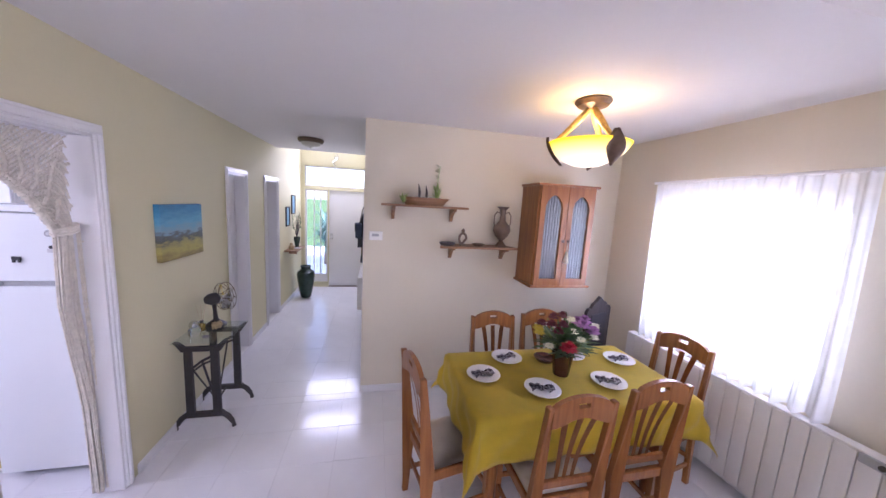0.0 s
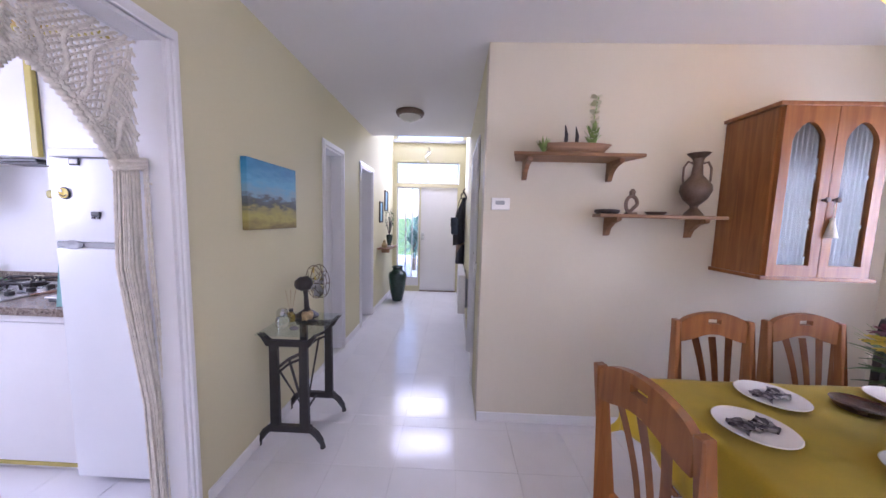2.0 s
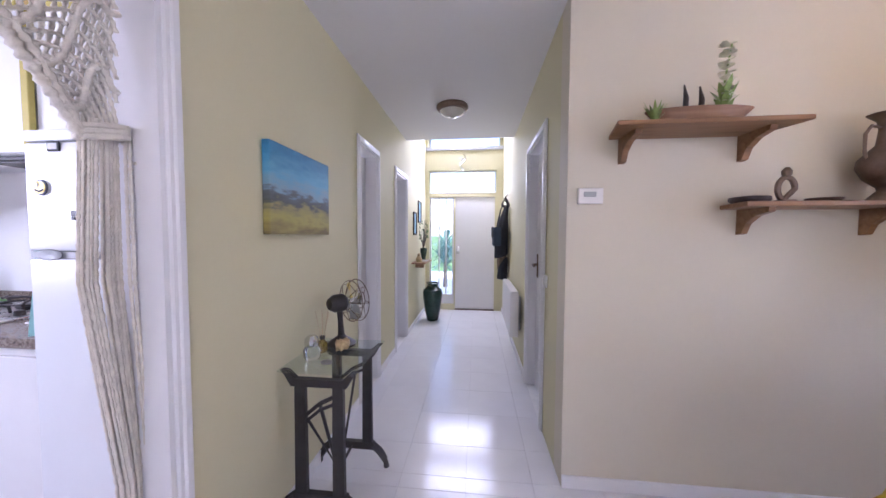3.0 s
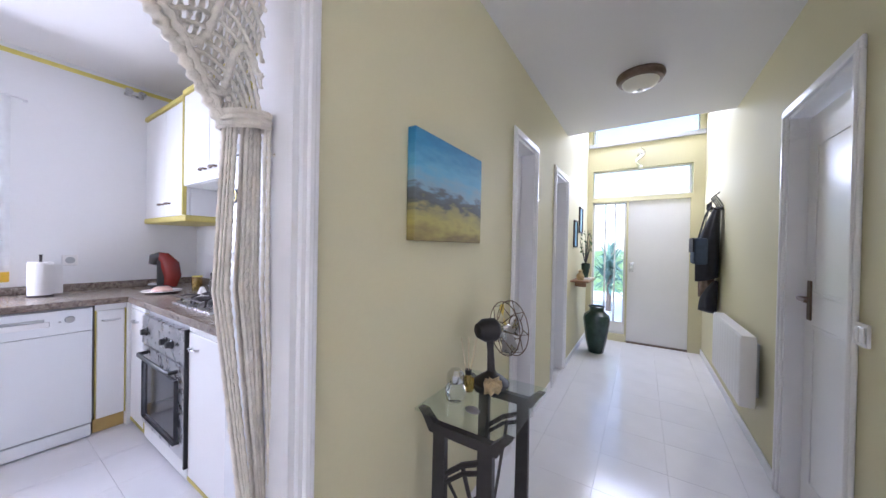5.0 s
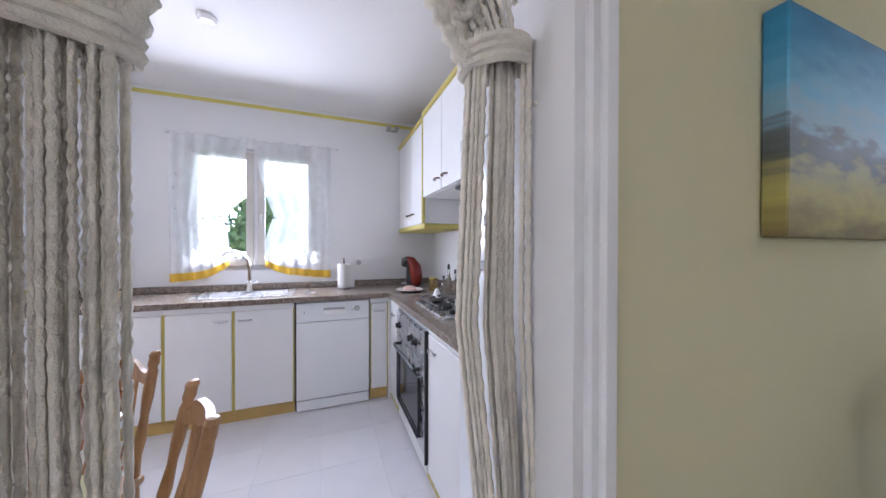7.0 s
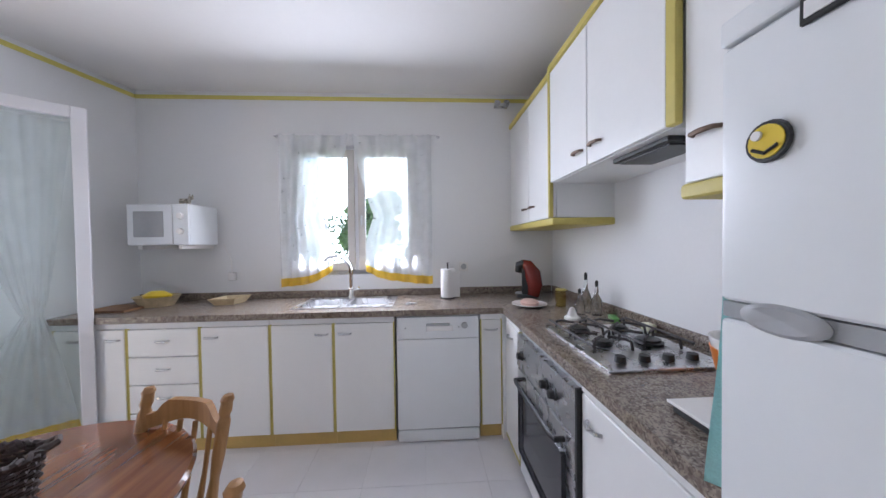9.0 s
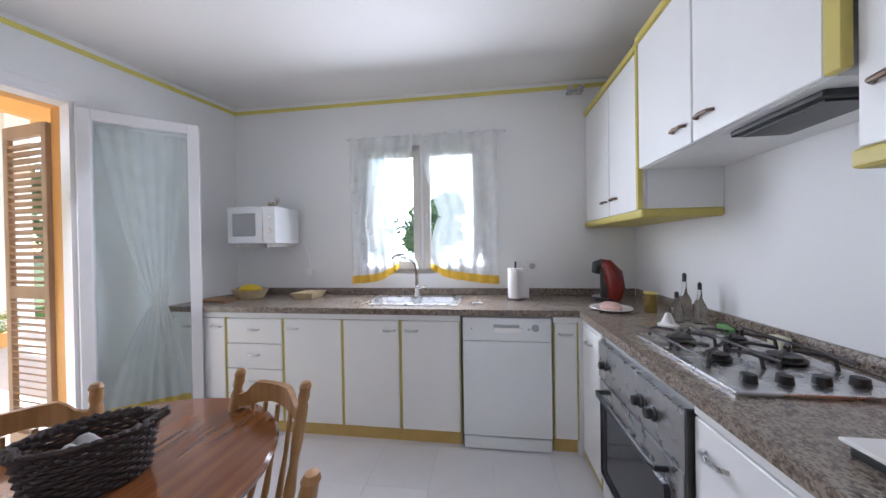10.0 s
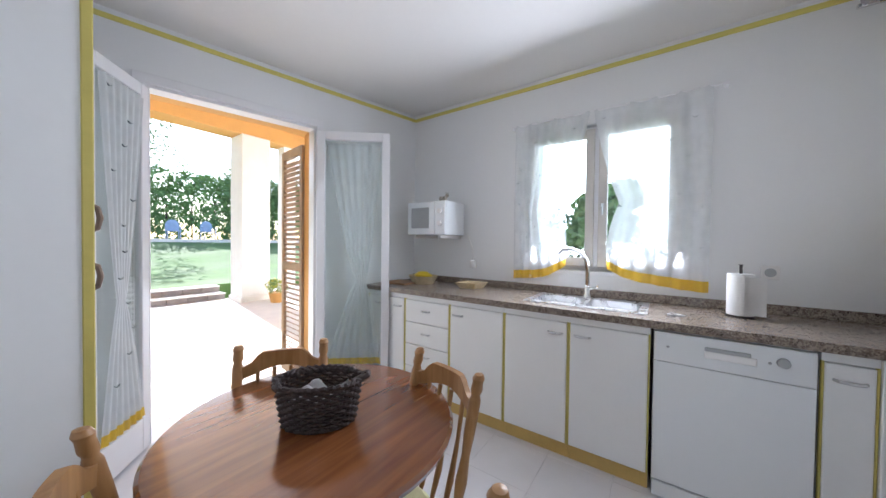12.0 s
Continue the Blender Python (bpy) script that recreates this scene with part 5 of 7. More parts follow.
b_.inputs["Emission Strength"].default_value = 0.42
b_.inputs["Roughness"].default_value = 0.25
part("bowl", turned([(0.0, -0.405), (0.08, -0.40), (0.16, -0.365), (0.22, -0.315), (0.245, -0.275), (0.25, -0.262), (0.243, -0.262), (0.21, -0.315), (0.15, -0.36), (0.0, -0.395)], 36), m, t, "lit yellow glass bowl", smooth=True)
M["lamp_arm"] = material("ochre_gilded_arm", (0.48, 0.30, 0.07), 0.45, metal=0.3, vary=0.3, scale=30, bump=0.3, bump_scale=60)
for k in range(3):
    a = k * 2.094 + 0.5
    c, s = math.cos(a), math.sin(a)
    part("arm", rod([(0.01 * c, 0.01 * s, -0.04), (0.06 * c, 0.06 * s, -0.10), (0.15 * c, 0.15 * s, -0.20), (0.225 * c, 0.225 * s, -0.27)], [0.016, 0.022, 0.018, 0.014], 8), M["lamp_arm"], t, smooth=True)
    q = pose(0, 0, 0, 0, 0, math.degrees(a))
    bm = grid(bmesh.new(), lambda u, v: tuple(q @ Vector((0.262 - 0.10 * v * v - 0.02 * (2 * u - 1) ** 2, (u - 0.5) * 0.13 * math.sin(math.pi * (0.08 + 0.92 * v)) + 0.06 * v, -0.22 - 0.19 * v))), 6, 8, 0.006)
    part("leaf", bm, M["bronze"], t, "dark bronze leaf", smooth=2)
bulb = bpy.data.lights.new("pendant_bulb", "POINT")
bulb.energy, bulb.color, bulb.shadow_soft_size = 1.6, (1.0, 0.72, 0.35), 0.06
new("pendant_bulb", bulb).matrix_world = pose(2.775, 4.13, CEIL - 0.17)

# ---- kitchen ----
FX, FY, CT = -2.35, 4.565, 0.915


def bow_handle(parent, p, along, out, w=0.085, mat=None):
    """A bowed bar handle: along and out are unit axes."""
    a, o, p = Vector(along), Vector(out), Vector(p)
    bm = rod([p - a * w / 2, p - a * w * 0.38 + o * 0.018, p + o * 0.024, p + a * w * 0.38 + o * 0.018, p + a * w / 2], [0.006, 0.007, 0.008, 0.007, 0.006], 8)
    return part("handle", bm, mat or M["steel"], parent, smooth=True)


def unit_w(y0, y1, kind, handle_side=1):
    """A base unit of the window run, faces +x. kind: door or drawers."""
    t = T("base_cabinet", "white kitchen base cabinet with ochre trim" if kind == "door" else "white kitchen drawer unit with four drawers", "cabinet", (FX, y0, 0), 0, "kitchen base cabinets")
    w = y1 - y0
    part("carcass", solid(-0.60, 0.0, 0.10, -0.022, w, 0.872), M["white_lacquer"], t)
    part("plinth", solid(-0.06, 0, 0.0, -0.045, w, 0.10), M["ochre"], t)
    part("rail", solid(-0.022, 0, 0.835, -0.004, w, 0.872), M["white_lacquer"], t)
    part("edge_strip", solid(-0.022, 0.0, 0.10, -0.002, 0.008, 0.835, bevel=0.002, seg=1), M["olive"], t)
    part("edge_strip", solid(-0.022, w - 0.008, 0.10, -0.002, w, 0.835, bevel=0.002, seg=1), M["olive"], t)
    if kind == "door":
        d = part("door", solid(-0.021, 0.009, 0.105, 0.0, w - 0.009, 0.83, bevel=0.003, seg=1), M["white_lacquer"], t)
        y = w - 0.075 if handle_side > 0 else 0.075
        bow_handle(d, (0.0, y, 0.765), (0, 1, 0), (1, 0, 0))
    else:
        for k in range(4):
            z0 = 0.105 + k * 0.182
            d = part("drawer", solid(-0.021, 0.009, z0, 0.0, w - 0.009, z0 + 0.176, bevel=0.003, seg=1), M["white_lacquer"], t)
            bow_handle(d, (0.0, w / 2, z0 + 0.10), (0, 1, 0), (1, 0, 0))
    return t


unit_w(1.66, 1.876, "door", 1)
unit_w(1.878, 2.103, "door", 1)
unit_w(2.105, 2.553, "drawers")
unit_w(2.555, 2.996, "door", -1)
unit_w(2.998, 3.407, "door", 1)
unit_w(3.409, 3.812, "door", -1)
unit_w(4.395, 4.545, "door", 1)

t = T("dishwasher", "white freestanding dishwasher under the worktop", "dishwasher", (-2.345, 3.826, 0))
part("body", solid(-0.56, 0.004, 0.02, -0.03, 0.556, 0.865), M["enamel"], t)
part("door", solid(-0.03, 0.002, 0.10, 0.0, 0.558, 0.71, bevel=0.004), M["enamel"], t)
part("kick_panel", solid(-0.04, 0.004, 0.012, -0.004, 0.556, 0.088, bevel=0.004), M["enamel"], t)
part("seal", solid(-0.035, 0.006, 0.086, -0.012, 0.554, 0.102), M["grey"], t)
pan = part("control_panel", solid(-0.03, 0.002, 0.713, 0.002, 0.558, 0.862, bevel=0.005), M["enamel"], t)
bm = solid(0.0, 0.20, 0.765, 0.006, 0.38, 0.80, bevel=0.003, seg=1)
part("label", bm, M["paper"], pan, "pale paper sticker")
part("grip", solid(0.0, 0.20, 0.80, 0.012, 0.36, 0.818, bevel=0.004), M["grey"], pan)
part("dial", turned([(0.022, 0), (0.02, 0.014), (0.008, 0.016), (0, 0.016)], 18, m=pose(0.002, 0.46, 0.80, 0, 90)), M["grey"], pan, smooth=True)
for y in (0.06, 0.42):
    part("button", turned([(0.006, 0), (0.005, 0.004), (0, 0.004)], 10, m=pose(0.002, y, 0.79, 0, 90)), M["grey"], pan)


def unit_n(x0, x1, label, handle=True):
    """A base unit of the hob run, faces -y."""
    t = T("base_cabinet", label, "cabinet", (x0, FY, 0), 0, "kitchen base cabinets")
    w = x1 - x0
    part("carcass", solid(0.0, 0.022, 0.06, w, 0.59, 0.872), M["white_lacquer"], t)
    part("plinth", solid(0, 0.03, 0.0, w, 0.045, 0.06), M["white_lacquer"], t)
    part("edge_strip", solid(0, 0.0, 0.04, w, 0.022, 0.058), M["olive"], t)
    part("rail", solid(0, 0.004, 0.835, w, 0.022, 0.872), M["white_lacquer"], t)
    d = part("door", solid(0.006, 0.0, 0.062, w - 0.006, 0.021, 0.83, bevel=0.003, seg=1), M["white_lacquer"], t)
    part("door_edge", solid(w - 0.007, -0.001, 0.062, w - 0.001, 0.021, 0.83), M["olive"], d)
    if handle:
        bow_handle(d, (w * 0.45 if w < 0.36 else 0.09, 0.0, 0.755), (1, 0, 0), (0, -1, 0), mat=M["steel"])
    return t


unit_n(-2.335, -2.03, "white corner base cabinet beside the oven")
unit_n(-1.31, -0.80, "white base cabinet beside the fridge")
part("end_panel", solid(-0.798, FY + 0.005, 0, -0.76, KN, 0.872), M["white_lacquer"])["label"] = "white end panel of the kitchen run"
bpy.data.objects["end_panel"]["category"] = "panel"

tagged(part("corner_post", solid(-2.60, 4.547, 0.0, -2.337, 4.90, 0.872, bevel=0.003, seg=1), M["white_lacquer"]), "white filler post in the corner of the kitchen run", "panel")

t = T("oven", "built-in steel oven with a dark glass door", "oven", (-2.02, FY - 0.004, 0))
part("body", solid(0.0, 0.025, 0.14, 0.70, 0.55, 0.86), M["grey"], t)
part("kick_panel", solid(0.0, 0.004, 0.03, 0.70, 0.02, 0.13, bevel=0.003, seg=1), M["white_lacquer"], t)
d = part("door", solid(0.01, -0.012, 0.14, 0.69, 0.024, 0.64, bevel=0.006), M["steel"], t)
part("window", solid(0.075, -0.016, 0.20, 0.625, -0.011, 0.555, bevel=0.02, seg=3), M["dark_glass"], d)
bm = rod([(0.09, -0.012, 0.60), (0.09, -0.05, 0.60), (0.12, -0.055, 0.60), (0.58, -0.055, 0.60), (0.61, -0.05, 0.60), (0.61, -0.012, 0.60)], 0.011, 10)
part("handle", bm, M["black"], d, smooth=True)
pan = part("control_panel", solid(0.0, -0.012, 0.65, 0.70, 0.02, 0.83, bevel=0.004), M["steel"], t)
for x in (0.10, 0.44, 0.53):
    part("knob", turned([(0.026, 0), (0.026, 0.006), (0.02, 0.01), (0.017, 0.03), (0.0, 0.032)], 18, m=pose(x, -0.012, 0.735, 90)), M["black"], pan, smooth=True)
part("side_trim", solid(0.698, -0.012, 0.10, 0.71, 0.02, 0.84), M["black"], t)

# worktop with sink cut-out, one piece round the corner
SX0, SX1, SY0, SY1 = -2.86, -2.46, 3.10, 3.78
z0, z1 = CT - 0.04, CT
bm = wall_mesh("x", KW + 0.002, -0.745, z0, z1, 1.65, KN - 0.002, [(SX0, SX1, SY0, SY1), (FX + 0.025, -0.745, 1.65, FY - 0.02)])
for v in bm.verts:
    v.co.y, v.co.z = v.co.z, v.co.y
bmesh.ops.recalc_face_normals(bm, faces=bm.faces)
wt = tagged(part("worktop", bm, M["granite"]), "polished brown speckled granite worktop round the corner", "worktop")
t = tagged(part("upstand", solid(KW + 0.002, 1.68, CT, KW + 0.022, KN - 0.024, CT + 0.055, bevel=0.003, seg=1), M["granite"]), "low granite upstand along the window wall", "upstand")
t = tagged(part("upstand", solid(KW + 0.022, KN - 0.022, CT, -0.745, KN - 0.002, CT + 0.055, bevel=0.003, seg=1), M["granite"]), "low granite upstand behind the hob", "upstand")

# sink
t = T("sink", "double bowl stainless steel sink set into the worktop", "sink", (0, 0, CT))
rim = bmesh.new()
bx = ((SY0 + 0.03, (SY0 + SY1) / 2 - 0.02), ((SY0 + SY1) / 2 + 0.02, SY1 - 0.03))
xa, xb = SX0 + 0.07, SX1 - 0.03
for c in ((SX0 - 0.012, SY0 - 0.012, xa, SY1 + 0.012), (xb, SY0 - 0.012, SX1 + 0.012, SY1 + 0.012), (xa, SY0 - 0.012, xb, bx[0][0]), (xa, bx[0][1], xb, bx[1][0]), (xa, bx[1][1], xb, SY1 + 0.012)):
    box(rim, c[0], c[1], -0.002, c[2], c[3], 0.005)
part("rim", rim, M["steel"], t)
for a, b in bx:
    def f(u, v, a=a, b=b):
        cx, cy, rx, ry = (xa + xb) / 2, (a + b) / 2, (xb - xa) / 2, (b - a) / 2
        ang = 6.2832 * u
        c, s = math.cos(ang), math.sin(ang)
        k = (abs(c) ** 5 + abs(s) ** 5) ** -0.2
        sh = 1.0 if v < 0.6 else max(0.0, 1 - ((v - 0.6) / 0.4) ** 1.2) if v > 0.75 else 1 - 0.05 * (v - 0.6)
        z = 0.003 - 0.15 * min(1, v / 0.72)
        return (cx + rx * c * k * sh * (1.0 if v < 0.6 else 0.98), cy + ry * s * k * sh, z)
    part("bowl", grid(bmesh.new(), f, 40, 14), M["steel"], t, smooth=2)
t = T("kitchen_tap", "chrome mixer tap with a high curved spout", "tap", (-2.83, 3.42, CT + 0.005))
part("base", turned([(0.03, 0), (0.03, 0.01), (0.02, 0.03), (0.02, 0.08), (0.012, 0.09)], 16), M["chrome"], t, smooth=True)
part("spout", rod([(0, 0, 0.08), (0.0, 0.0, 0.20), (0.008, -0.012, 0.27), (0.03, -0.045, 0.32), (0.055, -0.10, 0.345), (0.075, -0.155, 0.34), (0.085, -0.185, 0.31)], 0.0155, 10), M["chrome"], t, smooth=True)
part("lever", rod([(0, 0, 0.06), (0.03, 0.05, 0.075), (0.04, 0.07, 0.09)], 0.008, 8), M["chrome"], t, smooth=True)
t = T("sink_plug", "small grey plug beside the sink", "plug", (-2.52, 3.90, CT))
part("plug", turned([(0, 0), (0.02, 0), (0.02, 0.01), (0.006, 0.012), (0.006, 0.02), (0, 0.021)], 14), M["grey"], t, smooth=True)
part("chain", rod([(0, 0, 0.018), (0.02, 0.03, 0.01), (-0.01, 0.06, 0.006), (-0.03, 0.03, 0.006)], 0.004, 6), M["steel"], t)

# gas hob
t = T("gas_hob", "stainless steel gas hob with four black burners", "hob", (-1.81, 4.635, CT))
part("plate", solid(0, 0, -0.001, 0.56, 0.44, 0.012, bevel=0.005), M["steel"], t)
for k, (x, y, r) in enumerate(((0.11, 0.12, 0.05), (0.11, 0.32, 0.04), (0.31, 0.12, 0.04), (0.31, 0.32, 0.055))):
    b = part("burner", turned([(r * 0.9, 0.012), (r, 0.018), (r, 0.024), (r * 0.8, 0.026), (r * 0.8, 0.034), (0, 0.036)], 20, at=(x, y, 0)), M["black"], t, smooth=True)
    bm = bmesh.new()
    for a in range(4):
        c, s = math.cos(a * 1.5708 + 0.785), math.sin(a * 1.5708 + 0.785)
        tube(bm, [(x + 0.02 * c, y + 0.02 * s, 0.052), (x + 0.085 * c, y + 0.085 * s, 0.052), (x + 0.105 * c, y + 0.105 * s, 0.045), (x + 0.11 * c, y + 0.11 * s, 0.012)], 0.006, 6)
    part("pan_support", bm, M["iron"], t)
bm = bmesh.new()
for y in (0.02, 0.22, 0.42):
    tube(bm, [(0.01, y, 0.045), (0.42, y, 0.045)], 0.005, 6)
part("grate_bar", bm, M["iron"], t)
for k in range(4):
    part("knob", turned([(0.02, 0.0), (0.018, 0.022), (0.0, 0.024)], 16, at=(0.49, 0.08 + 0.09 * k, 0.012)), M["black"], t, smooth=True)

# wall cabinets


def wall_unit(x0, x1, z0, z1, depth, splits, label, moulding, hz):
    t = T("wall_cupboard", label, "cupboard", (x0, KN, 0), 0, "kitchen wall cupboards")
    w, y = x1 - x0, -depth
    part("carcass", solid(0.0, y + 0.022, z0, w, -0.001, z1), M["white_lacquer"], t)
    part("cornice", solid(-0.004, y - 0.012, z1, w + 0.004, -0.001, z1 + 0.035, bevel=0.006), M["olive"], t)
    if moulding:
        part("moulding", solid(-0.004, y - 0.012, z0 - 0.045, w + 0.012, -0.001, z0, bevel=0.016, seg=3), M["olive"], t, smooth=True)
    edges = [0.0, *splits, w]
    for k, (a, b) in enumerate(zip(edges, edges[1:])):
        d = part("door", solid(a + 0.004, y, z0 + 0.002, b - 0.004, y + 0.021, z1 - 0.004, bevel=0.003, seg=1), M["white_lacquer"], t)
        hx = b - 0.075 if (k % 2 == 0 and len(edges) > 2) else a + 0.075
        bow_handle(d, (hx, y, z0 + hz), (1, 0, 0), (0, -1, 0), mat=M["bronze"])
    return t


wall_unit(-2.955, -2.052, 1.50, 2.34, 0.375, [0.47], "white wall cupboard with two doors and olive trim", True, 0.10)
wall_unit(-2.05, -1.17, 1.70, 2.34, 0.395, [0.415], "white cupboard over the cooker hood", False, 0.08)
t = wall_unit(-1.13, -0.76, 1.52, 2.34, 0.375, [], "white wall cupboard beside the fridge", True, 0.13)
for x in (-2.05, -1.17):
    part("corner_strip", solid(x - 0.022 if x < -2 else x, KN - 0.40, 1.50 if x < -2 else 1.70, x if x < -2 else x + 0.04, KN - 0.375, 2.34, bevel=0.003, seg=1), M["olive"])
for o in [o for o in bpy.data.objects if o.name.startswith("corner_strip")]:
    tagged(o, "olive strip between two wall cupboards", "strip")
t = T("cooker_hood", "grey slide-out cooker hood under a cupboard", "cooker hood", (-2.05, KN, 1.66))
part("body", solid(0.52, -0.34, 0.020, 0.82, -0.16, 0.04, bevel=0.004, seg=1), M["black"], t)
part("filter", solid(0.54, -0.32, 0.014, 0.80, -0.18, 0.021), M["black"], t)

# fridge
t = T("fridge", "tall white two-door fridge with a grey grip", "fridge", (-0.735, 4.50, 0))
part("body", solid(0.0, 0.05, 0.02, 0.565, 0.62, 1.695, bevel=0.008), M["enamel"], t)
for nm, z0, z1 in (("fridge_door", 0.05, 1.235), ("freezer_door", 1.263, 1.655)):
    part(nm, solid(0.0, 0.0, z0, 0.565, 0.046, z1, bevel=0.012, seg=3), M["enamel"], t, smooth=True)
part("top_panel", solid(0.0, 0.0, 1.66, 0.565, 0.06, 1.70, bevel=0.006), M["enamel"], t)
part("grip_strip", solid(0.002, 0.006, 1.237, 0.563, 0.03, 1.261), M["grey"], t)
bm = bmesh.new()
lathe(bm, [(0.0, 0.0), (0.052, 0.0), (0.054, 0.004), (0.042, 0.008), (0.0, 0.004)], 24, sy=0.40, m=pose(0.088, 0.004, 1.249, 90))
part("grip_cup", bm, M["grey"], t, smooth=True)
part("foot", solid(0.04, 0.08, 0.0, 0.10, 0.14, 0.03), M["black"], t)
part("foot", solid(0.45, 0.08, 0.0, 0.51, 0.14, 0.03), M["black"], t)


def magnet(name, label, x, z, parts):
    t = T(name, label, "magnet", (x, 4.499, z), group="fridge magnets")
    for nm, bm, mat in parts:
        part(nm, bm, mat, t)


R = lambda r, h, x=0, z=0: turned([(r, 0), (r * 0.95, h), (0, h)], 18, m=pose(x, 0, z, 90))
bm = R(0.024, 0.008)
magnet("round_magnet", "yellow round face magnet on the fridge", -0.66, 1.492, (("disc", bm, M["smile_yellow"]), ("rim", rod([(0.025 * math.cos(a * 0.3491), -0.003, 0.025 * math.sin(a * 0.3491)) for a in range(18)], 0.004, 5, closed=True), M["black"]), ("eye", R(0.007, 0.011, -0.01, 0.01), M["china"]), ("mouth", rod([(-0.016, -0.009, -0.008), (0, -0.009, -0.016), (0.016, -0.009, -0.008)], 0.0025, 5), M["black"])))
magnet("magnet", "small framed picture magnet on the fridge", -0.60, 1.637, (("plate", solid(-0.025, -0.006, -0.017, 0.025, 0, 0.017, bevel=0.002, seg=1), M["black"]), ("print", solid(-0.018, -0.008, -0.010, 0.018, -0.005, 0.010), M["paper"])))
magnet("magnet", "small dark figure magnet on the fridge", -0.515, 1.395, (("plate", solid(-0.022, -0.008, -0.008, 0.022, 0, 0.014, bevel=0.004), M["black"]), ("leg", solid(-0.020, -0.007, -0.02, -0.008, 0, -0.009), M["black"]), ("leg", solid(0.006, -0.007, -0.02, 0.016, 0, -0.009), M["black"])))
magnet("magnet", "round grey magnet on the fridge", -0.355, 1.545, (("disc", R(0.020, 0.008), M["grey"]), ("centre", R(0.010, 0.010), M["steel"])))
magnet("magnet", "small dark figure magnet on the fridge", -0.35, 1.455, (("head", R(0.010, 0.009, 0, 0.012), M["black"]), ("plate", solid(-0.020, -0.007, -0.02, 0.020, 0, 0.003, bevel=0.003), M["steel"])))
magnet("photo_card", "small pale picture card held to the fridge", -0.36, 1.63, (("card", solid(-0.03, -0.003, -0.028, 0.03, 0, 0.028), M["paper"]), ("print", solid(-0.022, -0.005, -0.018, 0.022, -0.002, 0.02), M["grey"])))
magnet("photo_card", "narrow white card held to the fridge", -0.27, 1.46, (("card", solid(-0.02, -0.003, -0.05, 0.02, 0, 0.05), M["paper"]), ("print", solid(-0.012, -0.005, -0.04, 0.012, -0.002, 0.03), M["motif"])))
t = T("storage_basket", "small wicker basket with greenery on the fridge", "basket", (-0.36, 4.70, 1.70))
part("body", turned([(0, 0), (0.09, 0), (0.11, 0.10), (0.105, 0.10), (0.085, 0.01)], 20), M["shell"], t, smooth=True)
bm = bmesh.new()
for k in range(40):
    a = rng.uniform(0, 6.28)
    blade(bm, (0.05 * math.cos(a), 0.05 * math.sin(a), 0.06), (0.14 * math.cos(a), 0.14 * math.sin(a), 0.10 + rng.uniform(0, 0.14)), 0.012, 0.04)
part("leaves", bm, M["leaf"], t, smooth=2)
part("hoop", rod([(0.10 * math.cos(a * 0.314), 0, 0.09 + 0.13 * math.sin(a * 0.314)) for a in range(11)], 0.006, 6), M["wicker"], t)

# towel on the fridge's side
def towel(u, v):
    return (-0.742 - 0.005 - 0.009 * (1 + math.sin(u * 9 + 2 * v)) * (0.3 + 0.8 * v), 4.545 + 0.075 * (u - 0.5) * (0.55 + 0.4 * v) + 0.006 * math.sin(4 * v), 1.36 - 0.42 * v)


t = T("kitchen_towel", "turquoise towel hanging on the fridge's side", "towel")
part("cloth", grid(bmesh.new(), towel, 18, 24, 0.004), M["teal"], t, smooth=2)
part("hook", rod([(-0.734, 4.545, 1.38), (-0.748, 4.545, 1.38), (-0.755, 4.545, 1.36)], 0.005, 6), M["steel"], t)

# things on the worktop
t = T("coffee_machine", "red and black capsule coffee machine", "coffee machine", (-2.70, 4.84, CT), -30)
part("base", turned([(0, 0), (0.085, 0), (0.085, 0.02), (0.07, 0.03), (0, 0.03)], 24, sy=1.2), M["black"], t, smooth=True)
part("body", rod([(0.0, 0.05, 0.02), (0.0, 0.07, 0.12), (0.0, 0.05, 0.22), (0.0, 0.0, 0.30), (0, -0.05, 0.31)], [0.06, 0.075, 0.08, 0.055, 0.04], 18), M["red_gloss"], t, smooth=True)
part("head", rod([(0, -0.02, 0.31), (0, -0.07, 0.29), (0, -0.085, 0.23)], [0.045, 0.052, 0.035], 14), M["black"], t, smooth=True)
part("column", solid(-0.05, -0.045, 0.03, 0.05, 0.03, 0.27, bevel=0.015), M["black"], t)
part("drip_tray", solid(-0.045, -0.11, 0.03, 0.045, -0.03, 0.045, bevel=0.005), M["steel"], t)
t.scale = (0.82, 0.82, 0.86)
t = T("paper_roll", "white kitchen paper roll on a stand", "paper roll", (-2.74, 4.205, CT))
part("roll", turned([(0.018, 0.012), (0.056, 0.012), (0.057, 0.02), (0.057, 0.228), (0.055, 0.235), (0.018, 0.235)], 28), M["paper"], t, smooth=True)
part("sheet", grid(bmesh.new(), lambda u, v: (0.056 + 0.01 * u * u, 0.09 * u, 0.02 + 0.2 * v), 4, 4, 0.001), M["paper"], t)
part("post", rod([(0, 0, 0), (0, 0, 0.28), (0, 0, 0.285)], [0.007, 0.007, 0.011], 8), M["dark_wood"], t, smooth=True)
part("foot", turned([(0, 0), (0.06, 0), (0.06, 0.01), (0, 0.012)], 24), M["dark_wood"], t)
t = T("wall_socket", "white wall socket beside the kitchen window", "socket", (KW, 4.36, 1.15))
part("plate", solid(0, -0.04, -0.04, 0.01, 0.04, 0.04, bevel=0.004), M["china"], t)
part("socket", turned([(0.025, 0), (0.022, -0.004), (0, -0.004)], 18, m=pose(0.012, 0, 0, 0, 90)), M["grey"], t)
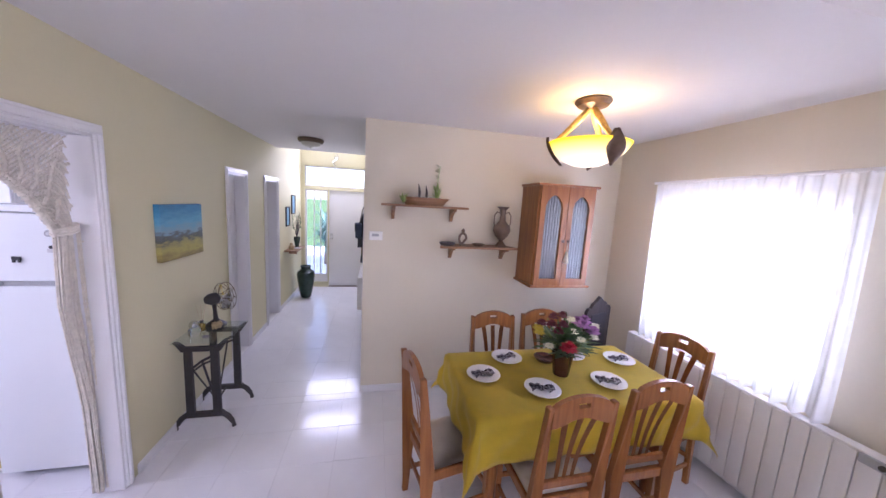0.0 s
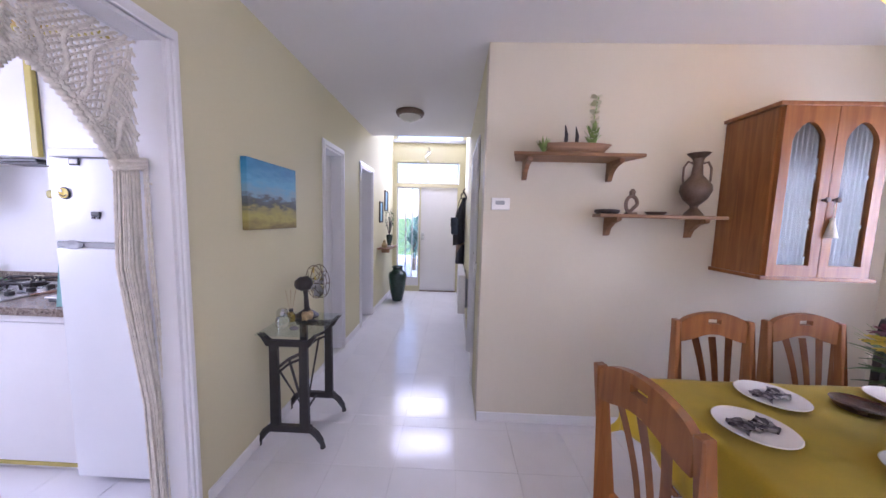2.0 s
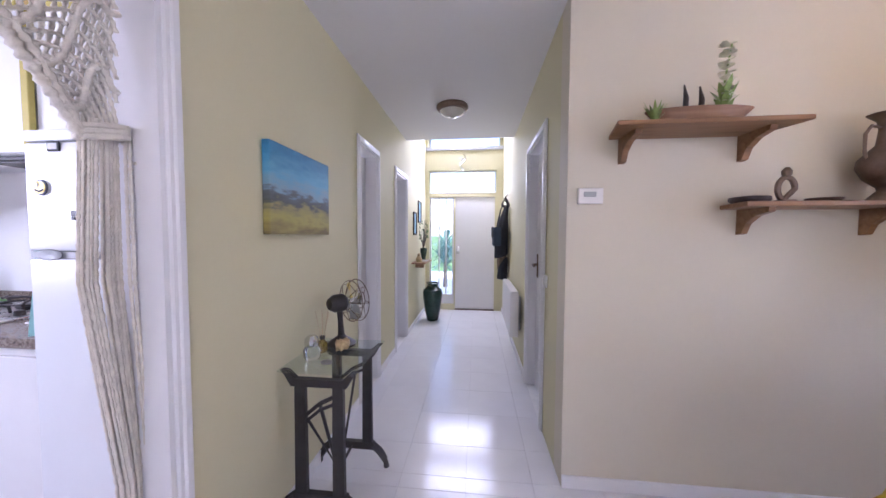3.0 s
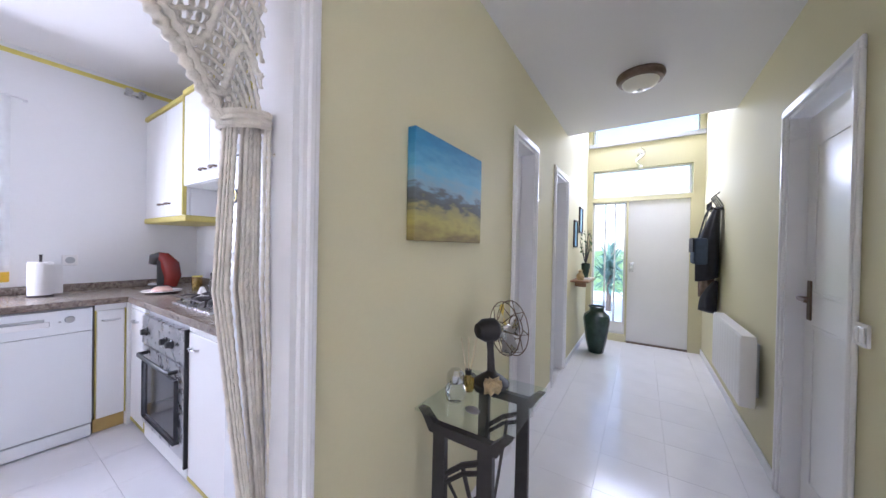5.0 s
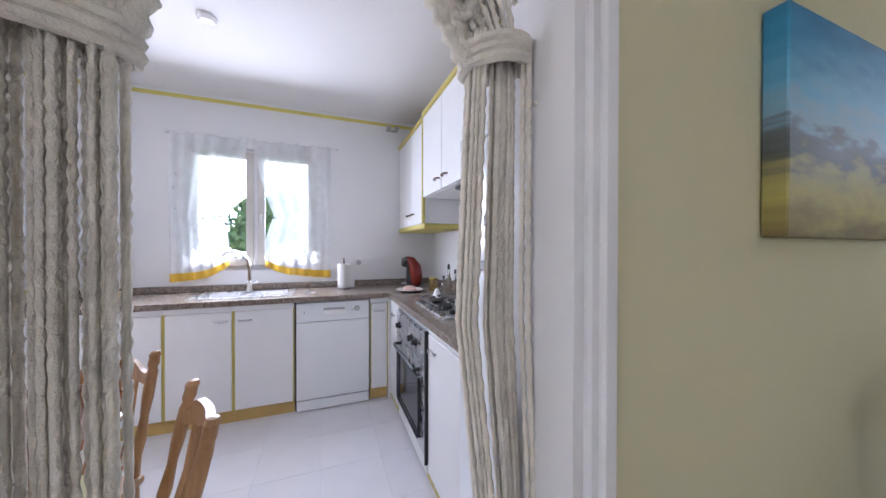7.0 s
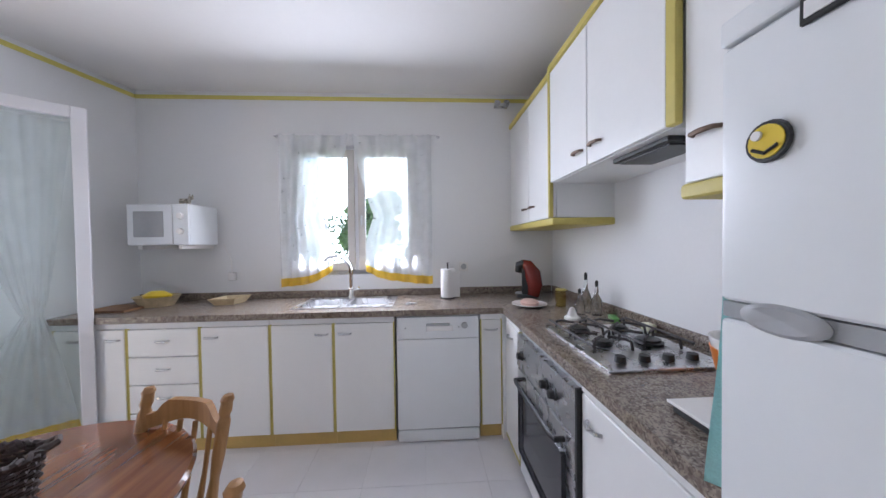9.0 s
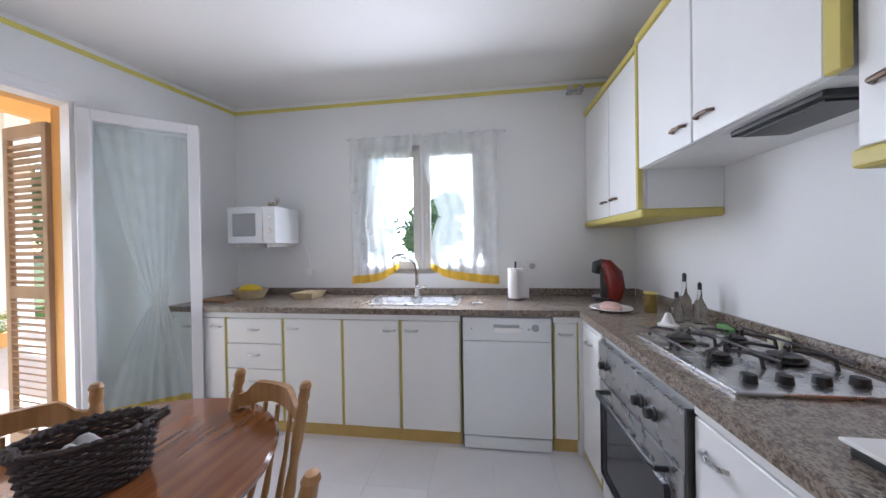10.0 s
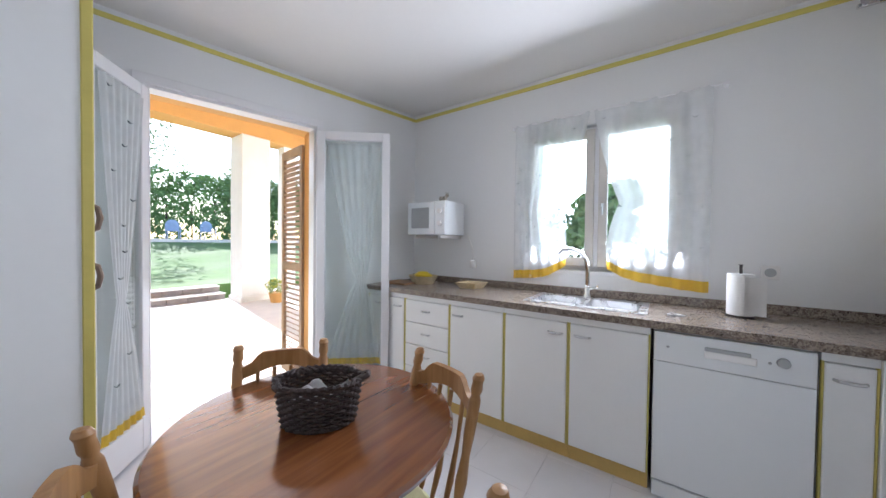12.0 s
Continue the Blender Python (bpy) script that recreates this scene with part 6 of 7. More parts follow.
t = T("cake_plate", "flat plate with a pale cloth on the worktop", "plate", (-2.36, 4.74, CT))
part("plate", turned([(0, 0.003), (0.07, 0.003), (0.12, 0.018), (0.118, 0.022), (0.07, 0.009), (0, 0.008)], 28), M["china"], t, smooth=True)
part("sponge", turned([(0, 0.008), (0.08, 0.01), (0.085, 0.03), (0.06, 0.045), (0, 0.05)], 18, sy=0.7), material("pale_pink_cloth", (0.62, 0.42, 0.36), 0.9, vary=0.2, scale=20, bump=0.4), t, smooth=True)
t = T("juice_glass", "amber filled jar on the worktop", "jar", (-2.33, 4.95, CT))
part("jar", turned([(0, 0), (0.033, 0), (0.036, 0.09), (0.034, 0.11)], 18), M["amber"], t, smooth=True)
part("lid", turned([(0.036, 0.108), (0.036, 0.118), (0, 0.12)], 18), M["olive"], t)
for x, y, h, r in ((-2.13, 5.02, 0.24, 0.03), (-2.06, 5.05, 0.20, 0.028), (-2.09, 4.96, 0.15, 0.03)):
    t = T("oil_bottle", "clear glass oil bottle behind the hob", "bottle", (x, y, CT), group="bottles behind the hob")
    part("bottle", turned([(0, 0), (r, 0), (r, h * 0.45), (r * 0.4, h * 0.62), (r * 0.35, h * 0.85), (r * 0.4, h * 0.86)], 16), M["mirror"], t, smooth=True)
    part("stopper", turned([(r * 0.3, h * 0.85), (r * 0.35, h), (0, h * 1.05)], 10), M["black"], t)
t = T("juicer", "small white cone juicer by the hob", "juicer", (-1.98, 4.86, CT))
part("cone", turned([(0.045, 0), (0.045, 0.012), (0.03, 0.02), (0.012, 0.065), (0, 0.07)], 16), M["china"], t, smooth=True)
tagged(part("green_brush", solid(-0.02, -0.06, 0, 0.02, 0.06, 0.022, bevel=0.008), M["green_plastic"], smooth=True), "green plastic brush lying by the hob", "brush").matrix_world = pose(-1.92, 5.07, CT, 0, 0, 70)
tagged(part("soap_block", solid(-0.03, -0.02, 0, 0.03, 0.02, 0.04, bevel=0.006), M["cream"], smooth=True), "small cream block by the hob", "block").matrix_world = pose(-1.70, 5.105, CT)
t = T("orange_bowl", "orange and white plastic colander on the worktop", "bowl", (-1.10, 4.98, CT))
part("bowl", turned([(0, 0), (0.05, 0), (0.09, 0.05), (0.105, 0.12), (0.10, 0.12), (0.08, 0.05), (0, 0.01)], 24), M["orange"], t, smooth=True)
part("inner_bowl", turned([(0.06, 0.06), (0.10, 0.115), (0.108, 0.15), (0.102, 0.15), (0.05, 0.07)], 24), M["china"], t, smooth=True)
t = T("kitchen_scale", "white flat kitchen scale on the worktop", "scale", (-0.95, 4.74, CT))
part("base", solid(-0.07, -0.08, 0, 0.07, 0.08, 0.02, bevel=0.005), M["black"], t)
part("plate", solid(-0.08, -0.09, 0.022, 0.08, 0.09, 0.030, bevel=0.004), M["china"], t)
t = T("bread_basket", "pale woven basket with bread", "basket", (-2.72, 2.00, CT))
part("basket", turned([(0, 0), (0.09, 0), (0.125, 0.07), (0.13, 0.075), (0.12, 0.07), (0.085, 0.012)], 22, sy=1.15), M["pale_wicker"], t, smooth=True)
part("bread", turned([(0, 0.03), (0.05, 0.04), (0.06, 0.08), (0.03, 0.11), (0, 0.115)], 14, sy=1.7), M["smile_yellow"], t, smooth=True)
t = T("small_tray", "small pale woven tray on the worktop", "tray", (-2.74, 2.52, CT))
part("tray", turned([(0, 0), (0.08, 0), (0.11, 0.045), (0.112, 0.05), (0.10, 0.045), (0.075, 0.01)], 4, sy=1.3, m=pose(0, 0, 0, 0, 0, 45)), M["pale_wicker"], t)
tagged(part("cutting_board", solid(-0.12, -0.14, 0, 0.12, 0.14, 0.015, bevel=0.004), M["shelf_wood"]), "wooden cutting board lying on the worktop", "board").matrix_world = pose(-2.60, 1.84, CT)
t = T("microwave", "white microwave on a wall bracket", "microwave", (KW, 1.90, 1.37))
part("body", solid(0.03, 0.0, 0, 0.33, 0.42, 0.30, bevel=0.006), M["enamel"], t)
d = part("door", solid(0.331, 0.0, 0.004, 0.352, 0.31, 0.296, bevel=0.006), M["enamel"], t)
part("window", solid(0.351, 0.045, 0.06, 0.355, 0.25, 0.245, bevel=0.003, seg=1), M["grey"], d)
pan = part("control_panel", solid(0.331, 0.312, 0.004, 0.350, 0.42, 0.296, bevel=0.006), M["enamel"], t)
for z in (0.21, 0.10):
    part("dial", turned([(0.024, 0), (0.02, 0.016), (0, 0.018)], 16, m=pose(0.35, 0.366, z, 0, 90)), M["china"], pan, smooth=True)
for y in (0.06, 0.34):
    part("bracket", solid(0.0, y, -0.03, 0.34, y + 0.03, 0.0, bevel=0.004, seg=1), M["radiator"], t)
t = T("cow_figurine", "small spotted animal figurine on the microwave", "figurine", (-2.75, 2.20, 1.67))
bm = solid(-0.02, -0.035, 0.02, 0.02, 0.035, 0.055, bevel=0.01)
box(bm, -0.012, 0.03, 0.045, 0.012, 0.058, 0.075, bevel=0.006)
for x in (-0.014, 0.014):
    for y in (-0.025, 0.025):
        tube(bm, [(x, y, 0), (x, y, 0.03)], 0.006, 6)
    tube(bm, [(x * 0.7, 0.045, 0.07), (x * 1.4, 0.045, 0.088)], 0.004, 5)
part("body", bm, material("spotted_ceramic", (0.45, 0.40, 0.33), 0.3, vary=0.9, scale=60), t)
t = T("power_plug", "white plug and cable below the microwave", "plug", (KW, 2.42, 1.12))
part("plug", solid(0, -0.03, -0.05, 0.04, 0.03, 0.02, bevel=0.01), M["china"], t, smooth=True)
part("cable", rod([(0.02, 0, 0.02), (0.015, -0.01, 0.12), (0.02, -0.06, 0.25)], 0.004, 6), M["china"], t)
# stripe round the kitchen and ceiling fittings
structure(part("trim_window_wall", solid(KW, 1.66, 2.575, KW + 0.008, KN, 2.605), M["stripe"]), "painted yellow stripe below the kitchen ceiling", "trim")
structure(part("trim_north_wall", solid(KW + 0.008, KN - 0.008, 2.575, -0.156, KN, 2.605), M["stripe"]), "painted yellow stripe below the kitchen ceiling", "trim")
o = structure(part("trim_south_wall", solid(0.01, 0.0, 2.575, 2.85, 0.008, 2.605), M["stripe"]), "painted yellow stripe below the kitchen ceiling", "trim")
o.matrix_world = SW
t = T("spot_light", "twin chrome spotlight high on the kitchen wall", "lamp", (KW, 4.70, 2.53))
part("bar", solid(0, -0.06, -0.01, 0.02, 0.06, 0.01, bevel=0.003, seg=1), M["chrome"], t)
for y in (-0.04, 0.04):
    part("head", turned([(0.012, 0), (0.022, 0.02), (0.026, 0.05), (0.022, 0.05), (0.0, 0.04)], 14, m=pose(0.03, y, -0.005, 0, 60)), M["steel"], t, smooth=True)
t = T("smoke_detector", "small white disc on the kitchen ceiling", "detector", (-1.86, 3.40, KCEIL))
part("disc", turned([(0, 0), (0.05, 0), (0.05, -0.015), (0.035, -0.03), (0, -0.032)], 20), M["china"], t, smooth=True)
bm = rod([(0, 0, 0), (0.0, 0.02, 0.05), (0.0, 0.05, 0.09), (0, 0.06, 0.14)], [0.03, 0.035, 0.014, 0.008], 10)
tube(bm, [(0, 0.03, 0.06), (0, -0.05, 0.05)], [0.02, 0.006], 8)
tagged(part("duck_figurine", bm, M["dark_wood"], smooth=True), "dark bird figurine on top of the wall cupboards", "figurine").matrix_world = pose(-2.30, 4.88, 2.375, 0, 0, 90)
tagged(part("bird_figurine", turned([(0, 0), (0.03, 0), (0.035, 0.03), (0.012, 0.06), (0.014, 0.075), (0, 0.09)], 12), M["dark_wood"], smooth=True), "small dark figurine on the wall cupboards", "figurine").matrix_world = pose(-2.52, 4.86, 2.375)
t = T("cupboard_ornament", "yellowish box on top of the cupboards", "box", (-1.32, 4.95, 2.375))
part("box", solid(-0.08, -0.08, 0, 0.08, 0.08, 0.10, bevel=0.006), M["ochre"], t)

# tall cupboard
t = T("tall_cupboard", "tall white cupboard with olive edges", "cupboard", (-0.158, 1.88, 0))
part("carcass", solid(-0.39, 0.0, 0.0, 0.0, 0.63, 2.42), M["white_lacquer"], t)
part("edge_strip", solid(-0.415, 0.61, 0.0, -0.39, 0.635, 2.42, bevel=0.003, seg=1), M["olive"], t)
part("edge_strip", solid(-0.415, -0.002, 0.0, -0.39, 0.02, 2.42, bevel=0.003, seg=1), M["olive"], t)
part("cornice", solid(-0.43, -0.01, 2.42, 0.0, 0.65, 2.455, bevel=0.006), M["olive"], t)
for z0, z1, hz in ((0.10, 1.25, 1.15), (1.26, 2.41, 1.36)):
    d = part("door", solid(-0.412, 0.022, z0, -0.392, 0.608, z1, bevel=0.003, seg=1), M["white_lacquer"], t)
    bow_handle(d, (-0.412, 0.55, hz if hz > 1.2 else 1.18), (0, 0, 1), (-1, 0, 0), mat=M["bronze"])

# kitchen window and its curtains
t = structure(thing("window_kitchen", (KW - 0.12, 2.91, 1.10)), "cream framed casement window over the sink", "window")
for y0, y1, z0, z1 in ((0, 0.03, 0, 1.1), (1.03, 1.06, 0, 1.1), (0.03, 1.03, 0, 0.03), (0.03, 1.03, 1.07, 1.1)):
    part("window_frame", solid(0, y0, z0, 0.06, y1, z1), M["white_gloss"], t)
for y0, y1 in ((0.03, 0.515), (0.545, 1.03)):
    s = part("sash", bmesh.new(), M["frame_wood"], t)
    bm = bmesh.new()
    for c in ((y0, 0.03, y0 + 0.06, 1.07), (y1 - 0.06, 0.03, y1, 1.07), (y0 + 0.06, 0.03, y1 - 0.06, 0.10), (y0 + 0.06, 1.01, y1 - 0.06, 1.07)):
        box(bm, 0.055, c[0], c[1], 0.10, c[2], c[3], bevel=0.004, seg=1)
    bm.to_mesh(s.data)
    bm.free()
    p = part("pane", solid(0.075, y0 + 0.06, 0.10, 0.081, y1 - 0.06, 1.01), M["glass"], s)
    p.visible_shadow = False
part("post", solid(0.06, 0.512, 0.03, 0.085, 0.548, 1.07), M["white_gloss"], t)
part("window_handle", rod([(0.10, 0.575, 0.50), (0.125, 0.575, 0.50), (0.128, 0.575, 0.42)], 0.008, 8), M["steel"], t, smooth=True)
part("window_sill", solid(0.0, -0.02, -0.03, 0.13, 1.08, 0.0, bevel=0.004), M["white_gloss"], t)


def kitchen_curtain(yo, yi, ytie, ybot, seed):
    """A short curtain: its outer edge yo hangs straight, its inner edge is drawn to a tie and falls open below it."""
    t = T("cafe_curtain", "white embroidered sheer curtain with a yellow hem", "curtain", group="kitchen window curtains")
    ztop, zt, zb = 2.275, 1.57, 1.01
    r = random.Random(seed)
    ph = r.uniform(0, 6)
    X = KW + 0.045

    def edge(v):
        z = ztop - (ztop - zb) * v
        if z > zt:
            s = ((ztop - z) / (ztop - zt))
            return yi + (ytie - yi) * s ** 1.3
        s = (zt - z) / (zt - zb)
        return ytie + (ybot - ytie) * math.sin(min(1, s * 1.6) * math.pi / 2)

    def f(u, v, off=0.0):
        e = edge(v)
        y = yo + (e - yo) * u
        z = ztop - (ztop - zb) * v + 0.115 * u ** 2.2 * max(0.0, v - 0.45) / 0.55 + 0.012 * u * v * math.sin(7 * u + ph)
        a = 0.010 + 0.008 * v
        return (X + off + a * math.sin(33 * u + ph) + 0.006 * math.sin(14 * u + 4 * v), y, z + (0.006 * math.sin(60 * u) if v < 0.02 else 0))
    part("panel", grid(bmesh.new(), lambda u, v: f(u, v * 0.945), 70, 40), M["lace"], t, smooth=2)
    part("hem", grid(bmesh.new(), lambda u, v: f(u, 0.945 + 0.055 * v, 0.001), 70, 4), M["yellow_hem"], t, "yellow cotton hem", smooth=2)
    bm = bmesh.new()
    for k in range(17):
        u, v = r.uniform(0.06, 0.97), 0.05 + 0.87 * (k + r.uniform(0.1, 0.9)) / 17
        p = f(u, v, 0.012)
        for d, w in ((-1, 0.012), (1, 0.012)):
            blade(bm, p, (p[0], p[1] + d * 0.016, p[2] + 0.012), 0.005, 0.0)
        blade(bm, p, (p[0], p[1], p[2] + 0.022), 0.004, 0.0)
    part("embroidery", bm, M["motif"], t, "small grey embroidered flowers")
    part("tie", rod([(X - 0.015, ytie - 0.012, zt), (X + 0.03, ytie, zt + 0.004), (X - 0.015, ytie + 0.012, zt)], 0.006, 6), M["motif"], t)


kitchen_curtain(2.83, 3.40, 3.19, 3.25, 1)
kitchen_curtain(4.09, 3.43, 3.60, 3.53, 2)
t = T("curtain_rod", "thin white curtain rod over the kitchen window", "curtain rod", (KW + 0.045, 0, 2.275))
part("rod", rod([(0, 2.80, 0), (0, 4.15, 0)], 0.007, 8), M["white_gloss"], t)
for y in (2.80, 4.15):
    part("bracket", solid(-0.045, y - 0.01, -0.012, 0.01, y + 0.01, 0.012), M["white_gloss"], t)

# kitchen table and chairs
t = T("kitchen_table", "round polished dark wooden kitchen table", "table", (-1.0, 2.97, 0))
part("tabletop", turned([(0.0, 0.715), (0.36, 0.715), (0.375, 0.722), (0.378, 0.735), (0.37, 0.745), (0.0, 0.746)], 64, sx=1.12, sy=1.13), M["table_wood"], t, smooth=True)
part("apron", turned([(0.27, 0.66), (0.28, 0.66), (0.28, 0.716), (0.27, 0.716)], 40), M["oak"], t, smooth=True)
for a in (45, 135, 225, 315):
    c, s = 0.22 * math.cos(radians(a)), 0.22 * math.sin(radians(a))
    part("leg", turned([(0.018, 0), (0.024, 0.05), (0.02, 0.09), (0.032, 0.25), (0.036, 0.4), (0.024, 0.5), (0.034, 0.54), (0.034, 0.70)], 14, at=(c, s, 0)), M["oak"], t, smooth=True)


def turned_chair():
    """A turned chair: two posts with finials, a shaped crest rail, four spindles. Its back at y = 0, the seat towards +y."""
    t = T("kitchen_chair", "turned oak kitchen chair with a pale seat pad", "chair", group="chairs round the kitchen table")
    for s in (-1, 1):
        prof = [(0.014, 0.0), (0.017, 0.1), (0.014, 0.2), (0.018, 0.40), (0.016, 0.46), (0.013, 0.50), (0.019, 0.56), (0.013, 0.64), (0.018, 0.70), (0.019, 0.74), (0.019, 0.80), (0.014, 0.815), (0.019, 0.83), (0.017, 0.855), (0.020, 0.865), (0.014, 0.878), (0.0, 0.88)]
        bm = turned(prof, 12)
        for v in bm.verts:
            v.co.y += -0.10 * max(0.0, (v.co.z - 0.42)) / 0.45 - (0.05 * (0.42 - v.co.z) if v.co.z < 0.42 else 0)
            v.co.x += s * (0.145 + 0.015 * v.co.z)
        part("back_post", bm, M["oak"], t, smooth=True)
        part("leg", turned([(0.013, 0), (0.018, 0.08), (0.014, 0.16), (0.020, 0.28), (0.015, 0.36), (0.018, 0.42)], 12, at=(s * 0.16, 0.30, 0)), M["oak"], t, smooth=True)
    pts_t, pts_b = [], []
    for k in range(17):
        u = -1 + k / 8
        x = u * 0.148
        hump = 0.845 if abs(u) < 0.55 else 0.845 - 0.045 * min(1, (abs(u) - 0.55) / 0.25)
        pts_t.append((x, hump)), pts_b.append((x, 0.765 + 0.018 * math.cos(u * 2.6)))
    bm = bmesh.new()
    for (a, b), (c, d) in zip(zip(pts_b, pts_b[1:]), zip(pts_t, pts_t[1:])):
        bend = lambda x: -0.082 - 0.035 * (1 - (x / 0.148) ** 2)
        q = [bm.verts.new((p[0], bend(p[0]) + dy, p[1])) for dy in (-0.011, 0.011) for p in (a, b, d, c)]
        bm.faces.new(q[:4][::-1]), bm.faces.new(q[4:]), bm.faces.new((q[0], q[1], q[5], q[4])), bm.faces.new((q[2], q[3], q[7], q[6]))
    bmesh.ops.remove_doubles(bm, verts=bm.verts, dist=0.0005)
    bmesh.ops.recalc_face_normals(bm, faces=bm.faces)
    part("crest_rail", bm, M["oak"], t, smooth=True)
    for k in range(4):
        x = -0.09 + 0.06 * k
        part("spindle", rod([(x, -0.01, 0.42), (x, -0.045, 0.52), (x, -0.075, 0.64), (x, -0.10, 0.78)], [0.007, 0.011, 0.007, 0.008], 8), M["oak"], t, smooth=True)
    part("seat", solid(-0.18, -0.02, 0.40, 0.18, 0.33, 0.43, bevel=0.012, seg=2), M["oak"], t, smooth=True)
    bm = turned([(0, 0.43), (0.16, 0.43), (0.17, 0.442), (0.15, 0.46), (0, 0.464)], 28, at=(0, 0.155, 0))
    part("seat_pad", bm, M["kcushion"], t, "pale green seat pad", smooth=True)
    for y in (0.0, 0.30):
        part("stretcher", rod([(-0.15, y, 0.2), (0, y, 0.2), (0.15, y, 0.2)], [0.008, 0.013, 0.008], 8), M["oak"], t, smooth=True)
    for x in (-0.155, 0.155):
        part("stretcher", rod([(x, 0, 0.16), (x, 0.15, 0.16), (x, 0.30, 0.16)], [0.008, 0.013, 0.008], 8), M["oak"], t, smooth=True)
    return t


k0 = turned_chair()
k0.matrix_world = pose(-1.235, 3.205, 0, 0, 0, -104)
for x, y, rz in ((-1.025, 2.66, -36), (-0.72, 3.61, 205), (-0.57, 3.0, 74)):
    copy_thing(k0, pose(x, y, 0, 0, 0, rz))

# woven basket on the kitchen table
t = T("wicker_basket", "dark oval wicker basket holding white cloths", "basket", (-0.975, 3.005, 0.746), 133)
t.scale = (1.06, 1.0, 1.12)


def oval(z, r, ph, wob):
    n = 72
    return [((0.114 * r + wob * math.sin(18 * 6.2832 * k / n + ph)) * math.cos(6.2832 * k / n), (0.081 * r + wob * math.sin(18 * 6.2832 * k / n + ph)) * math.sin(6.2832 * k / n), z) for k in range(n)]


for k in range(13):
    part("weave", rod(oval(0.008 + 0.0083 * k, 0.86 + 0.012 * k, 3.14159 * (k % 2), 0.0045), 0.0047, 5, closed=True), M["wicker"], t)
for ph in (0.0, 3.14159):
    part("rim", rod([(x, y, z + 0.005 * math.sin(14 * math.atan2(y, x) + ph)) for x, y, z in oval(0.117, 1.03, ph, 0.005)], 0.0065, 6, closed=True), M["wicker"], t)
for k in range(36):
    a = 6.2832 * k / 36
    part("stake", rod([(0.098 * math.cos(a), 0.070 * math.sin(a), 0.004), (0.116 * math.cos(a), 0.082 * math.sin(a), 0.115)], 0.003, 5), M["wicker"], t)
part("bottom", turned([(0, 0), (1, 0), (1, 0.006), (0, 0.006)], 30, sx=0.097, sy=0.069), M["wicker"], t)
part("handle", rod([(0.112, -0.02, 0.115), (0.138, -0.012, 0.125), (0.138, 0.012, 0.125), (0.112, 0.02, 0.115)], 0.008, 6), M["wicker"], t)
bm = grid(bmesh.new(), lambda u, v: ((u - 0.5) * 0.15, (v - 0.5) * 0.10, 0.078 + 0.028 * math.sin(9 * u + 5 * v) * math.sin(7 * v + 2)), 16, 12, 0.003)
part("cloth", bm, M["paper"], t, "crumpled white cloth", smooth=2)

# terrace door
LT = lambda x, y, z: SW @ Vector((x, y, z))
t = structure(thing("door_frame_terrace"), "white moulded terrace door frame", "door frame")
t.matrix_world = SW
for nm, c in (("upright", (TD[0], -0.11, 0, TD[0] + 0.03, 0.0, TD[3])), ("upright", (TD[1] - 0.03, -0.11, 0, TD[1], 0.0, TD[3])), ("head", (TD[0] + 0.03, -0.11, TD[3] - 0.03, TD[1] - 0.03, 0.0, TD[3]))):
    part(nm, solid(*c), M["white_gloss"], t)
for nm, c in (("casing", (TD[0] - 0.05, 0, 0, TD[0] + 0.01, 0.018, TD[3])), ("casing", (TD[1] - 0.01, 0, 0, TD[1] + 0.05, 0.018, TD[3])), ("casing", (TD[0] - 0.05, 0, TD[3] - 0.01, TD[1] + 0.05, 0.018, TD[3] + 0.05))):
    part(nm, solid(*c, bevel=0.005), M["white_gloss"], t)


def glazed_leaf(name, hinge, rz, width, label, knot):
    """A white glazed door leaf with a tied sheer curtain on its inner face; hinge at 0, leaf along +x."""
    t = structure(thing(name, (hinge[0], hinge[1], 0), rz), label, "door")
    h = 2.22
    for c in ((0, 0.02, 0.065, h), (width - 0.065, 0.02, width, h), (0.065, 0.02, width - 0.065, 0.22), (0.065, h - 0.07, width - 0.065, h)):
        part("stile", solid(c[0], -0.02, c[1], c[2], 0.02, c[3], bevel=0.004, seg=1), M["white_gloss"], t)
    p = part("pane", solid(0.065, -0.003, 0.22, width - 0.065, 0.003, h - 0.07), M["glass"], t)
    p.visible_shadow = False
    a, b = 0.07, width - 0.07

    def f(u, v):
        z = h - 0.09 - (h - 0.33) * v
        s = abs(v - 0.62) / (0.62 if v < 0.62 else 0.38)
        full = 0.16 + 0.84 * min(1, s) ** 0.75
        mid = knot * width
        y = a + (b - a) * u
        return (mid + (y - mid) * full, 0.032 + 0.008 * math.sin(40 * u + 3) * (0.6 + full * 0.4), z)
    part("curtain", grid(bmesh.new(), lambda u, v: f(u, 0.97 * v), 46, 44), M["lace"], t, "white sheer curtain tied at its waist", smooth=2)
    part("curtain_hem", grid(bmesh.new(), lambda u, v: f(u, 0.97 + 0.03 * v), 46, 2), M["yellow_hem"], t, smooth=2)
    r = random.Random(int(width * 100))
    bm = bmesh.new()
    for k in range(12):
        q = f(r.uniform(0.05, 0.95), 0.03 + 0.9 * k / 12)
        for d in (-1, 1):
            blade(bm, (q[0], q[1] + 0.012, q[2]), (q[0] + d * 0.02, q[1] + 0.012, q[2] + 0.014), 0.006, 0)
    part("embroidery", bm, M["motif"], t)
    return t


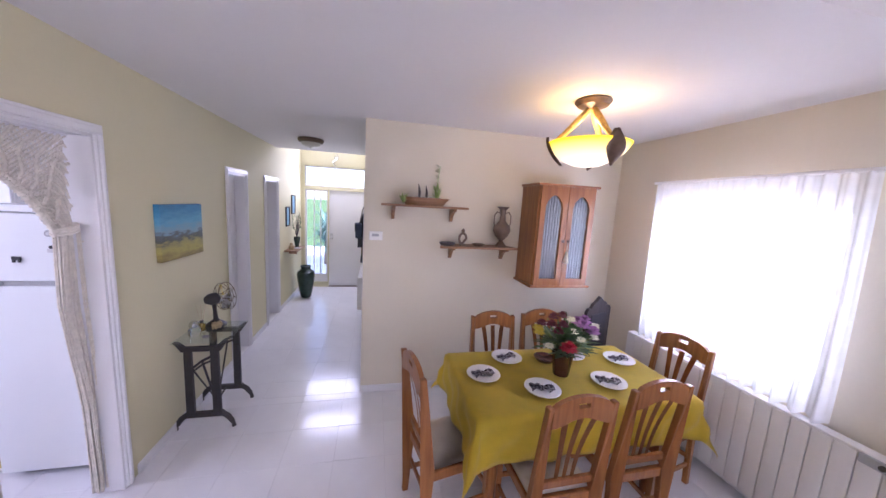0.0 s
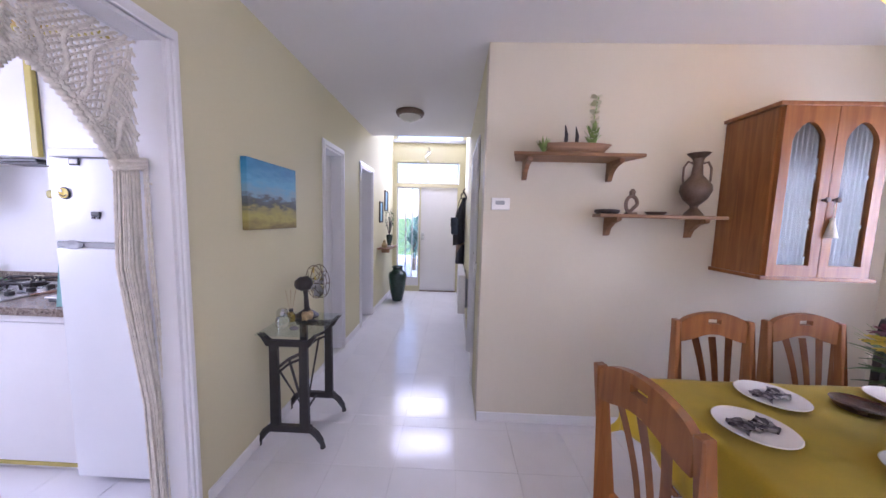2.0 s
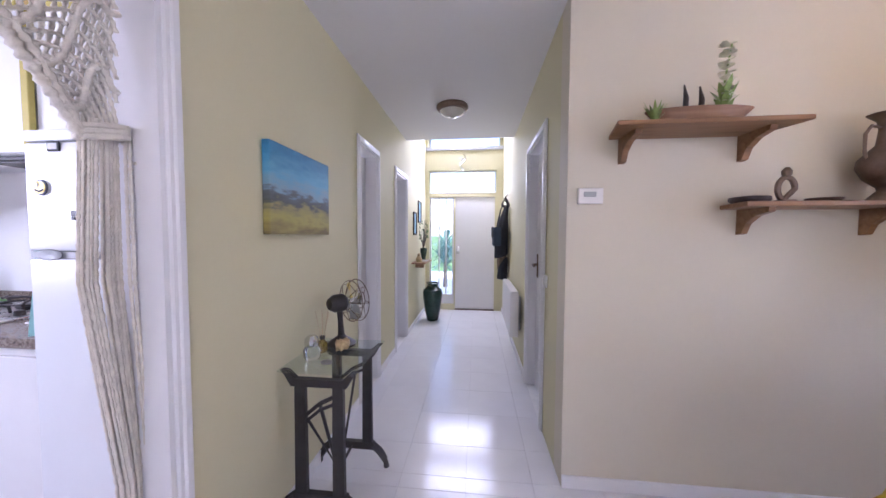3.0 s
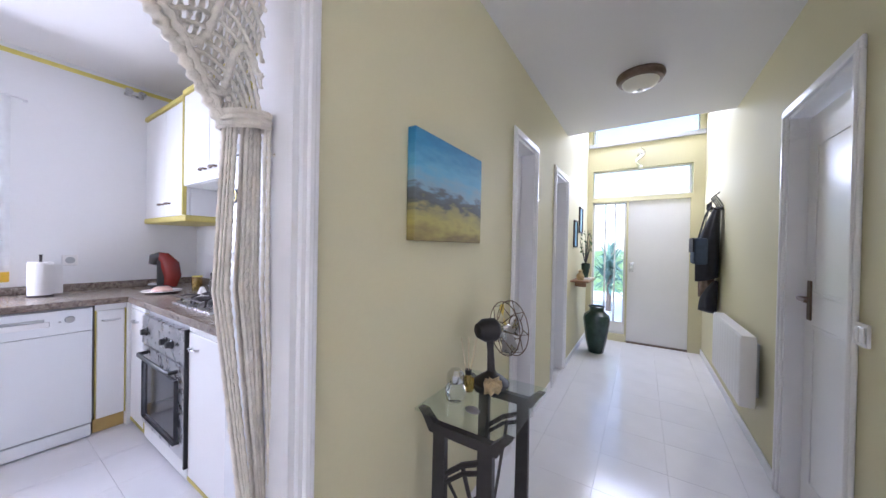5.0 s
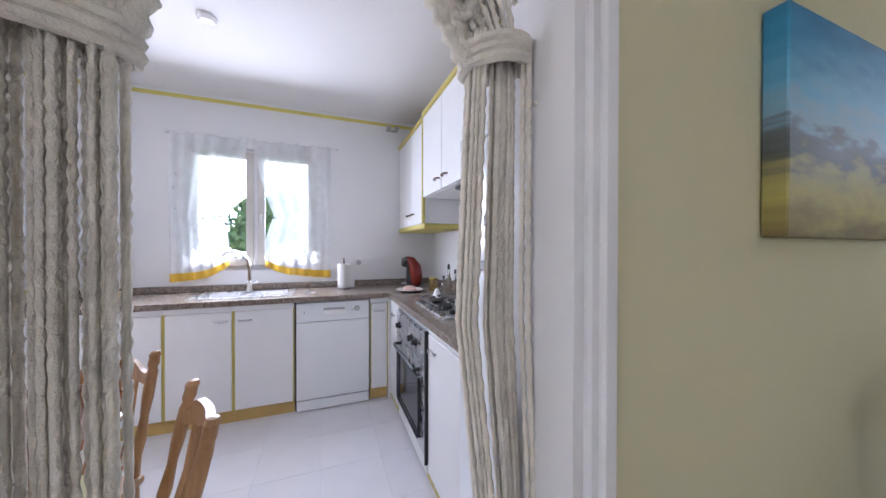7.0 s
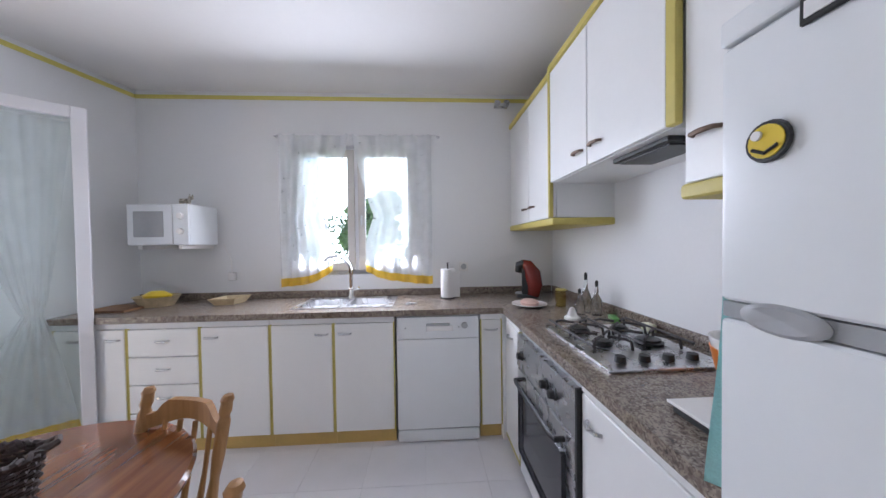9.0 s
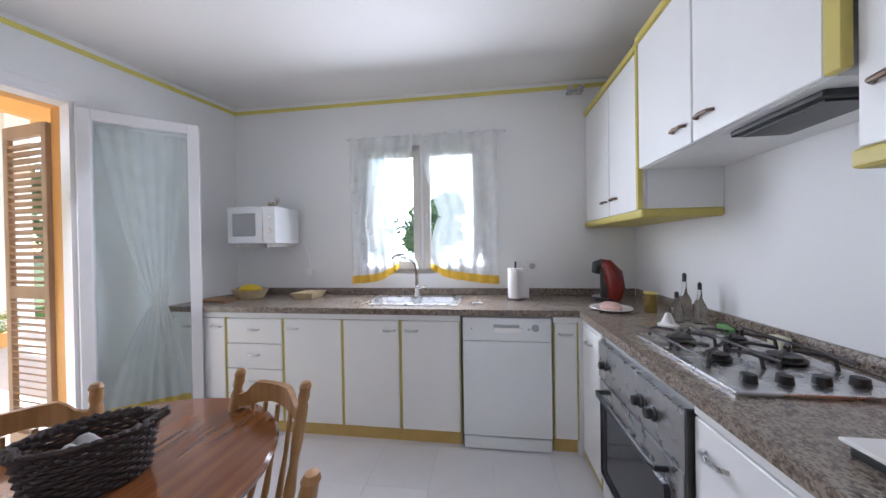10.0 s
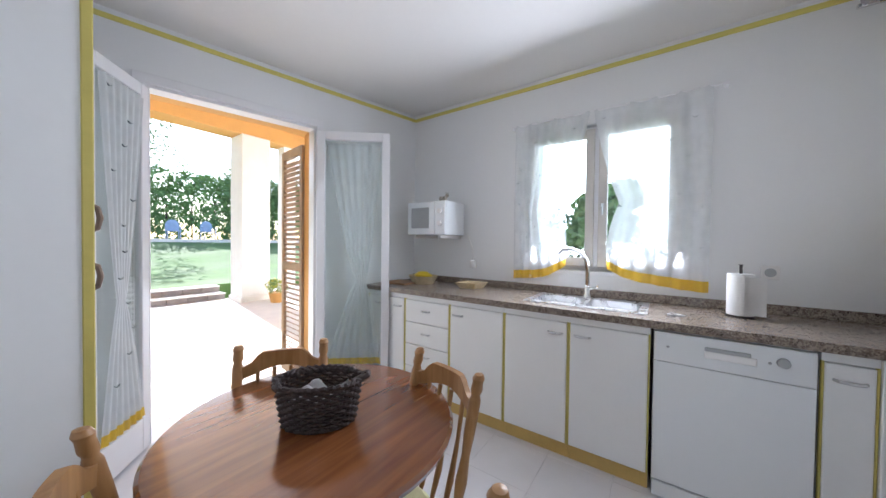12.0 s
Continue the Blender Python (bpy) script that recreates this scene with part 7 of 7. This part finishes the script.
hR, hL = LT(TD[0] + 0.01, 0.03, 0), LT(TD[1] - 0.01, 0.03, 0)
glazed_leaf("door_terrace_open", (hR.x, hR.y), 131, 0.60, "white glazed terrace door leaf standing open", 0.62)
glazed_leaf("door_terrace_second", (hL.x, hL.y), 50, 0.46, "narrow white glazed terrace door leaf standing open", 0.55)

# ---- terrace and garden ----
M["orange_wall"] = material("orange_exterior_paint", (0.70, 0.38, 0.12), 0.8, vary=0.06, scale=3, bump=0.2)
M["ext_white"] = material("white_exterior_plaster", (0.82, 0.80, 0.76), 0.85, vary=0.04, scale=3, bump=0.3, bump_scale=30)
M["paving"] = material("pale_terrace_stone", (0.70, 0.67, 0.63), 0.7, vary=0.08, scale=4, bump=0.2, bump_scale=40, rnd=0.05)
M["step_brick"] = material("grey_brown_step_stone", (0.30, 0.26, 0.25), 0.8, vary=0.2, scale=9, bump=0.3, bump_scale=40, rnd=0.12)
M["lawn"] = material("sunlit_lawn", (0.10, 0.19, 0.05), 0.9, vary=0.3, scale=0.8, bump=0.5, bump_scale=60)
M["hedge"] = material("hedge_leaves", (0.20, 0.32, 0.12), 0.7, vary=0.3, scale=3, bump=0.0)
M["bark"] = material("tree_bark", (0.14, 0.10, 0.08), 0.9, vary=0.3, scale=14, bump=0.5, bump_scale=40)
M["shutter"] = material("brown_shutter_paint", (0.42, 0.30, 0.20), 0.6, vary=0.1, scale=10)
M["blue_plastic"] = material("pale_blue_garden_plastic", (0.35, 0.45, 0.62), 0.5, vary=0.1)


def rise(x, y):
    """Height of the ground: level round the house, a gentle bank up to the garden's end in the south."""
    s = min(1.0, max(0.0, (-5.6 - y) / 12.0))
    return -0.16 + (0.36 if y < -5.25 else 0.0) + 1.15 * s * s * (3 - 2 * s)


bm = bmesh.new()
xs = [-400, -90, -40, -25, -18, -14, -11, -8, -6, -4, -2, 0, 3, 8, 20, 60, 400]
ys = [-400, -120, -60, -35, -25, -20, -17.6, -16, -14, -12, -10, -8, -6.5, -5.6, -5.26, -5.24, -3, 0, 5, 12, 30, 120, 400]
vs = [[bm.verts.new((x, y, rise(x, y))) for x in xs] for y in ys]
for j in range(len(ys) - 1):
    for i in range(len(xs) - 1):
        bm.faces.new((vs[j][i], vs[j][i + 1], vs[j + 1][i + 1], vs[j + 1][i]))
structure(part("ground", bm, M["lawn"], smooth=True), "sunlit lawn rising gently from the house", "ground")
terrace = structure(part("terrace", solid(-12, -4.6, -0.40, 3.9, 1.39, -0.075), M["paving"]), "pale stone terrace in bright sun", "terrace")
for k, (y0, z0, z1) in enumerate(((-4.62, -0.07, 0.06), (-4.95, 0.06, 0.20))):
    t = structure(thing("step_%d" % (k + 1)), "grey stone garden step with a pale edge", "step")
    part("tread", solid(-3.45, y0 - 0.36, z1 - 0.03, 3.0, y0 + 0.02, z1, bevel=0.006), M["paving"], t)
    n = 18
    for j in range(n):
        x0 = -3.45 + 6.45 * j / n
        part("block", solid(x0 + 0.004, y0 - 0.3, z0 - 0.05, x0 + 6.45 / n - 0.004, y0, z1 - 0.03, bevel=0.006, seg=1), M["step_brick"], t)
structure(part("planting_strip", solid(-8.0, -4.7, -0.08, -4.09, -4.5, 0.02, bevel=0.01), M["ext_white"]), "low pale kerb beside the garden steps", "kerb")
# porch
for x, y, r in ((-3.76, -4.05, 0.30), (-4.62, -4.05, 0.15)):
    t = T("porch_column", "thick white plastered porch column", "column", (x, y, -0.08), group="porch columns")
    part("shaft", solid(-r, -r, 0, r, r, 3.75, bevel=0.01), M["ext_white"], t)
    part("base", solid(-r - 0.03, -r - 0.03, 0, r + 0.03, r + 0.03, 0.12, bevel=0.01), M["ext_white"], t)
structure(part("porch_beam", solid(-8.0, -4.32, 3.66, 3.5, -3.78, 4.0, bevel=0.01), M["orange_wall"]), "orange painted porch beam", "beam")
structure(part("porch_roof", solid(-8.0, -4.5, 4.0, 3.5, 1.0, 4.14), M["orange_wall"]), "porch roof with an orange underside", "roof")
# louvred shutter, open against the reveal
t = T("louvred_shutter", "brown louvred shutter folded open outside the door", "shutter")
t.matrix_world = SW @ pose(TD[0] + 0.025, -0.27, 0.02, 0, 0, -84)
for c in ((0, 0.05), (0.40, 0.45)):
    part("stile", solid(c[0], -0.015, 0, c[1], 0.015, 2.15, bevel=0.003, seg=1), M["shutter"], t)
for z0, z1 in ((0, 0.09), (1.0, 1.08), (2.07, 2.15)):
    part("rail", solid(0.05, -0.015, z0, 0.40, 0.015, z1), M["shutter"], t)
sl = None
for k in range(42):
    z = 0.11 + 0.0475 * k
    if 0.98 < z < 1.09 or z > 2.05:
        continue
    if sl is None:
        sl = part("slat", solid(0.05, -0.018, -0.004, 0.40, 0.018, 0.004, m=pose(0, 0, 0, 35)), M["shutter"], t)
        sl.location = (0, 0, z)
    else:
        o = new("slat", sl.data)
        o.parent, o.location = t, (0, 0, z)
o = structure(part("reveal_orange", solid(TD[0] + 0.001, -0.266, 0, TD[0] + 0.016, -0.112, TD[3] - 0.014), M["orange_wall"]), "orange painted outer edge of the door opening", "wall")
o.matrix_world = SW
o = structure(part("reveal_head_orange", solid(TD[0] + 0.001, -0.266, TD[3] - 0.012, TD[1] - 0.001, -0.112, TD[3] - 0.001), M["orange_wall"]), "orange painted head of the door opening", "wall")
o.matrix_world = SW
o = structure(part("facade_orange", wall_mesh("x", -0.3, 2.9, -0.262, -0.251, -0.1, 4.2, [(TD[0] - 0.001, TD[1] + 0.001, -0.1, 2.271)]), M["orange_wall"]), "orange painted outer face of the kitchen wall", "wall")
o.matrix_world = SW
# doormat
t = T("doormat", "striped doormat outside the terrace door", "doormat")
t.matrix_world = SW @ pose(1.30, -0.80, -0.074)
for k in range(9):
    part("strip", solid(0.0, 0.05 * k, 0, 0.70, 0.05 * k + 0.044, 0.014, bevel=0.003, seg=1), M["stone_grey"] if k % 2 else M["grey"], t)


def leaves(bm, c, r, n, rr, size, flat=1.0):
    """Many small leaves scattered in an uneven crown."""
    for _ in range(n):
        a, e, q = rr.uniform(0, 6.283), rr.uniform(-0.9, 1.4), r * rr.uniform(0.55, 1.0)
        p = Vector(c) + Vector((q * math.cos(a) * math.cos(e), q * math.sin(a) * math.cos(e), flat * q * math.sin(e)))
        u = Vector((rr.uniform(-1, 1), rr.uniform(-1, 1), rr.uniform(-1, 1))).normalized()
        w = u.cross(Vector((rr.uniform(-1, 1), rr.uniform(-1, 1), rr.uniform(-1, 1)))).normalized()
        s = size * rr.uniform(0.6, 1.3)
        q4 = [bm.verts.new(p + s * (x * u + 0.45 * y * w)) for x, y in ((-1, 0), (0, -1), (1, 0), (0, 1))]
        bm.faces.new(q4)


def tree(x, y, h, r, seed, mat, name="tree", label="leafy green tree at the garden's end"):
    rr = random.Random(seed)
    t = T(name, label, "tree", (x, y, rise(x, y) - 0.03), group="trees in the garden")
    part("trunk", rod([(0, 0, 0), (0.05, 0.03, h * 0.3), (-0.03, 0.05, h * 0.6)], [h * 0.035, h * 0.026, h * 0.014], 8), M["bark"], t, smooth=True)
    bm, cr = bmesh.new(), bmesh.new()
    for k in range(9):
        a, z = rr.uniform(0, 6.283), h * rr.uniform(0.38, 0.62)
        tip = Vector((r * 0.65 * math.cos(a), r * 0.65 * math.sin(a), z + h * rr.uniform(0.12, 0.34)))
        tube(bm, [(0, 0, z * 0.85), tip * 0.5 + Vector((0, 0, z * 0.42)), tip], [h * 0.011, h * 0.007, h * 0.003], 5)
        leaves(cr, tip, r * rr.uniform(0.38, 0.6), 420, rr, 0.09, 0.8)
    leaves(cr, (0, 0, h * 0.8), r * 0.6, 500, rr, 0.09)
    part("limbs", bm, M["bark"], t)
    part("crown", cr, mat, t)


# Emissive white for panels that stand in for overbright daylight outside two windows.
M["window_glow"] = bpy.data.materials.new("window_glow")
M["window_glow"].use_nodes = True
b = M["window_glow"].node_tree.nodes["Principled BSDF"]
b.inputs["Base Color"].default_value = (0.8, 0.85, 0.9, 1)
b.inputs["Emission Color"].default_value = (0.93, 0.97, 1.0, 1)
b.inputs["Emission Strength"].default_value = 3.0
M["leaf_far"] = material("garden_tree_leaves", (0.20, 0.31, 0.12), 0.6, vary=0.3, scale=1.5, bump=0)
tree(-4.6, -19.8, 8.4, 2.9, 3, M["leaf_far"])
tree(-9.5, -20.0, 4.6, 2.0, 5, M["leaf_far"])
tree(-13.0, -19.5, 4.4, 2.2, 7, M["leaf_far"])
tree(-2.0, -21.0, 5.0, 2.0, 9, M["leaf_far"])
tree(-16.5, -17.0, 6.8, 2.2, 12, M["hedge"], label="tall dark green tree beside the barbecue")
tree(-6.2, 2.95, 2.5, 0.7, 15, M["leaf_far"], label="slim green tree outside the kitchen window")
# Added glowing panels: they whiten the window views and light the curtains from behind.
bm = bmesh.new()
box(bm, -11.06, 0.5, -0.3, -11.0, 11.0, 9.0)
structure(part("backdrop", bm, M["window_glow"]), "glowing white panel in place of sky beyond the kitchen window", "backdrop")
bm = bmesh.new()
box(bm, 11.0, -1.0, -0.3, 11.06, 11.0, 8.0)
structure(part("backdrop", bm, M["window_glow"]), "glowing white panel in place of sky beyond the dining window", "backdrop")
rr = random.Random(31)
t = tagged(thing("hedge", (0, 0, 0)), "dense uneven green hedge behind the lawn", "hedge")
bm = bmesh.new()
for k in range(46):
    x = -24 + 0.6 * k
    for z in (2.0, 3.1, 4.0):
        leaves(bm, (x + rr.uniform(-0.3, 0.3), -18.8 + rr.uniform(-0.3, 0.3), z + rr.uniform(-0.3, 0.6)), rr.uniform(0.7, 1.1), 190, rr, 0.15, 1.0)
part("foliage", bm, M["hedge"], t)
bm = bmesh.new()
for k in range(24):
    tube(bm, [(-24 + 1.15 * k, -18.6, 0.9), (-24 + 1.15 * k, -18.6, 3.6)], 0.04, 5)
part("stems", bm, M["bark"], t)
structure(part("pool_deck", solid(-20, -17.2, 1.20, 4, -15.0, 1.36), M["ext_white"]), "bright pale deck at the end of the lawn", "deck")


def garden_chair(x, y, rz):
    t = T("garden_chair", "pale blue plastic garden chair", "chair", (x, y, 1.36), rz, "garden chairs on the deck")
    pts = [(-0.28, 0.40)] + [(0.28 * math.cos(math.pi - a * math.pi / 10), 0.68 + 0.30 * math.sin(a * math.pi / 10)) for a in range(11)] + [(0.28, 0.40)]
    part("backrest", outline(bmesh.new(), pts, -0.02, 0.02), M["blue_plastic"], t)
    part("seat", solid(-0.28, -0.02, 0.38, 0.28, 0.5, 0.42, bevel=0.01), M["blue_plastic"], t)
    for a in (-0.26, 0.26):
        part("armrest", rod([(a, 0, 0.62), (a, 0.4, 0.62), (a, 0.46, 0.40)], 0.02, 6), M["blue_plastic"], t)
        for b in (0.02, 0.46):
            part("leg", rod([(a, b, 0), (a * 0.95, b, 0.40)], 0.02, 6), M["blue_plastic"], t)


for x, y in ((-4.05, -16.6), (-5.35, -16.5), (-6.75, -16.4)):
    garden_chair(x, y, rr.uniform(-8, 8))
t = T("barbecue", "white brick barbecue with a dark hearth", "barbecue", (-13.2, -13.4, rise(-13.2, -13.4) - 0.02), -40)
part("hearth", solid(-0.6, -0.4, 0, 0.6, 0.4, 0.85, bevel=0.02), M["step_brick"], t)
part("opening", solid(-0.5, 0.38, 0.55, 0.5, 0.42, 1.35), M["black"], t)
part("hood", turned([(0.85, 1.35), (0.8, 1.45), (0.3, 2.3), (0.25, 2.35), (0.0, 2.35)], 4, m=pose(0, 0, 0, 0, 0, 45)), M["ext_white"], t)
part("chimney", solid(-0.18, -0.18, 2.3, 0.18, 0.18, 3.0, bevel=0.01), M["ext_white"], t)
part("cap", solid(-0.25, -0.25, 3.0, 0.25, 0.25, 3.06, bevel=0.01), M["ext_white"], t)
t = T("flower_pot", "potted yellow flowers beside the column", "flowers", (-3.98, -3.25, -0.075))
part("pot", turned([(0, 0), (0.13, 0), (0.17, 0.2), (0.18, 0.22), (0.16, 0.2)], 16), M["orange_wall"], t, smooth=True)
bm = bmesh.new()
leaves(bm, (0, 0, 0.34), 0.25, 300, rr, 0.03, 0.7)
part("leaves", bm, M["leaf_light"], t)
bm = bmesh.new()
leaves(bm, (0, 0, 0.40), 0.25, 120, rr, 0.022, 0.6)
part("blossom", bm, M["yellow"], t)
# bushes outside the kitchen window and the front door
t = tagged(thing("window_bush", (-6.4, 3.4, -0.16)), "green shrub outside the kitchen window", "shrub")
bm = bmesh.new()
for k in range(7):
    leaves(bm, (rr.uniform(-0.3, 0.3), -1.6 + 0.5 * k, 1.1 + rr.uniform(-0.3, 0.5)), 0.65, 420, rr, 0.05)
part("foliage", bm, M["leaf"], t)
part("stem", rod([(0, 0, 0), (0, 0.1, 1.2)], 0.05, 6), M["bark"], t)
M["leaf_blue"] = material("blue_green_fronds", (0.16, 0.27, 0.24), 0.5, vary=0.3, scale=20)
t = tagged(thing("entrance_shrub", (0.10, 11.6, -0.16)), "blue-green palm shrub outside the front door", "shrub")
bm = bmesh.new()
for k in range(160):
    a, e = rr.uniform(0, 6.283), rr.uniform(-0.3, 1.3)
    o = Vector((0, 0, rr.uniform(0.6, 1.4)))
    l = rr.uniform(0.4, 0.8)
    blade(bm, o, o + Vector((l * math.cos(e) * math.cos(a), l * math.cos(e) * math.sin(a), l * math.sin(e))), 0.03, 0.15)
part("fronds", bm, M["leaf_blue"], t, smooth=2)
part("stem", rod([(0, 0, 0), (0.02, 0, 1.4)], [0.06, 0.04], 8), M["bark"], t)
# Made-up pale slab over the lawn, so the dining window looks out on brightness.
structure(part("side_path", solid(EAST + 0.2, -3.0, -0.4, 14.0, 9.0, -0.10), M["paving"]), "pale slab added to brighten the view from the dining window", "path")
structure(part("entrance_path", solid(-1.5, FAR + 0.2, -0.4, 3.0, FAR + 6.0, -0.03), M["paving"]), "pale stone path before the front door", "path")

# ---- floor tiles ----
P = 0.355


def tile_mesh(x0, x1, y0, y1):
    g = 0.0005
    return solid(x0 + g, y0 + g, -0.02, x1 - g, y1 - g, 0.0, bevel=0.0008, seg=1)


proto = part("tile", tile_mesh(0, P, 0, P), M["tile"], floor)
proto_data = proto.data
bpy.data.objects.remove(proto)
rest = bmesh.new()
count = 0


def lay(parent, ax, bx, ay, by, near):
    """Tiles on one grid over a rectangle: whole ones share one mesh, those at the edges are cut."""
    global count
    i0, i1 = math.floor((ax - 0.855) / P), math.ceil((bx - 0.855) / P)
    j0, j1 = math.floor((ay - 5.075) / P), math.ceil((by - 5.075) / P)
    for i in range(i0, i1):
        for j in range(j0, j1):
            x0, y0 = 0.855 + i * P, 5.075 + j * P
            x1, y1 = min(x0 + P, bx), min(y0 + P, by)
            cx, cy = max(x0, ax), max(y0, ay)
            if x1 - cx < 0.01 or y1 - cy < 0.01:
                continue
            whole = x1 - cx > P - 1e-4 and y1 - cy > P - 1e-4
            if near and count < 300:
                count += 1
                if whole:
                    o = new("tile", proto_data)
                    o.parent, o.location = parent, (x0, y0, 0)
                else:
                    part("tile", tile_mesh(cx, x1, cy, y1), M["tile"], parent)
            else:
                g = 0.0012
                vs_ = [rest.verts.new(p) for p in ((cx + g, cy + g, 0), (x1 - g, cy + g, 0), (x1 - g, y1 - g, 0), (cx + g, y1 - g, 0))]
                rest.faces.new(vs_)


lay(floor, 0.0, HALL_E, NORTH, FAR, True)
lay(floor, 0.0, EAST, 2.5, NORTH, True)
lay(kitchen_floor, -2.40, -0.156, 2.0, 4.6, True)
lay(floor, -0.156, 0.0, ARCH[0], ARCH[1], False)
lay(floor, 0.0, EAST, -3.0, 2.5, False)
lay(kitchen_floor, KW, -2.40, 1.7, KN, False)
lay(kitchen_floor, -2.40, -0.156, 4.6, KN, False)
lay(kitchen_floor, -2.40, -0.156, 0.95, 2.0, False)
tagged(part("tile_rest", rest, M["tile"], floor), kind="stuff")
